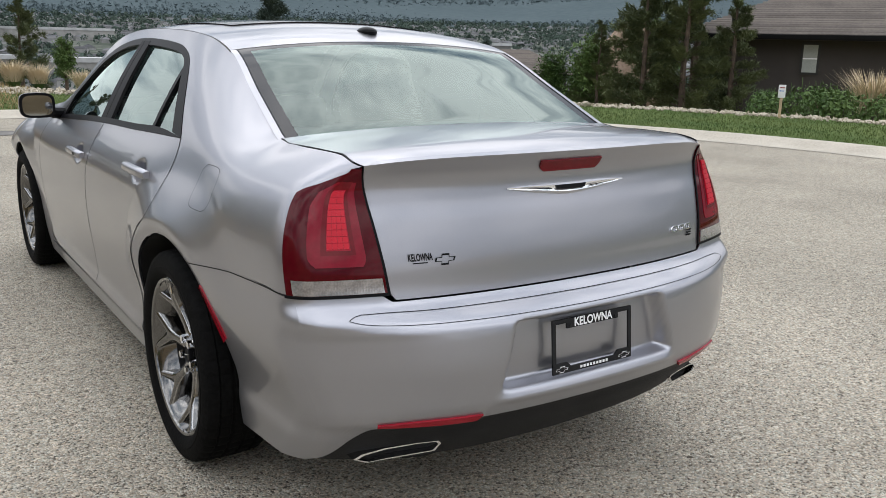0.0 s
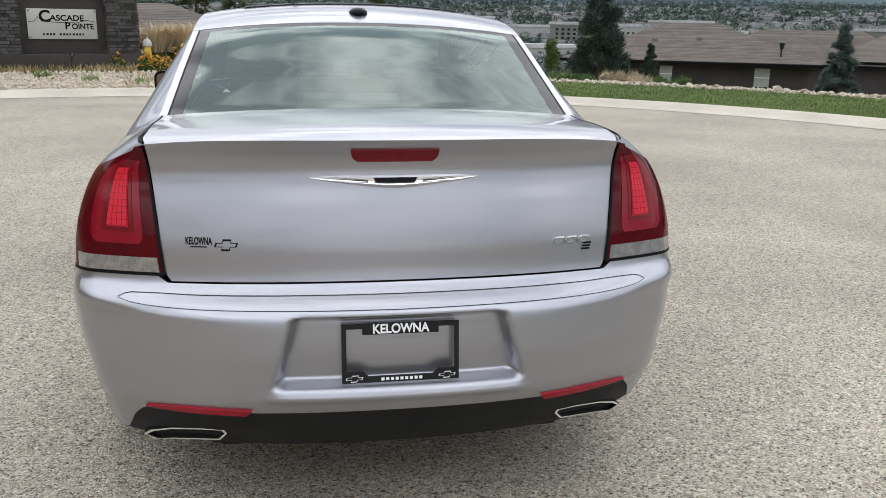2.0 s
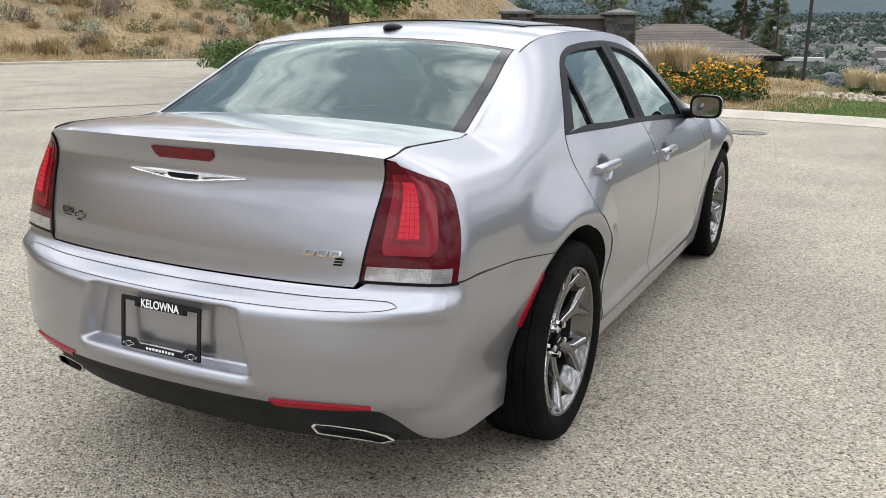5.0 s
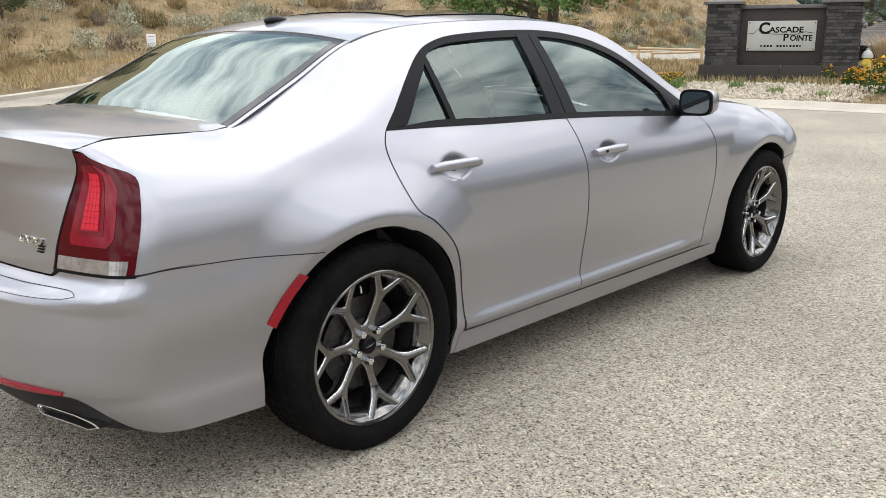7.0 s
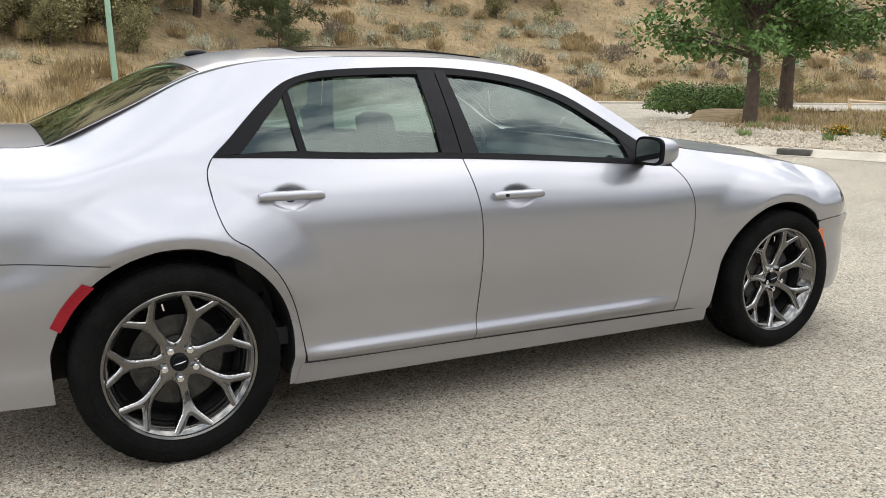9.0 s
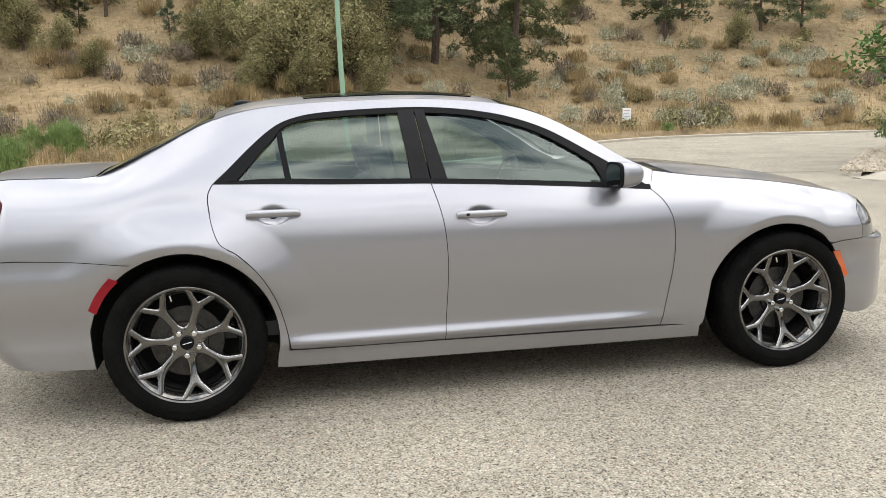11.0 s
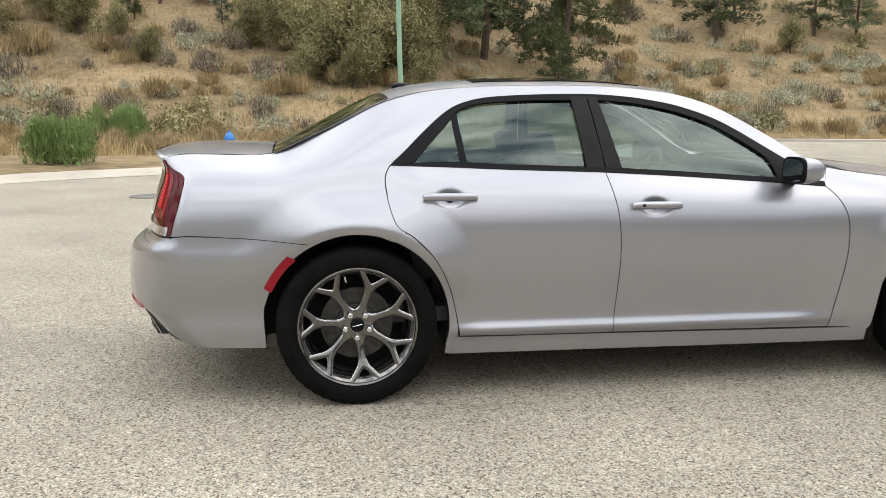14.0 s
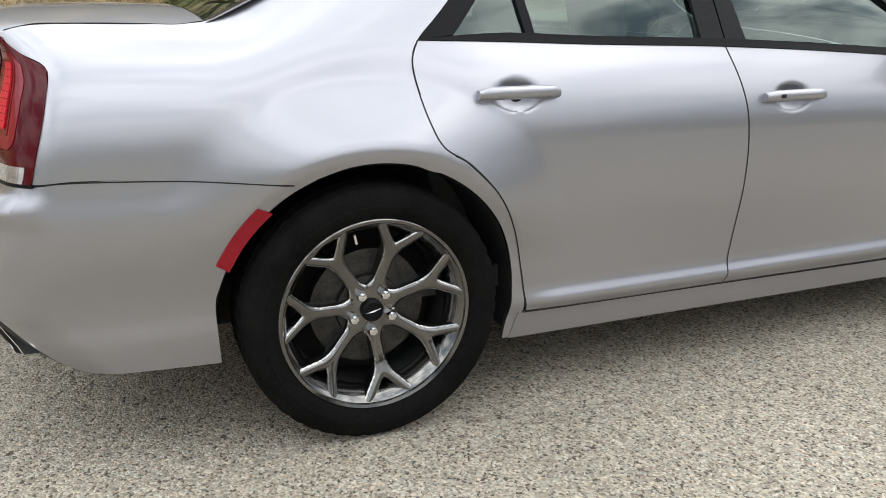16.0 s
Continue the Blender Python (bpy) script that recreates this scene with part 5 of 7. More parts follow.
def make_wheel(x, y, flip):
    w = empty("wheel")
    w["label"] = "alloy wheel with seven Y-shaped spokes"
    w.parent = car
    w.matrix_basis = pose(x, y, WHEEL_Z, 0, 0, 180 if flip else 0)
    return w


def fill_wheel(w):
    prof = [(-0.105, 0.271), (-0.112, 0.281), (-0.120, 0.302), (-0.122, 0.325), (-0.112, 0.350), (-0.098, 0.360), (-0.07, 0.3635), (-0.066, 0.357), (-0.060, 0.357), (-0.056, 0.364), (-0.024, 0.365), (-0.020, 0.358), (-0.013, 0.358), (-0.009, 0.365), (0.022, 0.365), (0.026, 0.358), (0.033, 0.358), (0.037, 0.3645), (0.068, 0.3635), (0.072, 0.357), (0.076, 0.3625), (0.098, 0.359), (0.110, 0.350), (0.120, 0.327), (0.1195, 0.312), (0.1215, 0.310), (0.1205, 0.298), (0.1165, 0.286), (0.110, 0.277), (0.104, 0.271)]
    seg = 192
    vs, fs = lathe(prof, seg)
    k = len(prof)
    vs = [(v[0], v[1] * f, v[2] * f) for i, v in enumerate(vs) for f in ((1 - 0.010 * ((i // k) % 4 == 0) * (prof[i % k][1] > 0.3515)),)]
    raw("tyre", vs, fs, M_RUBBER, w, "black low-profile tyre", True, 30)
    vs, fs = lathe([(0.100, 0.272), (0.104, 0.274), (0.107, 0.269), (0.104, 0.261), (0.094, 0.256), (0.080, 0.2525)], 96)
    rim = raw("rim", vs, fs, M_RIM, w, "hyper black alloy rim lip", True, 30)
    vs, fs = lathe([(0.1000, 0.2600), (0.0900, 0.2500), (0.066, 0.2330), (0.034, 0.2240)], 96)
    raw("rim_lip", vs, fs, M_RIM, w, "polished slope inside the rim", True, 30)
    # the barrel goes on from the lip, its shade painted dark
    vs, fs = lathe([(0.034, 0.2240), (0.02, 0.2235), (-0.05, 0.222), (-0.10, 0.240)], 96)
    raw("barrel", vs, fs, M_RIMSHADE, w, "inner barrel, coloured dark for its shade", True, 30)
    spoke = spoke_mesh()
    for i in range(7):
        o = new("spoke", spoke)
        o.parent = w
        o.matrix_basis = Matrix.Rotation(radians(72) + 2 * math.pi * i / 7, 4, "X")
    vs, fs = lathe([(0.015, 0.070), (0.038, 0.068), (0.0470, 0.062), (0.0490, 0.040), (0.0490, 0.030)], 40)
    raw("hub", vs, fs, M_RIM, w)
    vs, fs = lathe([(0.050, 0.032), (0.062, 0.031), (0.066, 0.026), (0.062, 0.024), (0.062, 0.0)], 32)
    cap = raw("centre_cap", vs, fs, M_GLOSSBLACK, w, "black centre cap with a chrome wing shape")
    bm = bmesh.new()
    tube(bm, [(0.064, -0.022, -0.005), (0.066, 0.0, 0.0), (0.064, 0.022, 0.005)], [0.0015, 0.004, 0.0015], 6)
    part("cap_wing", bm, M_CHROME, w)
    for i in range(5):
        a = radians(72 + 72 * i - 20)
        bm = bmesh.new()
        c = Vector((0, 0.057 * math.cos(a), 0.057 * math.sin(a)))
        tube(bm, [c + Vector((0.045, 0, 0)), c + Vector((0.064, 0, 0)), c + Vector((0.072, 0, 0)), c + Vector((0.075, 0, 0))], [0.0145, 0.0145, 0.0125, 0.005], 6)
        part("lug_nut", bm, M_CHROME, w, "", True, 40)
    vs, fs = lathe([(-0.006, 0.060), (-0.006, 0.165), (0.012, 0.165), (0.012, 0.095), (0.026, 0.092), (0.026, 0.0)], 64)
    raw("brake_disc", vs, fs, M_STEEL, w, "steel brake disc")
    # dark disc added behind the brake, standing in for the shaded wheel well
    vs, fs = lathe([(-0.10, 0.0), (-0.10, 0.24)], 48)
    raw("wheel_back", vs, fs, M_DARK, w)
    bm = bmesh.new()
    tube(bm, [(0.090, 0.238 * math.cos(radians(104)), 0.238 * math.sin(radians(104))), (0.088, 0.212 * math.cos(radians(104)), 0.212 * math.sin(radians(104)))], 0.004, 8)
    part("valve", bm, M_CHROME, w)


wheels = [make_wheel(x, y, f) for x, y, f in ((0.800, 0.0, False), (0.795, WHEELBASE, False), (-0.800, 0.0, True), (-0.795, WHEELBASE, True))]
fill_wheel(wheels[0])
for w in wheels[1:]:
    for o in wheels[0].children:
        c = o.copy()
        scene.collection.objects.link(c)
        c.parent = w

# wheel arch liners and underbody
for k, (cy, cz, r) in enumerate(ARCHES):
    for sg in (-1, 1):
        vs, fs = [], []
        n = 36
        for i in range(n + 1):
            a = radians(-16 + 212 * i / n)
            for x, rr in ((0.90, r - 0.004), (0.875, r + 0.006), (0.55, r + 0.01), (0.50, r - 0.1), (0.50, 0.0)):
                y, z = cy + rr * math.cos(a), cz + rr * math.sin(a)
                if x > 0.8:
                    x = SX(y, max(z, 0.2)) - (0.006 if x > 0.89 else 0.03)
                vs.append((sg * x, y, z))
        for i in range(n):
            for q in range(4):
                fs.append((i * 5 + q, i * 5 + q + 1, i * 5 + q + 6, i * 5 + q + 5))
        body("wheel_liner", (vs, fs), M_DARK)
bm = bmesh.new()
box(bm, -0.52, -0.85, 0.24, 0.52, 3.7, 0.40, bevel=0.03)
box(bm, -0.84, 0.46, 0.20, 0.84, 2.55, 0.30, bevel=0.02)
box(bm, -0.50, -0.88, 0.25, 0.50, -0.5, 0.45, bevel=0.03)
box(bm, -0.68, -0.70, 0.255, 0.68, -0.42, 0.32, bevel=0.02)
part("underbody", bm, M_DARK, car)
# cabin
bm = bmesh.new()
box(bm, -0.78, 0.1, 0.35, 0.78, 2.4, 0.42)
box(bm, -0.62, -0.40, 1.06, 0.62, 0.30, 1.10, bevel=0.01)
part("cabin_floor", bm, M_SEAT, car)


def seat(x, y, w, h_back, z=0.42):
    s = empty("seat")
    s.parent = car
    s["label"] = "dark leather seat"
    s.matrix_basis = pose(x, y, z)
    bm = bmesh.new()
    box(bm, -w / 2, -0.05, 0.0, w / 2, 0.50, 0.20, bevel=0.05)
    part("cushion", bm, M_SEAT, s)
    bm = bmesh.new()
    box(bm, -w / 2, -0.10, 0.1, w / 2, 0.05, h_back, pose(0, 0, 0, 14), bevel=0.05)
    part("backrest", bm, M_SEAT, s)
    for hx in ((0,) if w < 0.8 else (-0.36, 0.36)):
        bm = bmesh.new()
        box(bm, hx - 0.13, -0.07, h_back + 0.02, hx + 0.13, 0.03, h_back + 0.20, pose(0, 0, 0, 14), bevel=0.045)
        part("headrest", bm, M_SEAT, s)


seat(0.37, 1.18, 0.52, 0.62)
seat(-0.37, 1.18, 0.52, 0.62)
seat(0.0, 0.42, 1.25, 0.62)
bm = bmesh.new()
box(bm, -0.74, 2.0, 0.70, 0.74, 2.42, 0.98, bevel=0.06)
part("dashboard", bm, M_SEAT, car)
vs, fs = [], []
for i in range(32):
    a = 2 * math.pi * i / 32
    for j in range(8):
        b = 2 * math.pi * j / 8
        r = 0.18 + 0.014 * math.cos(b)
        vs.append(pose(-0.37, 1.86, 0.93, 68) @ Vector((r * math.cos(a), r * math.sin(a), 0.014 * math.sin(b))))
for i in range(32):
    for j in range(8):
        fs.append((i * 8 + j, ((i + 1) % 32) * 8 + j, ((i + 1) % 32) * 8 + (j + 1) % 8, i * 8 + (j + 1) % 8))
body("steering_wheel", (vs, fs), M_SEAT)

# ---- ground: a turning circle with a side road, kerbs, slopes ----
CX, CYY = -1.35, 2.65
KERB_R = curve((-180, 12.3), (-160, 12.9), (-120, 12.0), (-70, 11.4), (130, 11.35), (145, 11.6), (180, 12.3))


def polar(a, r):
    return (CX + r * math.cos(radians(a)), CYY + r * math.sin(radians(a)))


ARC = [polar(a, KERB_R(a)) for a in range(133, -161, -3)]
ROAD_LEFT = [(-13.4, -2.2), (-15.5, 2.6), (-20.0, 8.0), (-26.0, 12.0), (-29.9, 16.5), (-31.2, 22.0), (-30.0, 30.0), (-27.0, 42.0), (-22.0, 70.0)]
ROAD_RIGHT = [(-9.05, 11.05), (-10.1, 12.0), (-11.2, 13.3), (-12.9, 15.6), (-15.6, 20.0), (-17.0, 28.0), (-16.5, 40.0), (-13.0, 70.0)]
_lf, _rf = trail(ROAD_LEFT), trail(ROAD_RIGHT)
LEFT_PTS, RIGHT_PTS = [tuple(_lf(i / 40)) for i in range(41)], [tuple(_rf(i / 40)) for i in range(41)]
OUTLINE = ARC + LEFT_PTS + RIGHT_PTS[::-1]


def in_road(x, y, poly):
    c = False
    for (x0, y0), (x1, y1) in zip(poly, poly[1:] + poly[:1]):
        if (y0 > y) != (y1 > y) and x < (x1 - x0) * (y - y0) / (y1 - y0) + x0:
            c = not c
    return c


bm = bmesh.new()
bmesh.ops.triangulate(bm, faces=[bm.faces.new([bm.verts.new((x, y, 0)) for x, y in OUTLINE])])
road = tagged(part("road", bm, M_ASPHALT), "worn grey asphalt with pale aggregate", "road", "", "structure")
# tar joint where the side road begins, and a cover
bm = bmesh.new()
js = [(-14.2, 3.5), (-12.9, 6.0), (-11.6, 9.2), (-10.6, 11.6)]
for (x0, y0), (x1, y1) in zip(js, js[1:]):
    bm.faces.new([bm.verts.new(p) for p in ((x0 - 0.06, y0, 0.004), (x0 + 0.06, y0, 0.004), (x1 + 0.06, y1, 0.004), (x1 - 0.06, y1, 0.004))])
tagged(part("road_joint", bm, M_IRON), "dark tar joint across the asphalt", "road joint", "", "structure")


def cover(x, y, r):
    vs, fs = lathe([(0.0, r), (0.012, r), (0.014, r * 0.9), (0.008, r * 0.86), (0.008, 0.0)], 32, "z")
    ob = raw("manhole_cover", [(a + x, b + y, c) for a, b, c in vs], fs, M_COVER)
    tagged(ob, "dark cast iron cover set in asphalt", "manhole cover")


cover(3.74, 9.3, 0.21)
cover(-0.02, 11.2, 0.30)
cover(-8.6, -2.4, 0.30)


def kerb(name, pts, out=1):
    """A rolled concrete kerb along points; out: the side on which the land lies."""
    prof = ((-0.22, 0.006), (-0.05, 0.012), (0.08, 0.05), (0.16, 0.095), (0.24, 0.11), (0.36, 0.112), (0.40, 0.09), (0.40, -0.1))
    vs, fs = [], []
    k = len(prof)
    for i, (x, y) in enumerate(pts):
        a, b = pts[max(i - 1, 0)], pts[min(i + 1, len(pts) - 1)]
        d = Vector((b[0] - a[0], b[1] - a[1])).normalized()
        n = Vector((d.y, -d.x)) * out
        for o, z in prof:
            vs.append((x + n.x * o, y + n.y * o, z))
    for i in range(len(pts) - 1):
        for q in range(k - 1):
            fs.append((i * k + q, i * k + q + 1, (i + 1) * k + q + 1, (i + 1) * k + q))
    return tagged(raw(name, vs, fs, M_CONCRETE), "pale rolled concrete kerb", "kerb", "", "structure")


_tip = trail([RIGHT_PTS[3], RIGHT_PTS[2], (-10.05, 12.1), (-9.45, 11.55), polar(130.5, 11.38), polar(128, 11.35), polar(125, 11.35)])
kerb("kerb_circle", RIGHT_PTS[:3:-1] + [tuple(_tip(i / 24)) for i in range(25)] + [polar(a, KERB_R(a)) for a in range(124, -161, -1)], -1)
kerb("kerb_side_road_left", LEFT_PTS, 1)

TOE = curve((-60, -36), (-25, -29), (-5, -28.5), (5, -29), (13, -32), (19, -34), (28, -35.5), (45, -34), (75, -32), (120, -42))
FAR = curve((0, 0.0), (20, -0.3), (40, -2.2), (100, -6), (250, -14), (500, -21), (750, -16), (1000, -2), (1500, 20), (2000, 46), (2500, 120), (3300, 330))


def smooth(a, b, x):
    t = min(max((x - a) / (b - a), 0.0), 1.0)
    return t * t * (3 - 2 * t)


def H(x, y):
    """Height of the land."""
    r = math.hypot(x - CX, y - CYY)
    ang = math.degrees(math.atan2(y - CYY, x - CX))
    d = r - KERB_R(ang) - 0.4
    bed = smooth(72, 96, ang) * (1 - smooth(150, 170, ang))
    z = 0.105 + (0.05 if bed > 0.5 else 0.05 * bed + 0.02 * (1 - bed)) * min(d, 3.2 + 5 * bed)
    z -= 0.10 * max(0.0, d - (3.4 + 6 * bed)) * (1 - smooth(130, 150, abs(ang)))
    rr = math.hypot(x, y)
    brg = math.degrees(math.atan2(-x, y))
    hk = smooth(11, 34, brg) if brg > 0 else smooth(150, 170, -brg)
    f = smooth(16, 60, rr)
    z = z * (1 - f) + (FAR(rr) + rr * 0.03 * noise.noise((x * 0.0013 + 7, y * 0.0013, 0.3)) * smooth(1700, 2500, rr)) * f * (1 - hk) + (0.12 + 0.04 * noise.noise((x * 0.2, y * 0.2, 1))) * f * hk
    s = TOE(y) - x
    if s > 0 and hk > 0:
        q = min(s, 38)
        z += hk * (0.19 * q + 0.0068 * q * q + 0.50 * min(max(0, s - 38), 70) + 0.35 * noise.noise((x * 0.12, y * 0.12, 4)) * min(1, s / 8))
    return z


def zone(x, y):
    r = math.hypot(x - CX, y - CYY)
    ang = math.degrees(math.atan2(y - CYY, x - CX))
    rr = math.hypot(x, y)
    d = r - KERB_R(ang) - 0.4
    brg = math.degrees(math.atan2(-x, y))
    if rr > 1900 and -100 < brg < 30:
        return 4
    if rr > 45 and -150 < brg < 14:
        return 3
    if -80 < ang < 84 and d < 3.4:
        return 1
    if 97 < ang < 134 and d < (4.3 if ang > 118 else 2.6):
        return 2
    if 97 < ang <= 118 and d < 4.3:
        return 1
    if -80 < ang < 84 and rr < 45:
        return 5
    return 0


M_MULCH = mat("pale_stone_mulch", (0.25, 0.205, 0.15), (0.48, 0.42, 0.335), 0.9, scale=4, fine=16, bump=0.9, bump_scale=14)
M_BANK = mat("rough_green_bank", (0.08, 0.09, 0.035), (0.24, 0.21, 0.11), 0.95, scale=0.6, fine=6, bump=0.6, bump_scale=10)
steps = [0.0, 0.15, 0.4, 0.8, 1.3, 1.9, 2.6, 3.4, 4.3, 5.3, 6.4, 7.7, 9.2, 10.8, 12.5, 14.5, 16.5, 19, 21.5, 24, 27, 30, 33, 36, 40, 44, 49, 55, 62, 70, 80, 92, 106, 124, 146, 175, 210, 260, 320, 400, 500, 620, 760, 930, 1150, 1400, 1750, 2150, 2700, 3300]
NA = 360
vs, fs, sl = [], [], []
for i in range(NA):
    a = -180 + 360 * i / NA
    for q in steps:
        x, y = polar(a, KERB_R(a) + 0.38 + q)
        z = H(x, y)
        if in_road(x, y, OUTLINE):
            z = -0.8
        vs.append((x, y, z))
k = len(steps)
for i in range(NA):
    j = (i + 1) % NA
    for q in range(k - 1):
        f = (i * k + q, j * k + q, j * k + q + 1, i * k + q + 1)
        fs.append(f[::-1])
        sl.append(zone(sum(vs[w][0] for w in f) / 4, sum(vs[w][1] for w in f) / 4))
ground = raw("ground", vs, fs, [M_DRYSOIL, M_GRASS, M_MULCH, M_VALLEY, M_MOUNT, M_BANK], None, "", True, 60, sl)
tagged(ground, "dry grassy slope, mown lawn and wooded valley beyond", "ground", "", "structure")

# ---- plants ----
rng = random.Random(11)


def blade(vs, fs, p, d, w, h, bend=0.0):
    """One tapered leaf or blade: two triangles."""
    side = Vector((-d.y, d.x, 0))
    side = side.normalized() * w if side.length > 1e-6 else Vector((w, 0, 0))
    k = len(vs)
    mid = p + Vector((d.x * bend * h * 0.4, d.y * bend * h * 0.4, h * 0.6))
    tip = p + Vector((d.x * bend * h, d.y * bend * h, h))
    vs += [p - side, p + side, mid + side * 0.6, mid - side * 0.6, tip]
    fs += [(k, k + 1, k + 2, k + 3), (k + 3, k + 2, k + 4)]


def leaf(vs, fs, p, n, size, r):
    """A small leaf quad, facing about n."""
    a = n.orthogonal().normalized()
    b = n.cross(a)
    t = r.uniform(0, 6.28)
    u = (a * math.cos(t) + b * math.sin(t)) * size
    v = (b * math.cos(t) - a * math.sin(t)) * size * 0.5
    k = len(vs)
    vs += [p - u, p + v + n * size * 0.12, p + u, p - v + n * size * 0.12]
    fs.append((k, k + 1, k + 2, k + 3))


def rand_dir(r):
    z = r.uniform(-1, 1)
    a = r.uniform(0, 6.283)
    q = math.sqrt(1 - z * z)
    return Vector((q * math.cos(a), q * math.sin(a), z))


def thing(name, label, category, group=""):
    e = empty(name)
    return tagged(e, label, category, group)


def pine(h, spread, seed, name="pine_tree", label="dark green pine tree with a bare lower trunk", needles=None, bare=0.25, tight=1.0, drop=-0.1, needle=0.020):
    r = random.Random(seed)
    t = thing(name, label, "tree")
    bm = bmesh.new()
    n = 7
    lean = r.uniform(-0.03, 0.03)
    tr = [(lean * h * (i / n) ** 1.5, 0.02 * h * math.sin(i * 1.3 + seed) * 0.5, h * i / n - 0.2) for i in range(n + 1)]
    tube(bm, tr, [0.022 * h * (1 - 0.9 * i / n) for i in range(n + 1)], 7)
    limbs = bmesh.new()
    vs, fs = [], []
    nl = h * (18 if tight > 4 else 7)
    for i in range(int(nl)):
        q = bare + (1 - bare) * (i / nl)
        z = h * q
        ln = spread * (1 - ((q - bare) / (1 - bare)) ** 1.2 * 0.93) * r.uniform(0.6, 1.1)
        a = r.uniform(0, 6.283)
        d = Vector((math.cos(a), math.sin(a), 0))
        base = Vector((lean * h * q**1.5, 0, z))
        up = drop + r.uniform(-0.12, 0.25)
        tube(limbs, [base, base + d * ln * 0.5 + Vector((0, 0, ln * up * 0.6)), base + d * ln + Vector((0, 0, ln * up))], [0.012 * ln + 0.008, 0.008 * ln + 0.004, 0.003], 4, False)
        for m in range(int((6 + 10 * ln) * tight)):
            f = r.uniform(0.25, 1.03)
            c = base + d * ln * f + Vector((0, 0, ln * up * f)) + rand_dir(r) * (0.075 * ln + 0.05)
            for _ in range(11):
                # a spray of long needles
                n = (rand_dir(r) + d * 0.5 + Vector((0, 0, 0.35))).normalized()
                o = n.orthogonal().normalized() * needle * (0.6 + h / 16)
                q0 = c + rand_dir(r) * 0.07
                k = len(vs)
                vs += [q0 - o, q0 + o, q0 + n * r.uniform(0.12, 0.24) * (0.6 + h / 16)]
                fs.append((k, k + 1, k + 2))
    part("trunk", bm, M_WOOD, t)
    tagged(part("limb_tangle", limbs, M_WOOD, t), "bare brown limbs", kind="stuff")
    raw("crown", vs, fs, needles or M_PINE, t, "", False)
    return t


def leafy(h, w, seed, trunk_h, dens=1.0, size=0.10, name="maple_tree", label="leafy green deciduous tree with a straight trunk", material=None):
    r = random.Random(seed)
    t = thing(name, label, "tree")
    bm = bmesh.new()
    tube(bm, [(0, 0, -0.2), (0.02, 0, trunk_h * 0.5), (0, 0.03, trunk_h), (0.05, 0, h * 0.75)], [0.032 * h, 0.026 * h, 0.022 * h, 0.006 * h], 9)
    limbs = bmesh.new()
    vs, fs = [], []
    for i in range(46):
        a = r.uniform(0, 6.283)
        q = r.random()
        z0 = trunk_h * 0.9 + (h - trunk_h) * 0.5 * q
        end = Vector((math.cos(a) * w * r.uniform(0.45, 1.0) * math.sqrt(1 - (q * 0.92) ** 2), math.sin(a) * w * r.uniform(0.45, 1.0) * math.sqrt(1 - (q * 0.92) ** 2), trunk_h + 0.15 + (h - trunk_h) * (q * 0.9 + r.uniform(-0.05, 0.12))))
        b = Vector((0, 0, z0))
        tube(limbs, [b, b.lerp(end, 0.5) + Vector((0, 0, 0.15)), end], [0.045, 0.025, 0.008], 5, False)
        for m in range(int(15 * dens)):
            c = b.lerp(end, r.uniform(0.35, 1.08)) + rand_dir(r) * 0.35
            for _ in range(16):
                leaf(vs, fs, c + rand_dir(r) * r.uniform(0.05, 0.34), (rand_dir(r) + Vector((0, 0, 0.8))).normalized(), size * r.uniform(0.6, 1.2), r)
    part("trunk", bm, M_WOOD, t)
    tagged(part("limb_tangle", limbs, M_WOOD, t), "brown limbs", kind="stuff")
    raw("crown", vs, fs, material or M_LEAF, t, "", False)
    return t


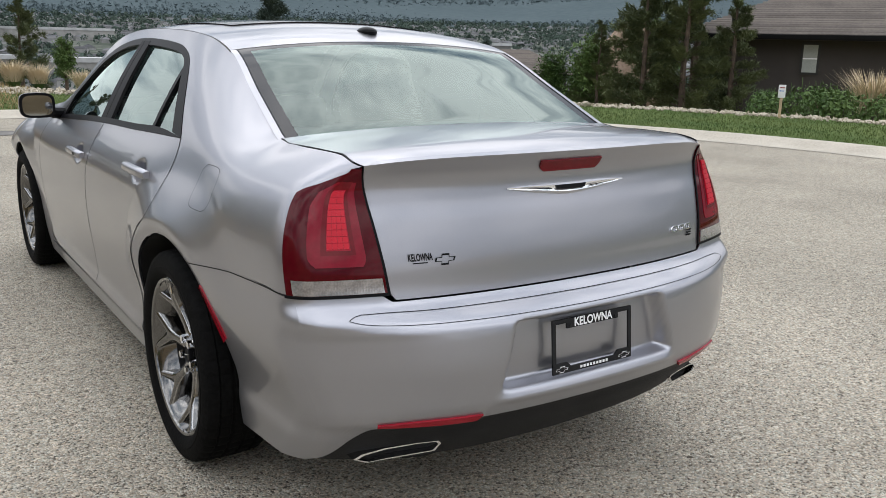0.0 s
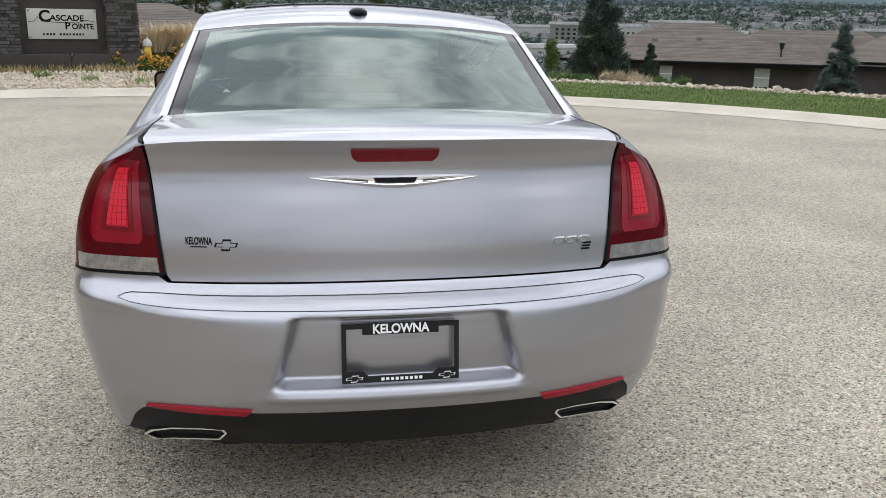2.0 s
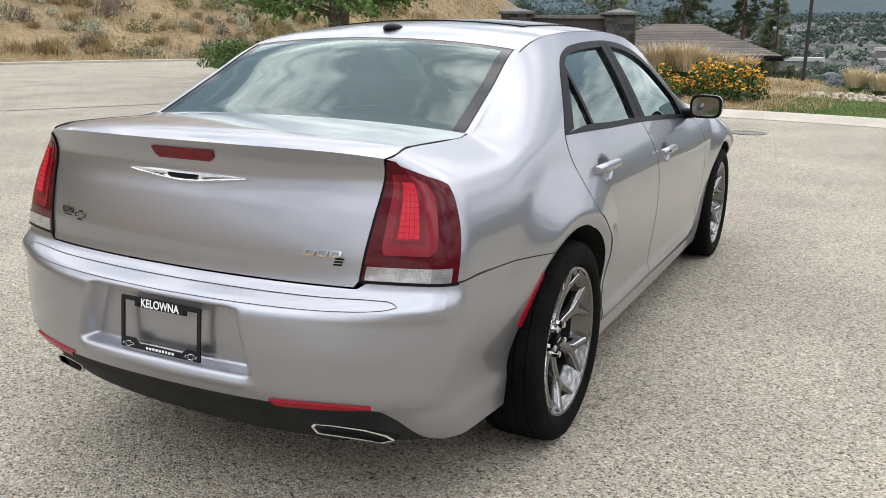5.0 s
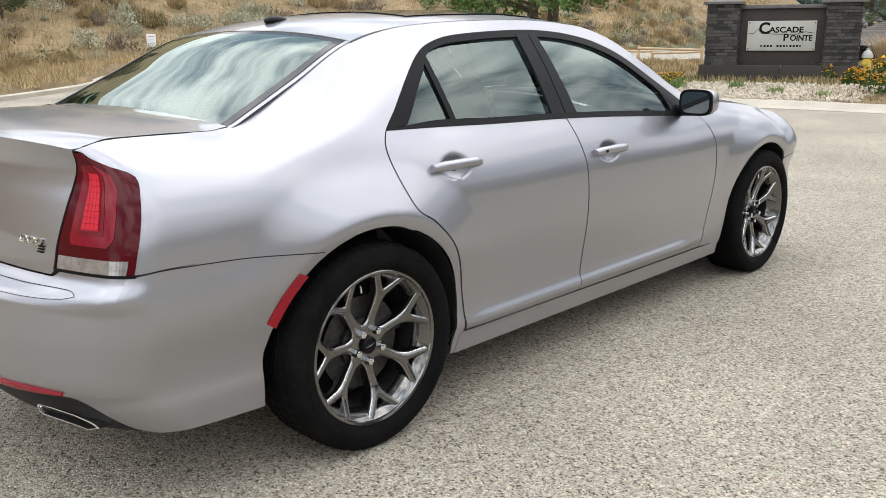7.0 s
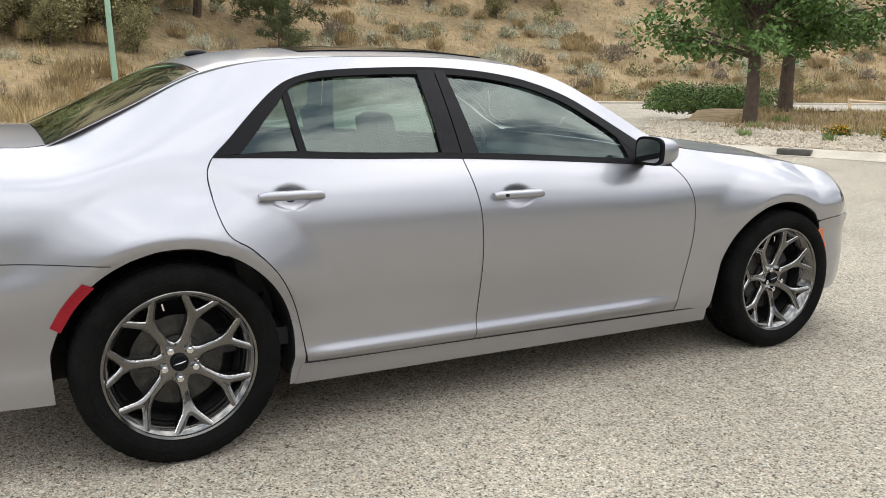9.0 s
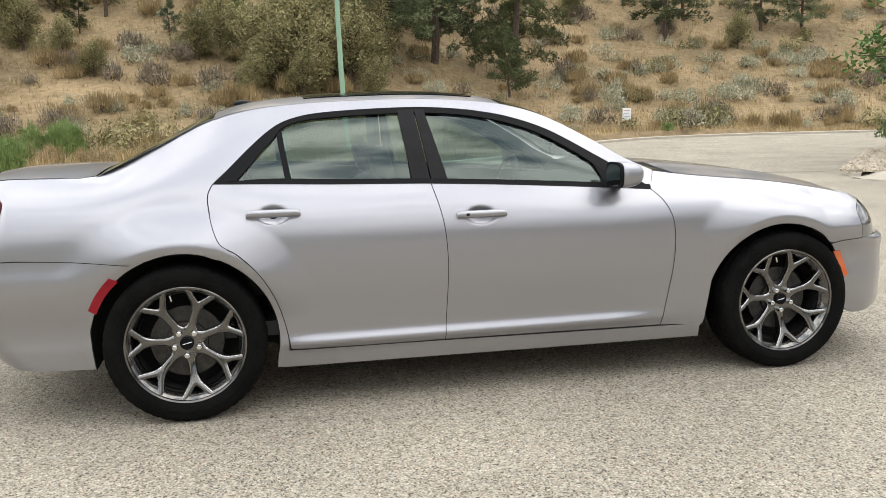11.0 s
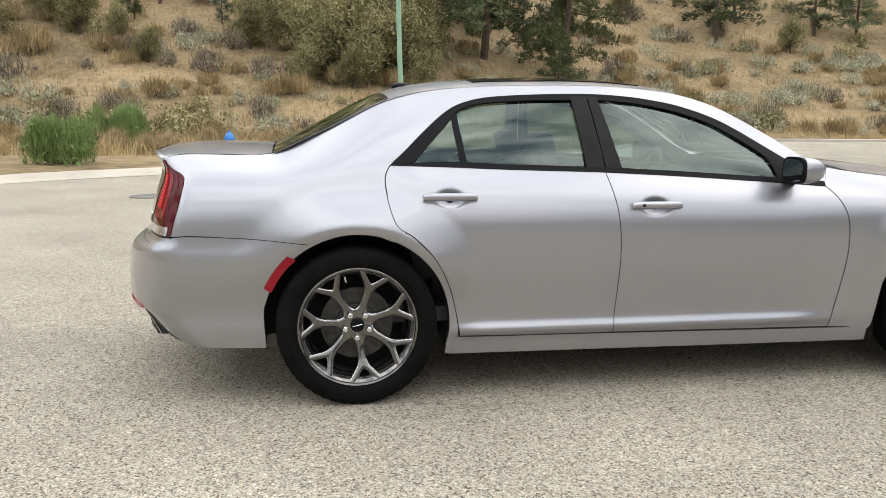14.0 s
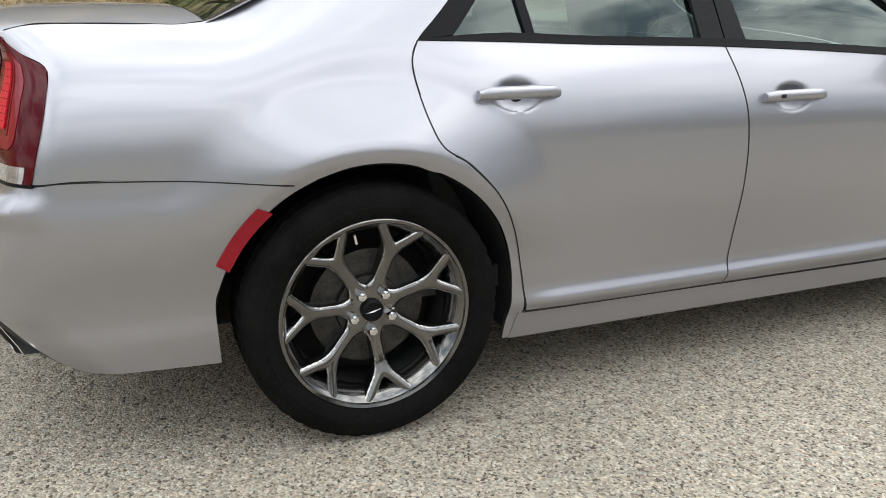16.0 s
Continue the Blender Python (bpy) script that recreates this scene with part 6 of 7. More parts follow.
def shrub(w, h, seed, material, name, label, category="shrub", n=900, upright=0.6, size=0.05, flowers=None, dome=0.6, tips=None, fine=0.14, stems=26):
    r = random.Random(seed)
    t = thing(name, label, category)
    bm = bmesh.new()
    vs, fs, fv, ff, tv, tf = [], [], [], [], [], []
    lobes = [(Vector((r.uniform(-0.5, 0.5) * w, r.uniform(-0.5, 0.5) * w, 0)), r.uniform(0.45, 0.8)) for _ in range(7)]
    for i in range(stems):
        o, k = r.choice(lobes)
        d = (rand_dir(r) * 0.8 + Vector((0, 0, 1.0))).normalized()
        tube(bm, [o * 0.3 + Vector((0, 0, -0.05)), o + d * h * 0.55 * k, o + d * h * k], [0.012, 0.008, 0.003], 4, False)
    for i in range(n):
        o, k = r.choice(lobes)
        q = rand_dir(r)
        q.z = abs(q.z)
        rad = r.uniform(0.45, 1.0) ** 0.5
        p = o + Vector((q.x * w * 0.45 * k * rad, q.y * w * 0.45 * k * rad, 0.05 + q.z * h * (dome + 0.4 * k) * rad))
        if r.random() < upright:
            blade(vs, fs, p, (q + rand_dir(r) * 0.6).normalized(), size * fine, size * r.uniform(1.2, 3.0), r.uniform(0.2, 0.9))
        else:
            leaf(vs, fs, p, (q + rand_dir(r) * 0.7).normalized(), size * r.uniform(0.6, 1.2), r)
        if tips and rad > 0.8 and q.z > 0.35:
            for _ in range(1 if stems < 20 else 3):
                blade(tv, tf, p + rand_dir(r) * 0.03, (q + rand_dir(r) * 0.5).normalized(), 0.006, r.uniform(0.08, 0.2), r.uniform(0.1, 0.6))
        if flowers and r.random() < 0.22 and rad > 0.7 and q.z > 0.2:
            c = p + Vector((0, 0, 0.06))
            for _ in range(3):
                leaf(fv, ff, c, (Vector((0, 0, 1)) + rand_dir(r) * 0.6).normalized(), 0.05, r)
    tagged(part("stem_tangle", bm, M_WOOD, t), "woody twigs", kind="stuff")
    raw("foliage", vs, fs, material, t, "", False)
    if tv:
        tagged(raw("tip_cover", tv, tf, tips, t, "", False), "pale dry twig ends", kind="stuff")
    if fv:
        tagged(raw("bloom_cover", fv, ff, flowers, t, "", False), "yellow daisy-like flowers", kind="stuff")
    return t


def place(t, pts, group=""):
    """Set a thing at the first place and copies at the rest: (x, y, scale[, sink])."""
    obs = []
    for i, p in enumerate(pts):
        m = Matrix.LocRotScale((p[0], p[1], H(p[0], p[1]) - 0.03), Euler((0, 0, rng.uniform(0, 6.28))), (p[2],) * 3)
        if i == 0:
            t.matrix_basis = m
            ob = t
        else:
            ob = copy_thing(t, pose(0, 0, 0))
            ob.matrix_basis = m
        if group:
            ob["group"] = group
        obs.append(ob)
    return obs


def at(eye, toward, dist):
    d = Vector((toward[0] - eye[0], toward[1] - eye[1])).normalized()
    return (eye[0] + d.x * dist, eye[1] + d.y * dist)


E1, E2, E0, E3 = (5.46, 0.38), (1.99, -2.68), (-1.68, -2.76), (0.52, -3.13)
# pines on the dry slope
p_a = pine(8.5, 2.7, 3, bare=0.16, tight=1.2, drop=-0.22)
p_b = pine(6.0, 2.0, 5, "pine_tree", "open-branched pine tree on a dry slope", None, 0.14, 1.3)
p_c = pine(2.6, 0.95, 8, "young_pine", "young bright green pine on dry slope", M_PINE, 0.1, 1.6, 0.25)
place(p_a, [(-43.6, 7.3, 1.45), (-45.3, 10.7, 1.4), (-47.0, 5.0, 1.2), (-62, 2, 1.2), (-70, 16, 1.2), (-58, -20, 1.2), (-11.5, 43, 1.0), (-8.2, 45, 1.1), (-5.0, 44, 1.0), (-53.9, -12.3, 1.0), (-56.5, -10.0, 1.1), (-55.5, -15.0, 1.0), (-58.5, -13.0, 1.15), (-60.5, -6.5, 1.1), (-63.0, 9.5, 1.2), (-49.5, 7.0, 1.25), (-51.0, 11.8, 1.3), (-43.6, 15.2, 1.35)], "pines on the slope")
place(p_b, [(-54.5, 29.8, 1.6), (-55.4, 38.1, 1.15), (-54.4, 40.9, 1.1), (-52.8, -5.5, 0.75), (-66, -12, 1.0), (-60, -26, 1.0), (-55, -16, 0.9), (-60, 44, 1.0), (-66, 34, 1.1), (-75, 24, 1.1), (-50.0, 9.0, 0.9), (-54.0, -17.6, 1.0), (-57.0, -4.0, 1.0), (-62.0, 20.0, 1.1), (-67.0, 40.0, 1.2), (-63.0, 36.0, 1.1), (-58.0, 33.0, 1.2), (-70.0, 5.0, 1.3)], "open pines on the slope")
place(p_c, [(-40.2, 13.7, 1.5), (-44.0, 14.6, 1.3), (-47, -9, 1.0), (-50, 12, 0.9), (-46.5, -4.2, 0.9)], "young pines on the slope")
scrub = leafy(3.0, 1.35, 21, 0.4, 0.85, 0.06, "thin_scrub", "olive-brown scrub tree with bare twigs", M_SCRUB)
place(scrub, [(-38.8, 1.3, 1.15), (-38.6, 3.6, 1.2), (-39.1, 5.1, 1.25), (-40.2, 2.4, 1.4), (-40.5, 4.4, 1.5), (-41.0, 0.4, 1.2), (-43.0, -0.4, 0.9), (-42.9, -2.5, 0.9), (-42.0, 6.4, 1.2), (-44.5, -1.4, 1.0), (-44.5, -11.4, 0.95), (-45.6, -12.6, 1.1), (-47.5, -13.8, 1.2), (-50.5, -11.0, 1.3), (-52, -2, 1.1), (-46, 2.5, 1.3), (-57, 8, 1.2), (-48, 8.0, 1.1), (-37.4, 0.2, 0.7), (-37.3, 2.6, 0.75), (-37.6, 6.2, 0.7), (-50, 3, 1.3), (-53, 18, 0.9), (-58, 24, 0.9), (-43.4, -9.3, 0.7), (-40.8, -7.4, 0.6), (-52.5, 34.5, 0.9), (-55, -9, 1.1), (-48, -17, 1.2), (-44, -16, 1.0)], "scrub on the slope")
slim = leafy(4.1, 1.4, 23, 1.5, 0.45, 0.06, "slim_tree", "slim open-crowned tree with pale green leaves", M_BROOM)
place(slim, [(-49.9, -8.0, 1.0), (-47.5, -0.6, 0.7), (-62, 30, 1.0)], "slim trees on the slope")
maple = leafy(6.2, 3.0, 31, 1.75, 1.5, 0.085)
place(maple, [(-10.42, 15.32, 0.95), (-12.71, 19.23, 1.1)], "maples on the verge")
# shrubs
sage_a = shrub(1.15, 0.75, 41, M_SAGE, "sagebrush", "rounded grey-green sagebrush on dry grass", n=420, size=0.075, stems=8, tips=M_SAGE)
brush = shrub(1.1, 0.8, 44, M_DARKBRUSH, "dry_brush", "dark-stemmed dry brush with pale straw tips", n=420, upright=0.8, size=0.10, tips=M_DRYTIP, stems=10)
green_brush = shrub(1.2, 0.9, 45, M_SCRUB, "olive_brush", "olive green brush on dry grass", n=420, upright=0.4, size=0.075, stems=10)
sage_b = shrub(0.9, 0.6, 42, M_SAGE, "sagebrush", "small grey sagebrush with dry tips", n=320, size=0.07, stems=8, tips=M_DRYTIP)
tuft = shrub(1.1, 0.45, 43, M_DRYGRASS, "dry_bunchgrass", "tall dry straw-coloured bunchgrass", "grass", 520, 1.0, 0.15, fine=0.09, tips=M_PLUME, stems=6)
ra = [(-48.3, 27.1, 1.4), (-40.7, 19.7, 1.3), (-41.1, 24.4, 1.3), (-42.3, 27.7, 1.5), (-48.3, 33.0, 1.3), (-48.6, 35.7, 1.5), (-48.2, 36.8, 1.3), (-48.9, 38.4, 1.4), (-47.5, 26.0, 1.1), (-52, 36, 1.2)]
rb_ = [(-37.1, 23.8, 1.6), (-37.6, 24.6, 1.3), (-49.7, 30.6, 1.4), (-42.3, 16.8, 1.4), (-42.4, 28.8, 1.4), (-41.6, 23.2, 1.2)]
rt = [(-35.3, -6.1, 1.3), (-42.3, -12.8, 1.9), (-41.6, -13.6, 1.7), (-36.2, -1.4, 1.1), (-41.5, 18.2, 1.3), (-42.0, 21.0, 1.2), (-33.0, -4.5, 0.9)]
rd_ = [(-44.2, -6.2, 1.4), (-39.7, -4.5, 1.5), (-39.2, -1.5, 1.3), (-38.3, -13.0, 1.6), (-54.9, -3.0, 1.5), (-53.5, -4.0, 1.2), (-43.0, -3.6, 1.2), (-39.6, -0.4, 1.1), (-41.9, -8.5, 1.2)]
ro = []
for i in range(900):
    y = rng.uniform(-32, 80)
    x = TOE(y) + 1.0 - rng.random() ** 1.4 * 48 + max(0, y - 50) * 0.6 * rng.random()
    if in_road(x, y, OUTLINE) or math.hypot(x + 22.4, y - 3) < 2:
        continue
    (ra, rb_, rt, rd_, ro, rt)[i % 6].append((x, y, rng.uniform(0.5, 1.5)))
for y0 in range(-14, 8, 3):
    rt.append((-24 + rng.uniform(-3, 3), y0 + rng.uniform(-1, 1), rng.uniform(0.6, 1.0)))
for i in range(170):
    b, r_ = radians(rng.uniform(14, 42)), rng.uniform(44, 125)
    x, y = -math.sin(b) * r_, math.cos(b) * r_
    if not in_road(x, y, OUTLINE):
        (ra, rb_, rt, rd_, ro)[i % 5].append((x, y, rng.uniform(0.7, 1.7)))
place(sage_a, ra, "sagebrush on the slope")
place(sage_b, rb_, "sagebrush on the slope")
place(tuft, rt, "bunchgrass on the slope")
place(brush, rd_, "dry brush on the slope")
place(green_brush, ro, "olive brush on the slope")
broom = shrub(1.25, 1.25, 51, M_BROOM, "green_broom_bush", "upright bright green broom bush beside the kerb", n=4200, upright=0.97, size=0.12, tips=M_BROOM, fine=0.045)
place(broom, [(-14.0, -4.95, 0.82), (-19.6, -4.85, 0.98), (-18.4, -5.6, 0.6), (-30.6, 18.2, 0.3)], "green bushes by the kerb")
place(shrub(1.0, 0.7, 46, M_DRYGRASS, "dry_bunchgrass", "short dry straw-coloured bunchgrass beside the kerb", "grass", 1300, 1.0, 0.13, tips=M_PLUME, fine=0.06), [(-18.6, -4.9, 0.8), (-16.8, -7.6, 0.9), (-17.6, -3.6, 0.7), (-19.5, -2.4, 0.8), (-20.6, -0.6, 0.8), (-15.0, -8.2, 0.7), (-22.5, 1.2, 0.9), (-24.5, 4.5, 0.8)], "bunchgrass by the kerb")
hedge = shrub(2.2, 1.0, 52, M_BUSH, "dark_hedge", "dark green hedge below the trees", n=3000, upright=0.1, size=0.06)
place(hedge, [(-16.0, 19.4, 1.0), (-17.6, 20.0, 1.0), (-14.9, 20.4, 0.95)], "hedge below the maples")
cone = shrub(0.95, 0.55, 61, M_BUSH, "coneflower_clump", "green clump with yellow flowers among pale stones", "flower", 1300, 0.4, 0.05, M_YELLOW)
cone2 = shrub(1.5, 0.8, 62, M_BUSH, "coneflower_clump", "broad clump full of yellow flowers", "flower", 2400, 0.4, 0.05, M_YELLOW)
place(cone, [(-5.2, 18.3, 0.75), (-4.7, 18.4, 0.75), (-5.8, 18.1, 0.65), (-3.4, 17.3, 0.7), (-3.0, 17.1, 0.55), (-2.2, 16.8, 0.45), (-6.6, 15.3, 0.6), (-7.8, 15.0, 0.5), (-4.2, 18.2, 0.7)], "flower clumps in the stone bed")
place(cone2, [(-1.35, 16.0, 1.1), (-1.85, 16.3, 0.6)], "flower clumps in the stone bed")


place(shrub(0.5, 0.28, 63, M_BROOM, "green_tuft", "small green tuft among pale stones", "plant", 260, 0.9, 0.07), [(-9.0, 13.6, 0.5), (-7.4, 14.2, 0.5), (-6.2, 14.9, 0.7), (-8.2, 15.6, 0.55), (-5.2, 15.6, 0.5), (-9.9, 14.9, 0.5), (-4.2, 15.2, 0.45), (-10.4, 16.4, 0.6), (-3.2, 15.0, 0.4), (-13.0, 24.3, 1.0), (-12.4, 24.7, 0.9), (-12.8, 25.2, 0.9), (-13.5, 24.6, 0.9)], "green tufts in the stone bed")


def feather(seed):
    r = random.Random(seed)
    t = thing("feather_grass", "clump of pale straw-coloured feather reed grass", "grass")
    vs, fs, gv, gf = [], [], [], []
    for i in range(700):
        a = r.uniform(0, 6.283)
        d = Vector((math.cos(a), math.sin(a), 0))
        blade(vs, fs, d * r.uniform(0, 0.3) + Vector((0, 0, 0.25)), d, 0.010, r.uniform(0.45, 0.85), r.uniform(0.15, 1.0))
    for i in range(300):
        a = r.uniform(0, 6.283)
        d = Vector((math.cos(a), math.sin(a), 0))
        blade(gv, gf, d * r.uniform(0, 0.2), d, 0.010, r.uniform(0.3, 0.6), r.uniform(0.2, 0.9))
    raw("plumes", vs, fs, M_PLUME, t, "", False)
    raw("leaf_base", gv, gf, M_BUSH, t, "", False)
    return t


place(feather(71), [(-3.6, 20.0, 0.92), (-3.2, 20.2, 0.9), (-2.8, 20.0, 0.98), (-2.5, 20.3, 0.85), (-1.8, 20.0, 0.75), (-1.4, 20.2, 0.7), (1.2, 19.1, 0.62), (1.7, 19.0, 0.58), (2.3, 17.0, 0.55), (2.75, 16.9, 0.5), (3.3, 16.8, 0.5), (3.65, 16.7, 0.45), (16.1, 7.4, 1.15), (16.5, 6.9, 1.1)], "feather grass clumps")
place(shrub(1.4, 0.8, 53, M_BUSH, "leafy_shrub", "low leafy green shrub among pale rocks", n=2000, upright=0.3, size=0.06), [(14.6, 7.6, 1.0), (15.2, 6.6, 0.9), (14.0, 8.4, 0.8), (9.0, 17.0, 0.5), (5.4, 16.9, 0.34), (6.0, 16.7, 0.4), (6.5, 16.4, 0.36), (4.8, 17.1, 0.3)], "shrubs by the rocks")
place(shrub(1.0, 0.6, 54, M_DRYTIP, "russet_shrub", "russet dry-leaved shrub behind the lawn border", n=1200, upright=0.9, size=0.09, fine=0.08), [(7.5, 16.6, 0.6), (7.9, 16.3, 0.5)], "russet shrubs behind the lawn")

# trees on the valley side
spruce = pine(3.6, 0.95, 81, "blue_spruce", "blue-grey spruce tree with dense boughs", M_SPRUCE, 0.03, 4.2, -0.15)
place(spruce, [(10.1, 25.3, 1.2), (10.5, 21.95, 0.42), (20.4, 27.0, 0.9)], "spruces")
cedar = pine(5.2, 1.5, 82, "dark_conifer", "dense dark green conifer", M_PINE, 0.03, 2.2, 0.25)
place(cedar, [(2.7, 28.5, 0.72), (14.0, 36.5, 0.8), (-2.6, 38, 1.0), (22.5, 57, 1.0), (24.0, 24.0, 0.8)], "conifers on the valley side")
narrow = pine(6.2, 1.5, 84, "garden_conifer", "broad dark green conifer beside the lawn", M_PINE, 0.02, 2.4, 0.2)
place(narrow, [(17.2, 15.0, 0.75), (18.0, 14.2, 0.85), (19.1, 13.4, 0.72), (20.6, 16.0, 1.15), (19.8, 17.4, 1.05)], "conifers by the house")
poplar = leafy(4.2, 1.25, 83, 0.5, 0.8, 0.09, "round_tree", "rounded leafy green tree", M_BUSH)
place(poplar, [(33, 29, 1.1), (35, 31, 1.3), (36, 34, 0.9), (30, 31, 0.8), (9.0, 41, 0.4), (12.0, 50, 0.8), (26.5, 43, 0.7), (24.3, 24.9, 0.85), (23.4, 26.2, 0.7)], "leafy trees on the valley side")

garden = leafy(6.8, 0.9, 85, 3.4, 0.8, 0.11, "young_tree", "slim young tree with a rounded green crown", M_BUSH)
place(garden, [(6.97, 44.41, 0.55), (9.24, 37.92, 0.4), (10.33, 31.47, 0.33)], "young trees behind the lawn")

# dry grass over the slope, and lawn blades
vs, fs = [], []
for i in range(42000):
    y = rng.uniform(-36, 95)
    x = TOE(y) + 12 - rng.random() ** 1.6 * 50 + max(0, y - 50) * rng.random()
    if in_road(x, y, OUTLINE) or math.hypot(x - CX, y - CYY) < 13.6:
        continue
    z = H(x, y) - 0.02
    tall = 0.72 + 0.8 * max(0.0, noise.noise((x * 0.35, y * 0.35, 9)) + 0.25)
    for _ in range(7):
        a, w = rng.uniform(0, 6.283), rng.uniform(0.007, 0.016)
        px, py, hh, bend = x + rng.uniform(-0.22, 0.22), y + rng.uniform(-0.22, 0.22), rng.uniform(0.14, 0.42) * tall, rng.uniform(0.1, 0.8)
        c, q = math.cos(a), math.sin(a)
        k = len(vs)
        vs += [(px - q * w, py + c * w, z), (px + q * w, py - c * w, z), (px + c * bend * hh, py + q * bend * hh, z + hh)]
        fs.append((k, k + 1, k + 2))
for i in range(26000):
    b, r_ = radians(rng.uniform(9, 36)), 17.5 + 240 * rng.random() ** 1.5
    x, y = -math.sin(b) * r_, math.cos(b) * r_
    if in_road(x, y, OUTLINE):
        continue
    z = H(x, y) - 0.02
    for _ in range(4):
        a = rng.uniform(0, 6.283)
        blade(vs, fs, Vector((x + rng.uniform(-0.2, 0.2), y + rng.uniform(-0.2, 0.2), z)), Vector((math.cos(a), math.sin(a), 0)), 0.006 + 0.0003 * r_, rng.uniform(0.2, 0.55) * (0.35 if r_ < 48 else 1.0), rng.uniform(0.1, 0.7))
tagged(raw("dry_grass", vs, fs, M_DRYGRASS, None, "", False), "dry straw-coloured grass over the slope", "grass", "", "stuff")
vs, fs = [], []
for i in range(52000):
    a = rng.uniform(-36, 86)
    x, y = polar(a, KERB_R(a) + 0.42 + rng.random() * 3.0)
    b = rng.uniform(0, 6.283)
    blade(vs, fs, Vector((x, y, H(x, y) - 0.005)), Vector((math.cos(b), math.sin(b), 0)), 0.0045, rng.uniform(0.02, 0.05), rng.uniform(0.2, 0.9))
tagged(raw("lawn_grass", vs, fs, M_BLADE, None, "", False), "short mown green lawn grass", "grass", "", "stuff")
vs, fs = [], []
for i in range(5000):
    a = rng.uniform(80, 100)
    x, y = polar(a, KERB_R(a) + 0.42 + rng.random() * 7.0)
    b = rng.uniform(0, 6.283)
    blade(vs, fs, Vector((x, y, H(x, y) - 0.005)), Vector((math.cos(b), math.sin(b), 0)), 0.008, rng.uniform(0.04, 0.12), rng.uniform(0.2, 0.9))
tagged(raw("dry_lawn", vs, fs, M_DRYGRASS, None, "", False), "thin yellowed lawn grass", "grass", "", "stuff")

# ---- rocks ----
def rock_mesh(seed):
    r = random.Random(seed)
    bm = bmesh.new()
    bmesh.ops.create_icosphere(bm, subdivisions=2, radius=1.0)
    sq = (r.uniform(0.8, 1.3), r.uniform(0.7, 1.0), r.uniform(0.45, 0.7))
    for v in bm.verts:
        n = noise.noise(v.co * 1.3 + Vector((seed, 0, 0)))
        c = v.co * (1 + 0.35 * n)
        v.co = Vector((c.x * sq[0], c.y * sq[1], c.z * sq[2]))
    for _ in range(8):
        d = rand_dir(r)
        for v in bm.verts:
            k = v.co.dot(d) - 0.5
            if k > 0:
                v.co -= d * k * 0.85
    me = bpy.data.meshes.new("boulder")
    bm.to_mesh(me)
    bm.free()
    me.materials.append(M_ROCK)
    return me


ROCKS = [rock_mesh(i + 1) for i in range(6)]


def boulder(x, y, s, group):
    ob = new("boulder", rng.choice(ROCKS))
    ob.matrix_world = Matrix.LocRotScale((x, y, H(x, y) + s * 0.18), Euler((rng.uniform(-0.2, 0.2), rng.uniform(-0.2, 0.2), rng.uniform(0, 6.28))), (s, s, s))
    tagged(ob, "pale angular boulder in a rock border", "rock", group)


for i in range(290):
    a = -32 + 116 * i / 290 + rng.uniform(-0.3, 0.3)
    x, y = polar(a, KERB_R(a) + 3.75 + rng.uniform(-0.2, 0.9))
    boulder(x, y, rng.uniform(0.06, 0.125) * (1.5 if rng.random() < 0.06 else 1.0), "boulders of the lawn border")
vs, fs = [], []
octa = [Vector(q) for q in ((1, 0, 0), (-1, 0, 0), (0, 1, 0), (0, -1, 0), (0, 0, 1), (0, 0, -1))]
of = [(0, 2, 4), (2, 1, 4), (1, 3, 4), (3, 0, 4), (2, 0, 5), (1, 2, 5), (3, 1, 5), (0, 3, 5)]
for i in range(7600):
    if i < 3400:
        a = rng.uniform(95, 134)
        x, y = polar(a, KERB_R(a) + 0.45 + rng.random() * 2.7)
    elif i < 4300:
        a = rng.uniform(118, 134)
        x, y = polar(a, KERB_R(a) + 2.5 + rng.random() * 2.0)
    else:
        a = rng.uniform(-32, 84)
        x, y = polar(a, KERB_R(a) + 3.4 + rng.random() * 1.4)
    s = rng.uniform(0.025, 0.06)
    m = Matrix.LocRotScale((x, y, H(x, y) + s * 0.3), Euler((rng.uniform(0, 6), rng.uniform(0, 6), rng.uniform(0, 6))), (s * rng.uniform(0.8, 1.5), s, s * 0.7))
    k = len(vs)
    vs += [m @ (q * rng.uniform(0.8, 1.15)) for q in octa]
    fs += [tuple(w + k for w in f) for f in of]
tagged(raw("stone_mulch", vs, fs, M_ROCK, None, "", False), "pale angular stone mulch round the plants", "stones", "", "stuff")

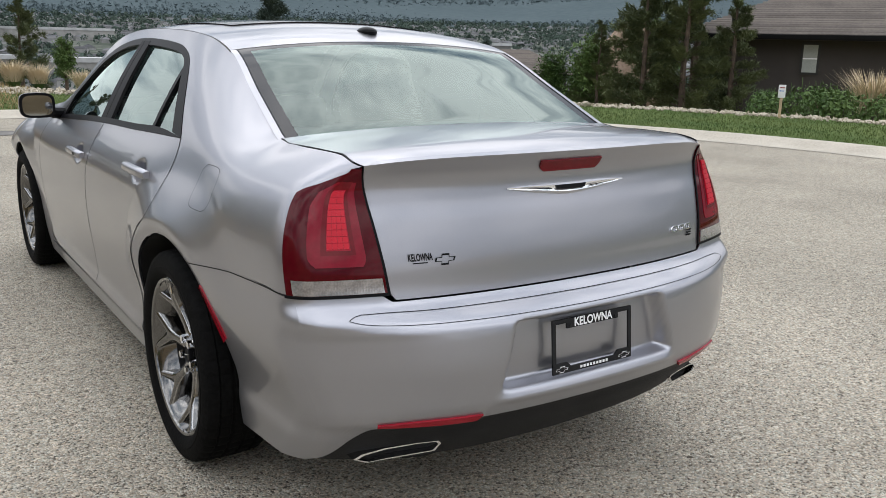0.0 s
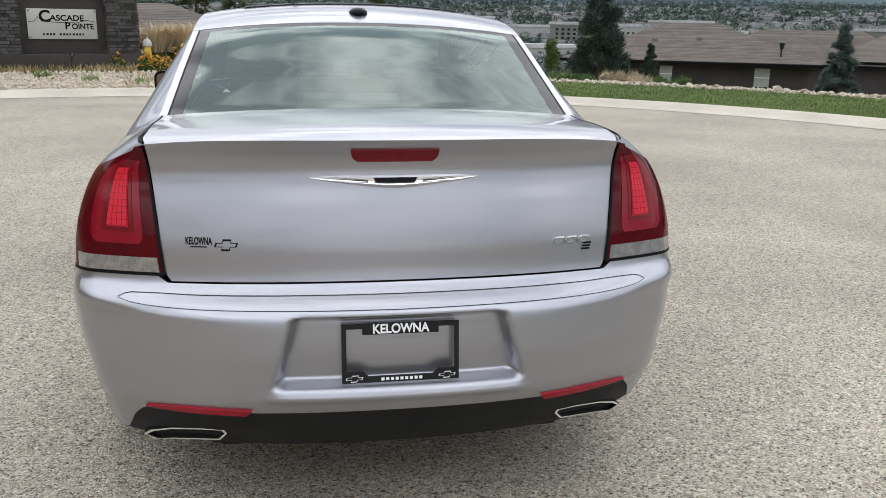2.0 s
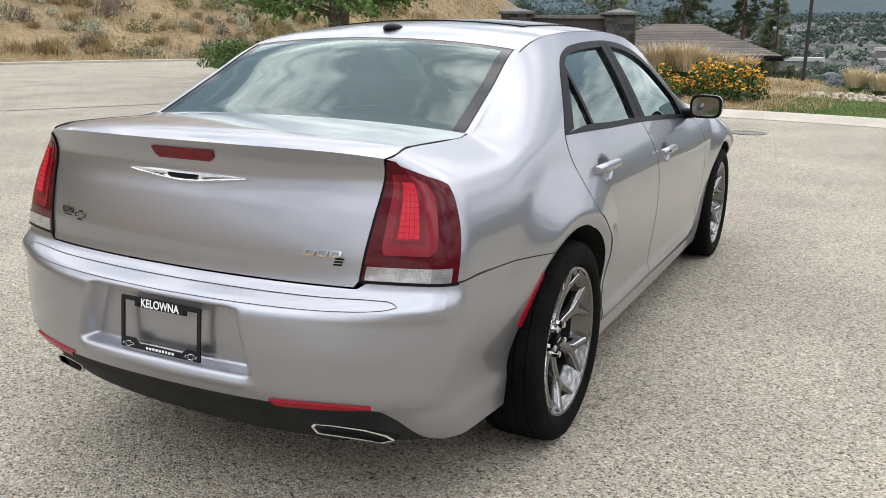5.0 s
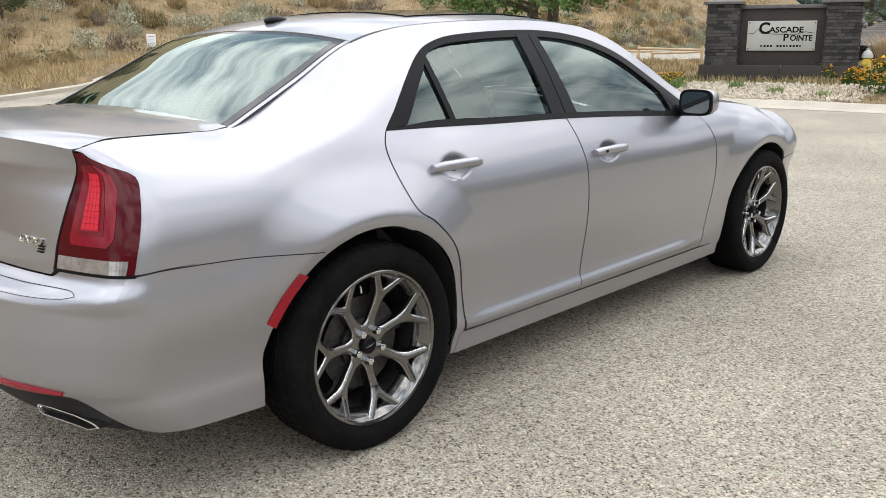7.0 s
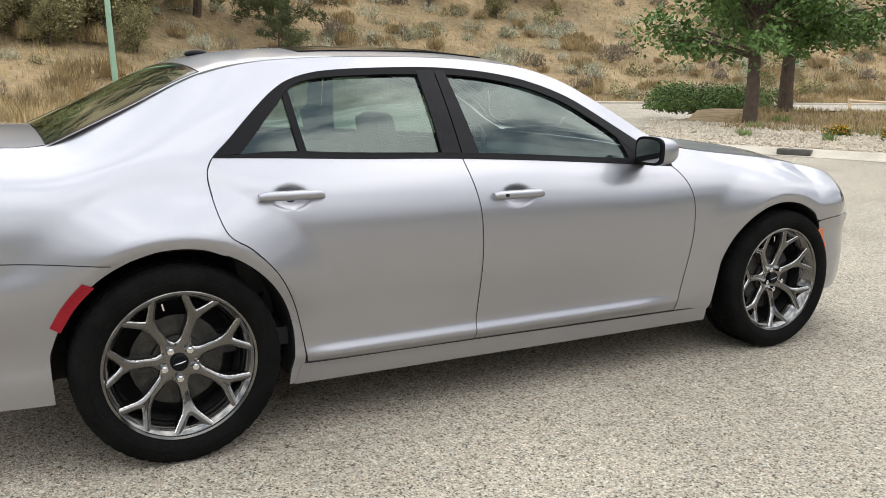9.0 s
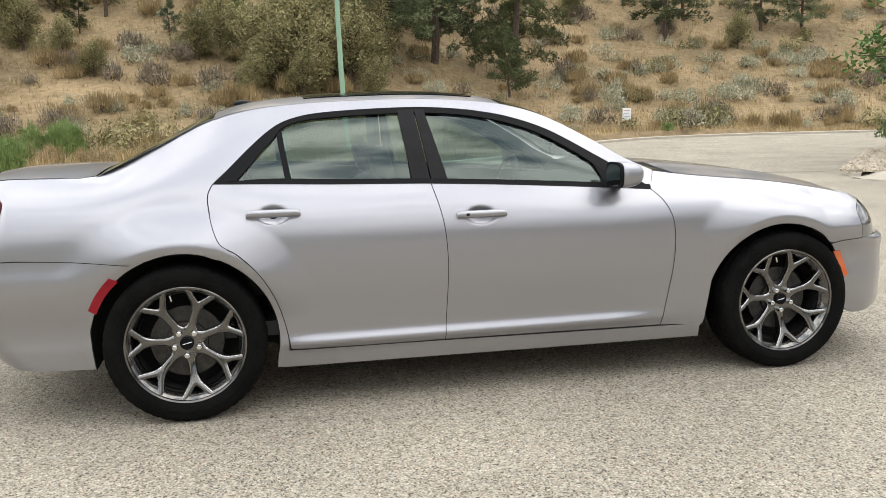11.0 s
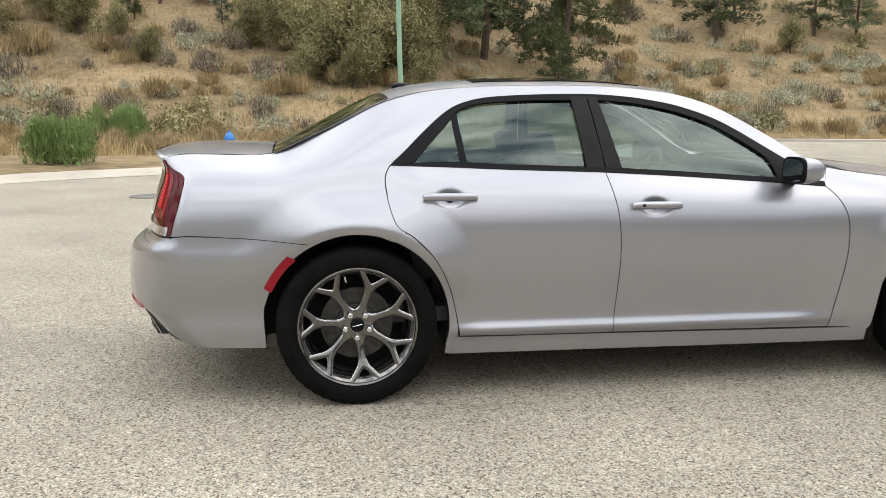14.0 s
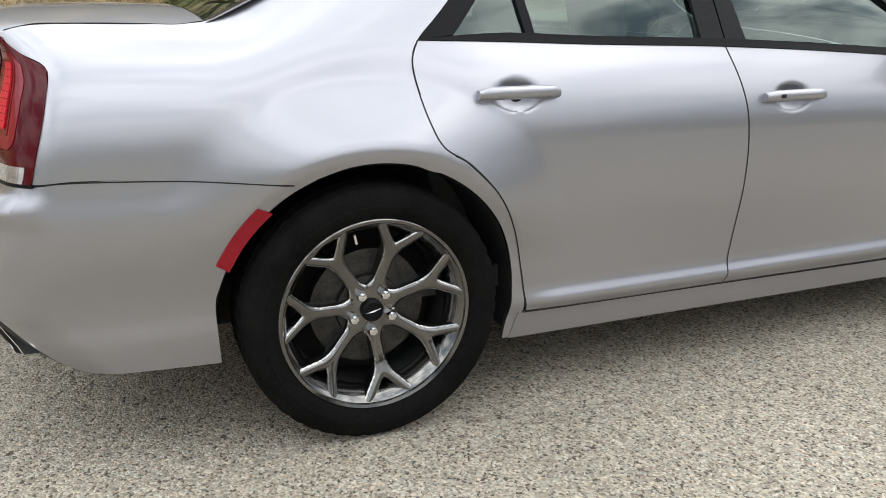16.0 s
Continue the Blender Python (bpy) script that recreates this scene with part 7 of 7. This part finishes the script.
# ---- the entrance monument ----
def monument():
    t = thing("entrance_sign", "stone entrance sign with two ledge-stone pillars and a pale board", "sign")
    t.matrix_basis = pose(-5.30, 17.85, 0.30, 0, 0, 23.5)
    bm = bmesh.new()
    box(bm, -1.72, -0.42, -0.25, 1.72, 0.42, 0.30, bevel=0.015)
    part("plinth", bm, M_STUCCO, t, "dark plinth")
    bm = bmesh.new()
    box(bm, -0.95, -0.14, 0.30, 0.95, 0.18, 1.54, bevel=0.01)
    part("back_wall", bm, M_STUCCO, t, "dark plastered wall")
    bm = bmesh.new()
    box(bm, -1.0, -0.20, 1.54, 1.0, 0.24, 1.62, bevel=0.01)
    part("wall_cap", bm, M_CAPSTONE, t)
    bm = bmesh.new()
    box(bm, -0.72, -0.185, 0.62, 0.72, -0.14, 1.27, bevel=0.004)
    board = part("board", bm, M_PALESIGN, t, "pale grey board with dark lettering")

    def put(cx, cz):
        return lambda p: Vector((cx + p[0], -0.188, cz + p[1]))
    lettering("C", 0.34, M_GLOSSBLACK, t, put(-0.36, 1.10), "sign_letter", "dark serif lettering")
    lettering("ASCADE", 0.17, M_GLOSSBLACK, t, put(0.10, 1.07), "sign_letter", "", 0.72)
    lettering("P", 0.22, M_GLOSSBLACK, t, put(0.10, 0.90), "sign_letter")
    lettering("OINTE", 0.17, M_GLOSSBLACK, t, put(0.42, 0.89), "sign_letter", "", 0.46)
    bm = bmesh.new()
    for i in range(13):
        w = 0.045 if i % 4 else 0.03
        x = -0.42 + i * 0.068
        if i == 4:
            continue
        box(bm, x, -0.1875, 0.70, x + w, -0.186, 0.745)
    part("address_bars", bm, M_GLOSSBLACK, t, "dark bars of small lettering")
    bm = bmesh.new()
    tube(bm, [(-0.70, -0.187, 0.99), (-0.58, -0.187, 1.00), (-0.50, -0.187, 1.10), (-0.42, -0.187, 1.00), (-0.1, -0.187, 0.98), (0.3, -0.187, 0.975), (0.5, -0.187, 1.03), (0.68, -0.187, 1.0)], 0.006, 6)
    part("ridge_line", bm, M_GLOSSBLACK, t, "dark drawn ridge line")
    for bx in (-0.68, 0.68):
        for bz in (0.66, 1.23):
            bm = bmesh.new()
            tube(bm, [(bx, -0.18, bz), (bx, -0.196, bz)], 0.02, 10)
            part("bolt", bm, M_CHROME, t)
    stone = bpy.data.meshes.new("stone")
    bm = bmesh.new()
    box(bm, -0.5, -0.5, -0.5, 0.5, 0.5, 0.5, bevel=0.06)
    bm.to_mesh(stone)
    bm.free()
    stone.materials.append(M_STONEVENEER)
    r = random.Random(4)
    for px in (-1.25, 1.25):
        bm = bmesh.new()
        box(bm, px - 0.32, -0.32, 0.28, px + 0.32, 0.32, 1.64)
        pil = part("pillar", bm, M_STUCCO, t, "pillar of dark ledge stone")
        bm = bmesh.new()
        box(bm, px - 0.44, -0.44, 1.64, px + 0.44, 0.44, 1.70, bevel=0.01)
        c = [bm.verts.new((px + a * 0.40, b * 0.40, 1.70)) for a, b in ((-1, -1), (1, -1), (1, 1), (-1, 1))]
        top = bm.verts.new((px, 0, 1.80))
        for k in range(4):
            bm.faces.new((c[k], c[(k + 1) % 4], top))
        part("pillar_cap", bm, M_CAPSTONE, t)
        for row in range(19):
            z = 0.30 + row * 0.0705
            for face in (0, 1, 2):
                q = -0.34
                while q < 0.33:
                    w = min(r.uniform(0.10, 0.26), 0.34 - q)
                    if w < 0.05:
                        break
                    dpt = r.uniform(0.05, 0.085)
                    o = new("stone", stone)
                    o.parent = pil
                    cx = q + w / 2
                    if face == 0:
                        o.matrix_basis = Matrix.LocRotScale((px + cx, -0.33, z + 0.034), None, (w * 0.97, dpt, 0.064))
                    else:
                        sgn = -1 if face == 1 else 1
                        o.matrix_basis = Matrix.LocRotScale((px + sgn * 0.33, cx, z + 0.034), None, (dpt, w * 0.97, 0.064))
                    q += w


monument()


def small_light(x, y, z):
    t = thing("garden_spotlight", "small dark spotlight before the entrance sign", "lamp")
    t.matrix_basis = pose(x, y, z)
    bm = bmesh.new()
    tube(bm, [(0, 0, -0.3), (0, 0, 0.12)], 0.012, 8)
    part("stake", bm, M_BLACKMETAL, t)
    bm = bmesh.new()
    tube(bm, [(0, 0, 0.12), (0.02, 0.06, 0.19)], [0.03, 0.04], 10)
    part("lamp_head", bm, M_BLACKMETAL, t)


small_light(-5.0, 17.2, 0.42)

# ---- lamp posts, small signs, gate, hydrant ----
def green_post(x, y):
    t = thing("street_lamp", "tall pale green curved metal lamp post on dry grass", "street lamp")
    t.matrix_basis = pose(x, y, H(x, y))
    bm = bmesh.new()
    pts = [(0, 0.18 * (1 - z / 5.2) ** 2 - 0.0 if z < 5.2 else 0.0, z) for z in (0, 1.3, 2.6, 3.9, 5.2)] + [(0, 0.10 + 0.0, 6.1), (0, 0.45, 6.9), (0, 1.1, 7.4), (0, 1.9, 7.6)]
    tube(bm, pts, [0.085, 0.082, 0.078, 0.074, 0.07, 0.066, 0.06, 0.05, 0.045], 12)
    part("pole", bm, M_GREENPOST, t)
    bm = bmesh.new()
    box(bm, -0.13, 1.8, 7.5, 0.13, 2.5, 7.68, bevel=0.04)
    part("lamp_head", bm, M_GREENPOST, t)
    bm = bmesh.new()
    box(bm, -0.16, 0.02, 0, 0.16, 0.34, 0.05, bevel=0.01)
    part("base_plate", bm, M_GREENPOST, t)


green_post(-22.4, 2.95)


def black_lamp(x, y, h):
    t = thing("lamp_post", "thin black lamp post with a lantern head", "street lamp")
    t.matrix_basis = pose(x, y, H(x, y))
    bm = bmesh.new()
    tube(bm, [(0, 0, -0.1), (0, 0, 0.5), (0, 0, h)], [0.07, 0.05, 0.045], 10)
    part("pole", bm, M_BLACKMETAL, t)
    bm = bmesh.new()
    tube(bm, [(0, 0, h), (0, 0, h + 0.06), (0, 0, h + 0.34), (0, 0, h + 0.36), (0, 0, h + 0.48)], [0.06, 0.10, 0.16, 0.20, 0.02], 8)
    part("lantern", bm, M_BLACKMETAL, t)


black_lamp(*at((-0.6, -3.1), (20.2, 31.06), 52), 3.2)
black_lamp(*at(E2, (-1.43, 37.2), 26), 4.6)
black_lamp(*at(E0, (17.5, 12.2), 29), 3.0)


def post_sign(x, y, h, w, hh, rz, label, lines=3):
    t = thing("small_sign", label, "sign", "small signs")
    t.matrix_basis = pose(x, y, H(x, y), 0, 0, rz)
    bm = bmesh.new()
    box(bm, -0.025, -0.02, -0.2, 0.025, 0.02, h, bevel=0.004)
    part("post", bm, M_GREYWOOD, t)
    bm = bmesh.new()
    box(bm, -w / 2, -0.036, h - hh, w / 2, -0.021, h, bevel=0.003)
    part("plate", bm, M_WHITE, t, "white plate")
    for i in range(lines):
        bm = bmesh.new()
        z = h - hh * (0.2 + 0.25 * i)
        box(bm, -w * 0.36, -0.038, z - 0.012, w * (0.36 - 0.08 * (i % 2)), -0.0365, z + 0.004)
        part("print_line", bm, M_BLUE if i else M_REFLECT, t, "illegible printed line")


post_sign(*at(E1, (-31.16, 16.48), 43), 1.02, 0.40, 0.57, 62, "small white sign on a wooden post in dry grass")
post_sign(*at(E0, (19.5, 12.0), 17.5), 0.62, 0.13, 0.24, -55, "small white sign beside the lawn border", 2)
post_sign(-13.37, 30.12, 0.8, 0.22, 0.34, 15, "small white sign before the dry hill")
post_sign(-13.38, 32.28, 1.3, 0.2, 0.42, 30, "small white sign near the wooden rails")


def rail_gate(x, y, rz, n):
    t = thing("wooden_rail", "low pale wooden rail barrier across a dirt track", "fence", "rail barriers")
    t.matrix_basis = pose(x, y, H(x, y), 0, 0, rz)
    for i in range(n + 1):
        bm = bmesh.new()
        tube(bm, [(i * 2.4, 0, -0.3), (i * 2.4, 0, 0.95)], 0.06, 8)
        part("post", bm, M_GREYWOOD, t)
    for i in range(n):
        bm = bmesh.new()
        tube(bm, [(i * 2.4, -0.05, 0.85 - 0.12 * (i % 2)), (i * 2.4 + 2.4, -0.05, 0.80)], 0.045, 8)
        part("rail", bm, M_GREYWOOD, t)


rail_gate(-17.6, 28.6, 22, 2)
rail_gate(-12.6, 31.5, 8, 2)
rail_gate(-14.5, 27.0, 10, 1)
bm = bmesh.new()
pth = trail([(-13.0, 19.6), (-13.4, 22.0), (-14.6, 25.6), (-15.9, 28.6)])
prev = None
for i in range(21):
    p = pth(i / 20)
    row = [bm.verts.new((p.x + o, p.y + o * 0.3, H(p.x + o, p.y + o * 0.3) + 0.03)) for o in (-1.0, -0.5, 0, 0.5, 1.0)]
    if prev:
        for q in range(4):
            bm.faces.new((prev[q], prev[q + 1], row[q + 1], row[q]))
    prev = row
tagged(part("dirt_track", bm, M_DIRT), "pale bare dirt track", "track", "", "structure")
# inlet in the kerb
bm = bmesh.new()
box(bm, -0.29, -0.10, 0.0, 0.29, 0.16, 0.10, bevel=0.01)
inlet = part("storm_inlet", bm, M_IRON)
inlet.matrix_world = pose(*polar(119, KERB_R(119)), 0.015, 0, 0, 29)
tagged(inlet, "dark iron storm inlet in the kerb", "drain")


def hydrant(x, y, label, paint, cap):
    t = thing("fire_hydrant", label, "hydrant")
    t.matrix_basis = pose(x, y, H(x, y))
    vs, fs = lathe([(-0.1, 0.13), (0.04, 0.13), (0.05, 0.09), (0.45, 0.085)], 20, "z")
    raw("barrel", vs, fs, paint, t)
    vs, fs = lathe([(0.45, 0.085), (0.47, 0.115), (0.52, 0.115), (0.60, 0.08), (0.64, 0.03), (0.68, 0.03), (0.68, 0.0)], 20, "z")
    raw("bonnet_cap", vs, fs, cap, t)
    for s in (-1, 1):
        bm = bmesh.new()
        tube(bm, [(0, s * 0.05, 0.38), (0, s * 0.15, 0.38)], [0.05, 0.055], 10)
        part("outlet", bm, paint, t)


hydrant(-15.0, -1.7, "bright blue fire hydrant among green bushes", M_BLUE, M_BLUE)
hydrant(-3.55, 18.3, "yellow fire hydrant with a pale cap behind flowers", M_HYDRANT, M_PALESIGN)


# ---- houses ----
def house(x, y, rz, w, d, wall_h, roof_h, base, name_label, over=0.5, windows=(), ridge=0.4, vents=()):
    t = thing("house", name_label, "house")
    t.matrix_basis = pose(x, y, base, 0, 0, rz)
    bm = bmesh.new()
    box(bm, 0, 0, -1.0, w, d, wall_h)
    part("wall", bm, M_STUCCO, t, "dark brown stucco wall")
    bm = bmesh.new()
    o = over
    e = [(-o, -o), (w + o, -o), (w + o, d + o), (-o, d + o)]
    lo = [bm.verts.new((a, b, wall_h - 0.16)) for a, b in e]
    mi = [bm.verts.new((a, b, wall_h + 0.02)) for a, b in e]
    k = min(d, w) * ridge
    if w >= d:
        r0, r1 = bm.verts.new((k, d / 2, wall_h + roof_h)), bm.verts.new((w - k, d / 2, wall_h + roof_h))
        tops = ((mi[0], mi[1], r1, r0), (mi[1], mi[2], r1), (mi[2], mi[3], r0, r1), (mi[3], mi[0], r0))
    else:
        r0, r1 = bm.verts.new((w / 2, k, wall_h + roof_h)), bm.verts.new((w / 2, d - k, wall_h + roof_h))
        tops = ((mi[0], mi[1], r0), (mi[1], mi[2], r1, r0), (mi[2], mi[3], r1), (mi[3], mi[0], r0, r1))
    for f in tops:
        bm.faces.new(f)
    for q in range(4):
        bm.faces.new((lo[q], lo[(q + 1) % 4], mi[(q + 1) % 4], mi[q]))
    bm.faces.new(lo[::-1])
    roof = part("roof", bm, M_SHINGLE, t, "brown shingle hip roof", False)
    # courses of shingles: low strips on the front slope
    rows = max(16, int((d / 2 + o) / 0.16))
    for i in range(1, rows):
        f = i / rows
        if w < d:
            break
        bm = bmesh.new()
        ya, za = -o + (d / 2 + o) * f, wall_h + 0.02 + (roof_h - 0.02) * f
        xa, xb = -o + (k + o) * f, w + o - (k + o) * f
        dz = 0.006
        bm.faces.new([bm.verts.new(p) for p in ((xa, ya, za), (xb, ya, za), (xb, ya, za + dz), (xa, ya, za + dz))])
        yb, zb = -o + (d / 2 + o) * (f + 0.6 / rows), wall_h + 0.02 + (roof_h - 0.02) * (f + 0.6 / rows)
        bm.faces.new([bm.verts.new(p) for p in ((xa, ya, za + dz), (xb, ya, za + dz), (xb, yb, zb + 0.006), (xa, yb, zb + 0.006))])
        part("shingle_course", bm, M_SHINGLE, roof, "", False)
    bm = bmesh.new()
    box(bm, -o - 0.06, -o - 0.08, wall_h - 0.16, w + o + 0.06, -o - 0.003, wall_h + 0.0, bevel=0.01)
    part("gutter", bm, M_GLOSSBLACK, t)
    for wx, wz, ww, wh in windows:
        win = empty("window")
        win.parent = t
        win.matrix_basis = pose(wx, -0.02, wz)
        bm = bmesh.new()
        box(bm, -ww / 2 - 0.07, -0.03, -0.07, ww / 2 + 0.07, 0.015, wh + 0.07)
        part("window_frame", bm, M_BLACKMETAL, win)
        bm = bmesh.new()
        box(bm, -ww / 2, -0.045, 0, ww / 2, -0.032, wh)
        part("pane", bm, M_WINDOWPANE, win)
        bm = bmesh.new()
        box(bm, -ww / 2, -0.055, wh * 0.5 - 0.02, ww / 2, -0.046, wh * 0.5 + 0.02)
        part("glazing_bar", bm, M_WHITE, win)
    for vx, vy in vents:
        bm = bmesh.new()
        zz = wall_h + roof_h * vy
        box(bm, vx - 0.15, -o + (d / 2 + o) * vy - 0.15, zz - 0.05, vx + 0.15, -o + (d / 2 + o) * vy + 0.15, zz + 0.14, bevel=0.02)
        part("roof_vent", bm, M_CAPSTONE, roof)
    return t


house(21.4, 16.6, -56.6, 16, 9, 2.5, 2.3, -0.60, "dark brown stucco house with a shingle hip roof", 0.55, ((3.4, 1.35, 0.42, 0.85),), 0.5, ((1.5, 0.9), (4.0, 0.95), (5.2, 0.92)))
house(16.2, 46.5, -28, 13, 9, 1.5, 2.1, -1.95, "brown house with a broad shingle roof down the slope", 0.6, ((5.4, 0.3, 0.7, 0.9), (10.6, 0.2, 0.8, 1.0)), 0.55, ((4.5, 0.5), (7.0, 0.55)))
house(34.0, 66.0, -36, 16, 10, 1.9, 2.6, -3.2, "brown house with stepped roofs in the valley", 0.6, ((3, 0.4, 0.9, 1.0), (8, 0.4, 0.9, 1.0)))
house(42.5, 60.0, -36, 9, 8, 2.2, 2.0, -3.2, "brown house with stepped roofs in the valley", 0.6, ((2, 0.4, 0.9, 1.0),))
house(-7.4, 27.2, 14, 5.6, 5.0, 0.75, 1.05, 0.12, "low brown shingle-roofed building behind the grasses", 0.5)
# pale bank beside the dark conifers
bm = bmesh.new()
bmesh.ops.create_icosphere(bm, subdivisions=4, radius=1.0)
for v in bm.verts:
    n = noise.noise(v.co * 2.1) * 0.35 + noise.noise(v.co * 6) * 0.1
    v.co = Vector((v.co.x * (1.9 + n), v.co.y * (2.6 + n), v.co.z * (3.9 + n * 2)))
bank = part("earth_bank", bm, M_EARTH)
bank.matrix_world = Matrix.LocRotScale((27.2, 25.6, -1.6), Euler((0, 0, radians(40))), (0.62, 0.8, 1.0))
tagged(bank, "pale bare earth bank among trees", "bank", "", "structure")


# ---- far parked car ----
def far_car(x, y, z, rz):
    t = thing("parked_car", "small white hatchback parked in the valley street", "car")
    t.matrix_basis = pose(x, y, z, 0, 0, rz)
    prof = [(-2.0, 0.35), (-2.05, 0.75), (-1.9, 0.95), (-1.2, 1.02), (-0.7, 1.42), (0.6, 1.46), (1.5, 1.1), (1.95, 1.0), (2.0, 0.35)]
    bm = bmesh.new()
    a = [bm.verts.new((px, -0.85 + 0.16 * (pz > 1.1), pz)) for px, pz in prof]
    b = [bm.verts.new((px, 0.85 - 0.16 * (pz > 1.1), pz)) for px, pz in prof]
    n = len(prof)
    bm.faces.new(a)
    bm.faces.new(b[::-1])
    for i in range(n):
        bm.faces.new((a[i], a[(i + 1) % n], b[(i + 1) % n], b[i]))
    part("body", bm, M_WHITE, t)
    for s in (-1, 1):
        bm = bmesh.new()
        bm.faces.new([bm.verts.new((px, s * 0.80 - s * 0.1 * (pz > 1.2), pz)) for px, pz in ((-1.0, 1.05), (-0.6, 1.36), (0.55, 1.40), (1.35, 1.1))])
        part("side_window", bm, M_FRIT, t)
        for wx in (-1.25, 1.25):
            bm = bmesh.new()
            tube(bm, [(wx, s * 0.70, 0.32), (wx, s * 0.88, 0.32)], 0.32, 16)
            part("wheel", bm, M_RUBBER, t)


far_car(*at((-0.6, -3.1), (48.8, 53.3), 62), H(*at((-0.6, -3.1), (48.8, 53.3), 62)), -28)

# ---- the town in the valley ----
rt = random.Random(9)
vs, fs = [], []


def add_box(vs, fs, x, y, z, w, d, h, a):
    c, s = math.cos(a), math.sin(a)
    k = len(vs)
    for zz in (z - 2, z + h):
        for ax, ay in ((-w, -d), (w, -d), (w, d), (-w, d)):
            vs.append((x + (ax * c - ay * s) / 2, y + (ax * s + ay * c) / 2, zz))
    fs += [(k, k + 1, k + 5, k + 4), (k + 1, k + 2, k + 6, k + 5), (k + 2, k + 3, k + 7, k + 6), (k + 3, k, k + 4, k + 7), (k + 4, k + 5, k + 6, k + 7)]


big = [(108, 520, 46, 24, 8), (152, 985, 150, 40, 9), (233, 730, 20, 20, 17), (284, 742, 40, 22, 15), (20, 480, 32, 18, 6), (175, 575, 44, 20, 6), (-60, 640, 44, 22, 6), (340, 655, 36, 20, 13), (420, 900, 64, 26, 8), (20, 800, 56, 24, 7), (520, 700, 44, 20, 10), (60, 610, 50, 20, 6), (250, 860, 70, 24, 7)]
for x, y, w, d, h in big:
    a = rt.uniform(-0.15, 0.2)
    t = thing("flat_roofed_building", "long pale flat-roofed commercial building in the valley", "building", "buildings of the town")
    t.matrix_basis = pose(x, y, H(x, y))
    v, f = [], []
    add_box(v, f, 0, 0, 0, w, d, h, a)
    raw("wall", v, f, M_WALLPALE, t, "", False)
    v, f = [], []
    add_box(v, f, 0, 0, h + 2.0, w + 1.2, d + 1.2, 0.5, a)
    raw("roof", v, f, M_PALEROOF, t, "", False)
    c, s = math.cos(a), math.sin(a)
    for lev in range(int(h / 4) if h > 11 else 0):
        for i in range(int(w / 5)):
            px, py = -w / 2 + 2.5 + i * 5, -d / 2 - 0.15
            v, f = [], []
            add_box(v, f, px * c - py * s, px * s + py * c, 3.4 + lev * 3.6, 2.2, 0.3, -0.3, a)
            raw("window", v, f, M_FRIT, t, "", False)
# houses with hipped roofs
sl = []
for i in range(2600):
    r = 260 + rt.random() ** 0.75 * 1650
    b = radians(rt.uniform(-64, 20))
    x, y = -math.sin(b) * r, math.cos(b) * r
    w, d, h, a, z = rt.uniform(8, 14), rt.uniform(7, 10), rt.uniform(2.6, 3.8), rt.uniform(-0.5, 0.5) + (1.57 if rt.random() < 0.4 else 0), H(x, y)
    c, q = math.cos(a), math.sin(a)
    k = len(vs)
    for zz, e in ((z - 2, 0.0), (z + h, 0.0), (z + h, 0.25)):
        for ax, ay in ((-1, -1), (1, -1), (1, 1), (-1, 1)):
            ox, oy = ax * (w / 2 + e), ay * (d / 2 + e)
            vs.append((x + ox * c - oy * q, y + ox * q + oy * c, zz))
    for ax in (-1, 1):
        ox = ax * (w / 2 - d * 0.35)
        vs.append((x + ox * c, y + ox * q, z + h + d * 0.22))
    fs += [(k + n, k + (n + 1) % 4, k + 4 + (n + 1) % 4, k + 4 + n) for n in range(4)]
    fs += [(k + 8, k + 9, k + 13, k + 12), (k + 9, k + 10, k + 13), (k + 10, k + 11, k + 12, k + 13), (k + 11, k + 8, k + 12)]
    sl += [0] * 4 + [1] * 4
tagged(raw("town_houses", vs, fs, [M_TOWN, M_TOWNROOF], None, "", False, 35, sl), "small houses with grey roofs scattered over the valley town", "houses", "", "stuff")


def clump(vs, fs, x, y, z, h, w, n):
    """A loose crown of leafy faces."""
    size = 1.5 * w / n ** 0.5
    for _ in range(n):
        d = rand_dir(rt)
        e = rt.uniform(0.5, 1.0)
        g = 0.5 + 0.5 * d.z * e
        leaf(vs, fs, Vector((x + d.x * w * e * (1.1 - 0.5 * g), y + d.y * w * e * (1.1 - 0.5 * g), z + 0.1 * h + 0.9 * h * g)), (d + rand_dir(rt) * 0.5).normalized(), size * rt.uniform(0.7, 1.3), rt)


# the farthest band carries its haze in the base colour
for near, far, count, n, material, label in ((230, 620, 2300, 60, M_FARTREE, "dark green trees between the houses of the valley"), (620, 1900, 13000, 12, M_FARTREE, "dark green trees over the far side of the town"), (1850, 3100, 15000, 7, M_HAZEWOOD, "woods on the far mountainside, haze put into their blue-green colour")):
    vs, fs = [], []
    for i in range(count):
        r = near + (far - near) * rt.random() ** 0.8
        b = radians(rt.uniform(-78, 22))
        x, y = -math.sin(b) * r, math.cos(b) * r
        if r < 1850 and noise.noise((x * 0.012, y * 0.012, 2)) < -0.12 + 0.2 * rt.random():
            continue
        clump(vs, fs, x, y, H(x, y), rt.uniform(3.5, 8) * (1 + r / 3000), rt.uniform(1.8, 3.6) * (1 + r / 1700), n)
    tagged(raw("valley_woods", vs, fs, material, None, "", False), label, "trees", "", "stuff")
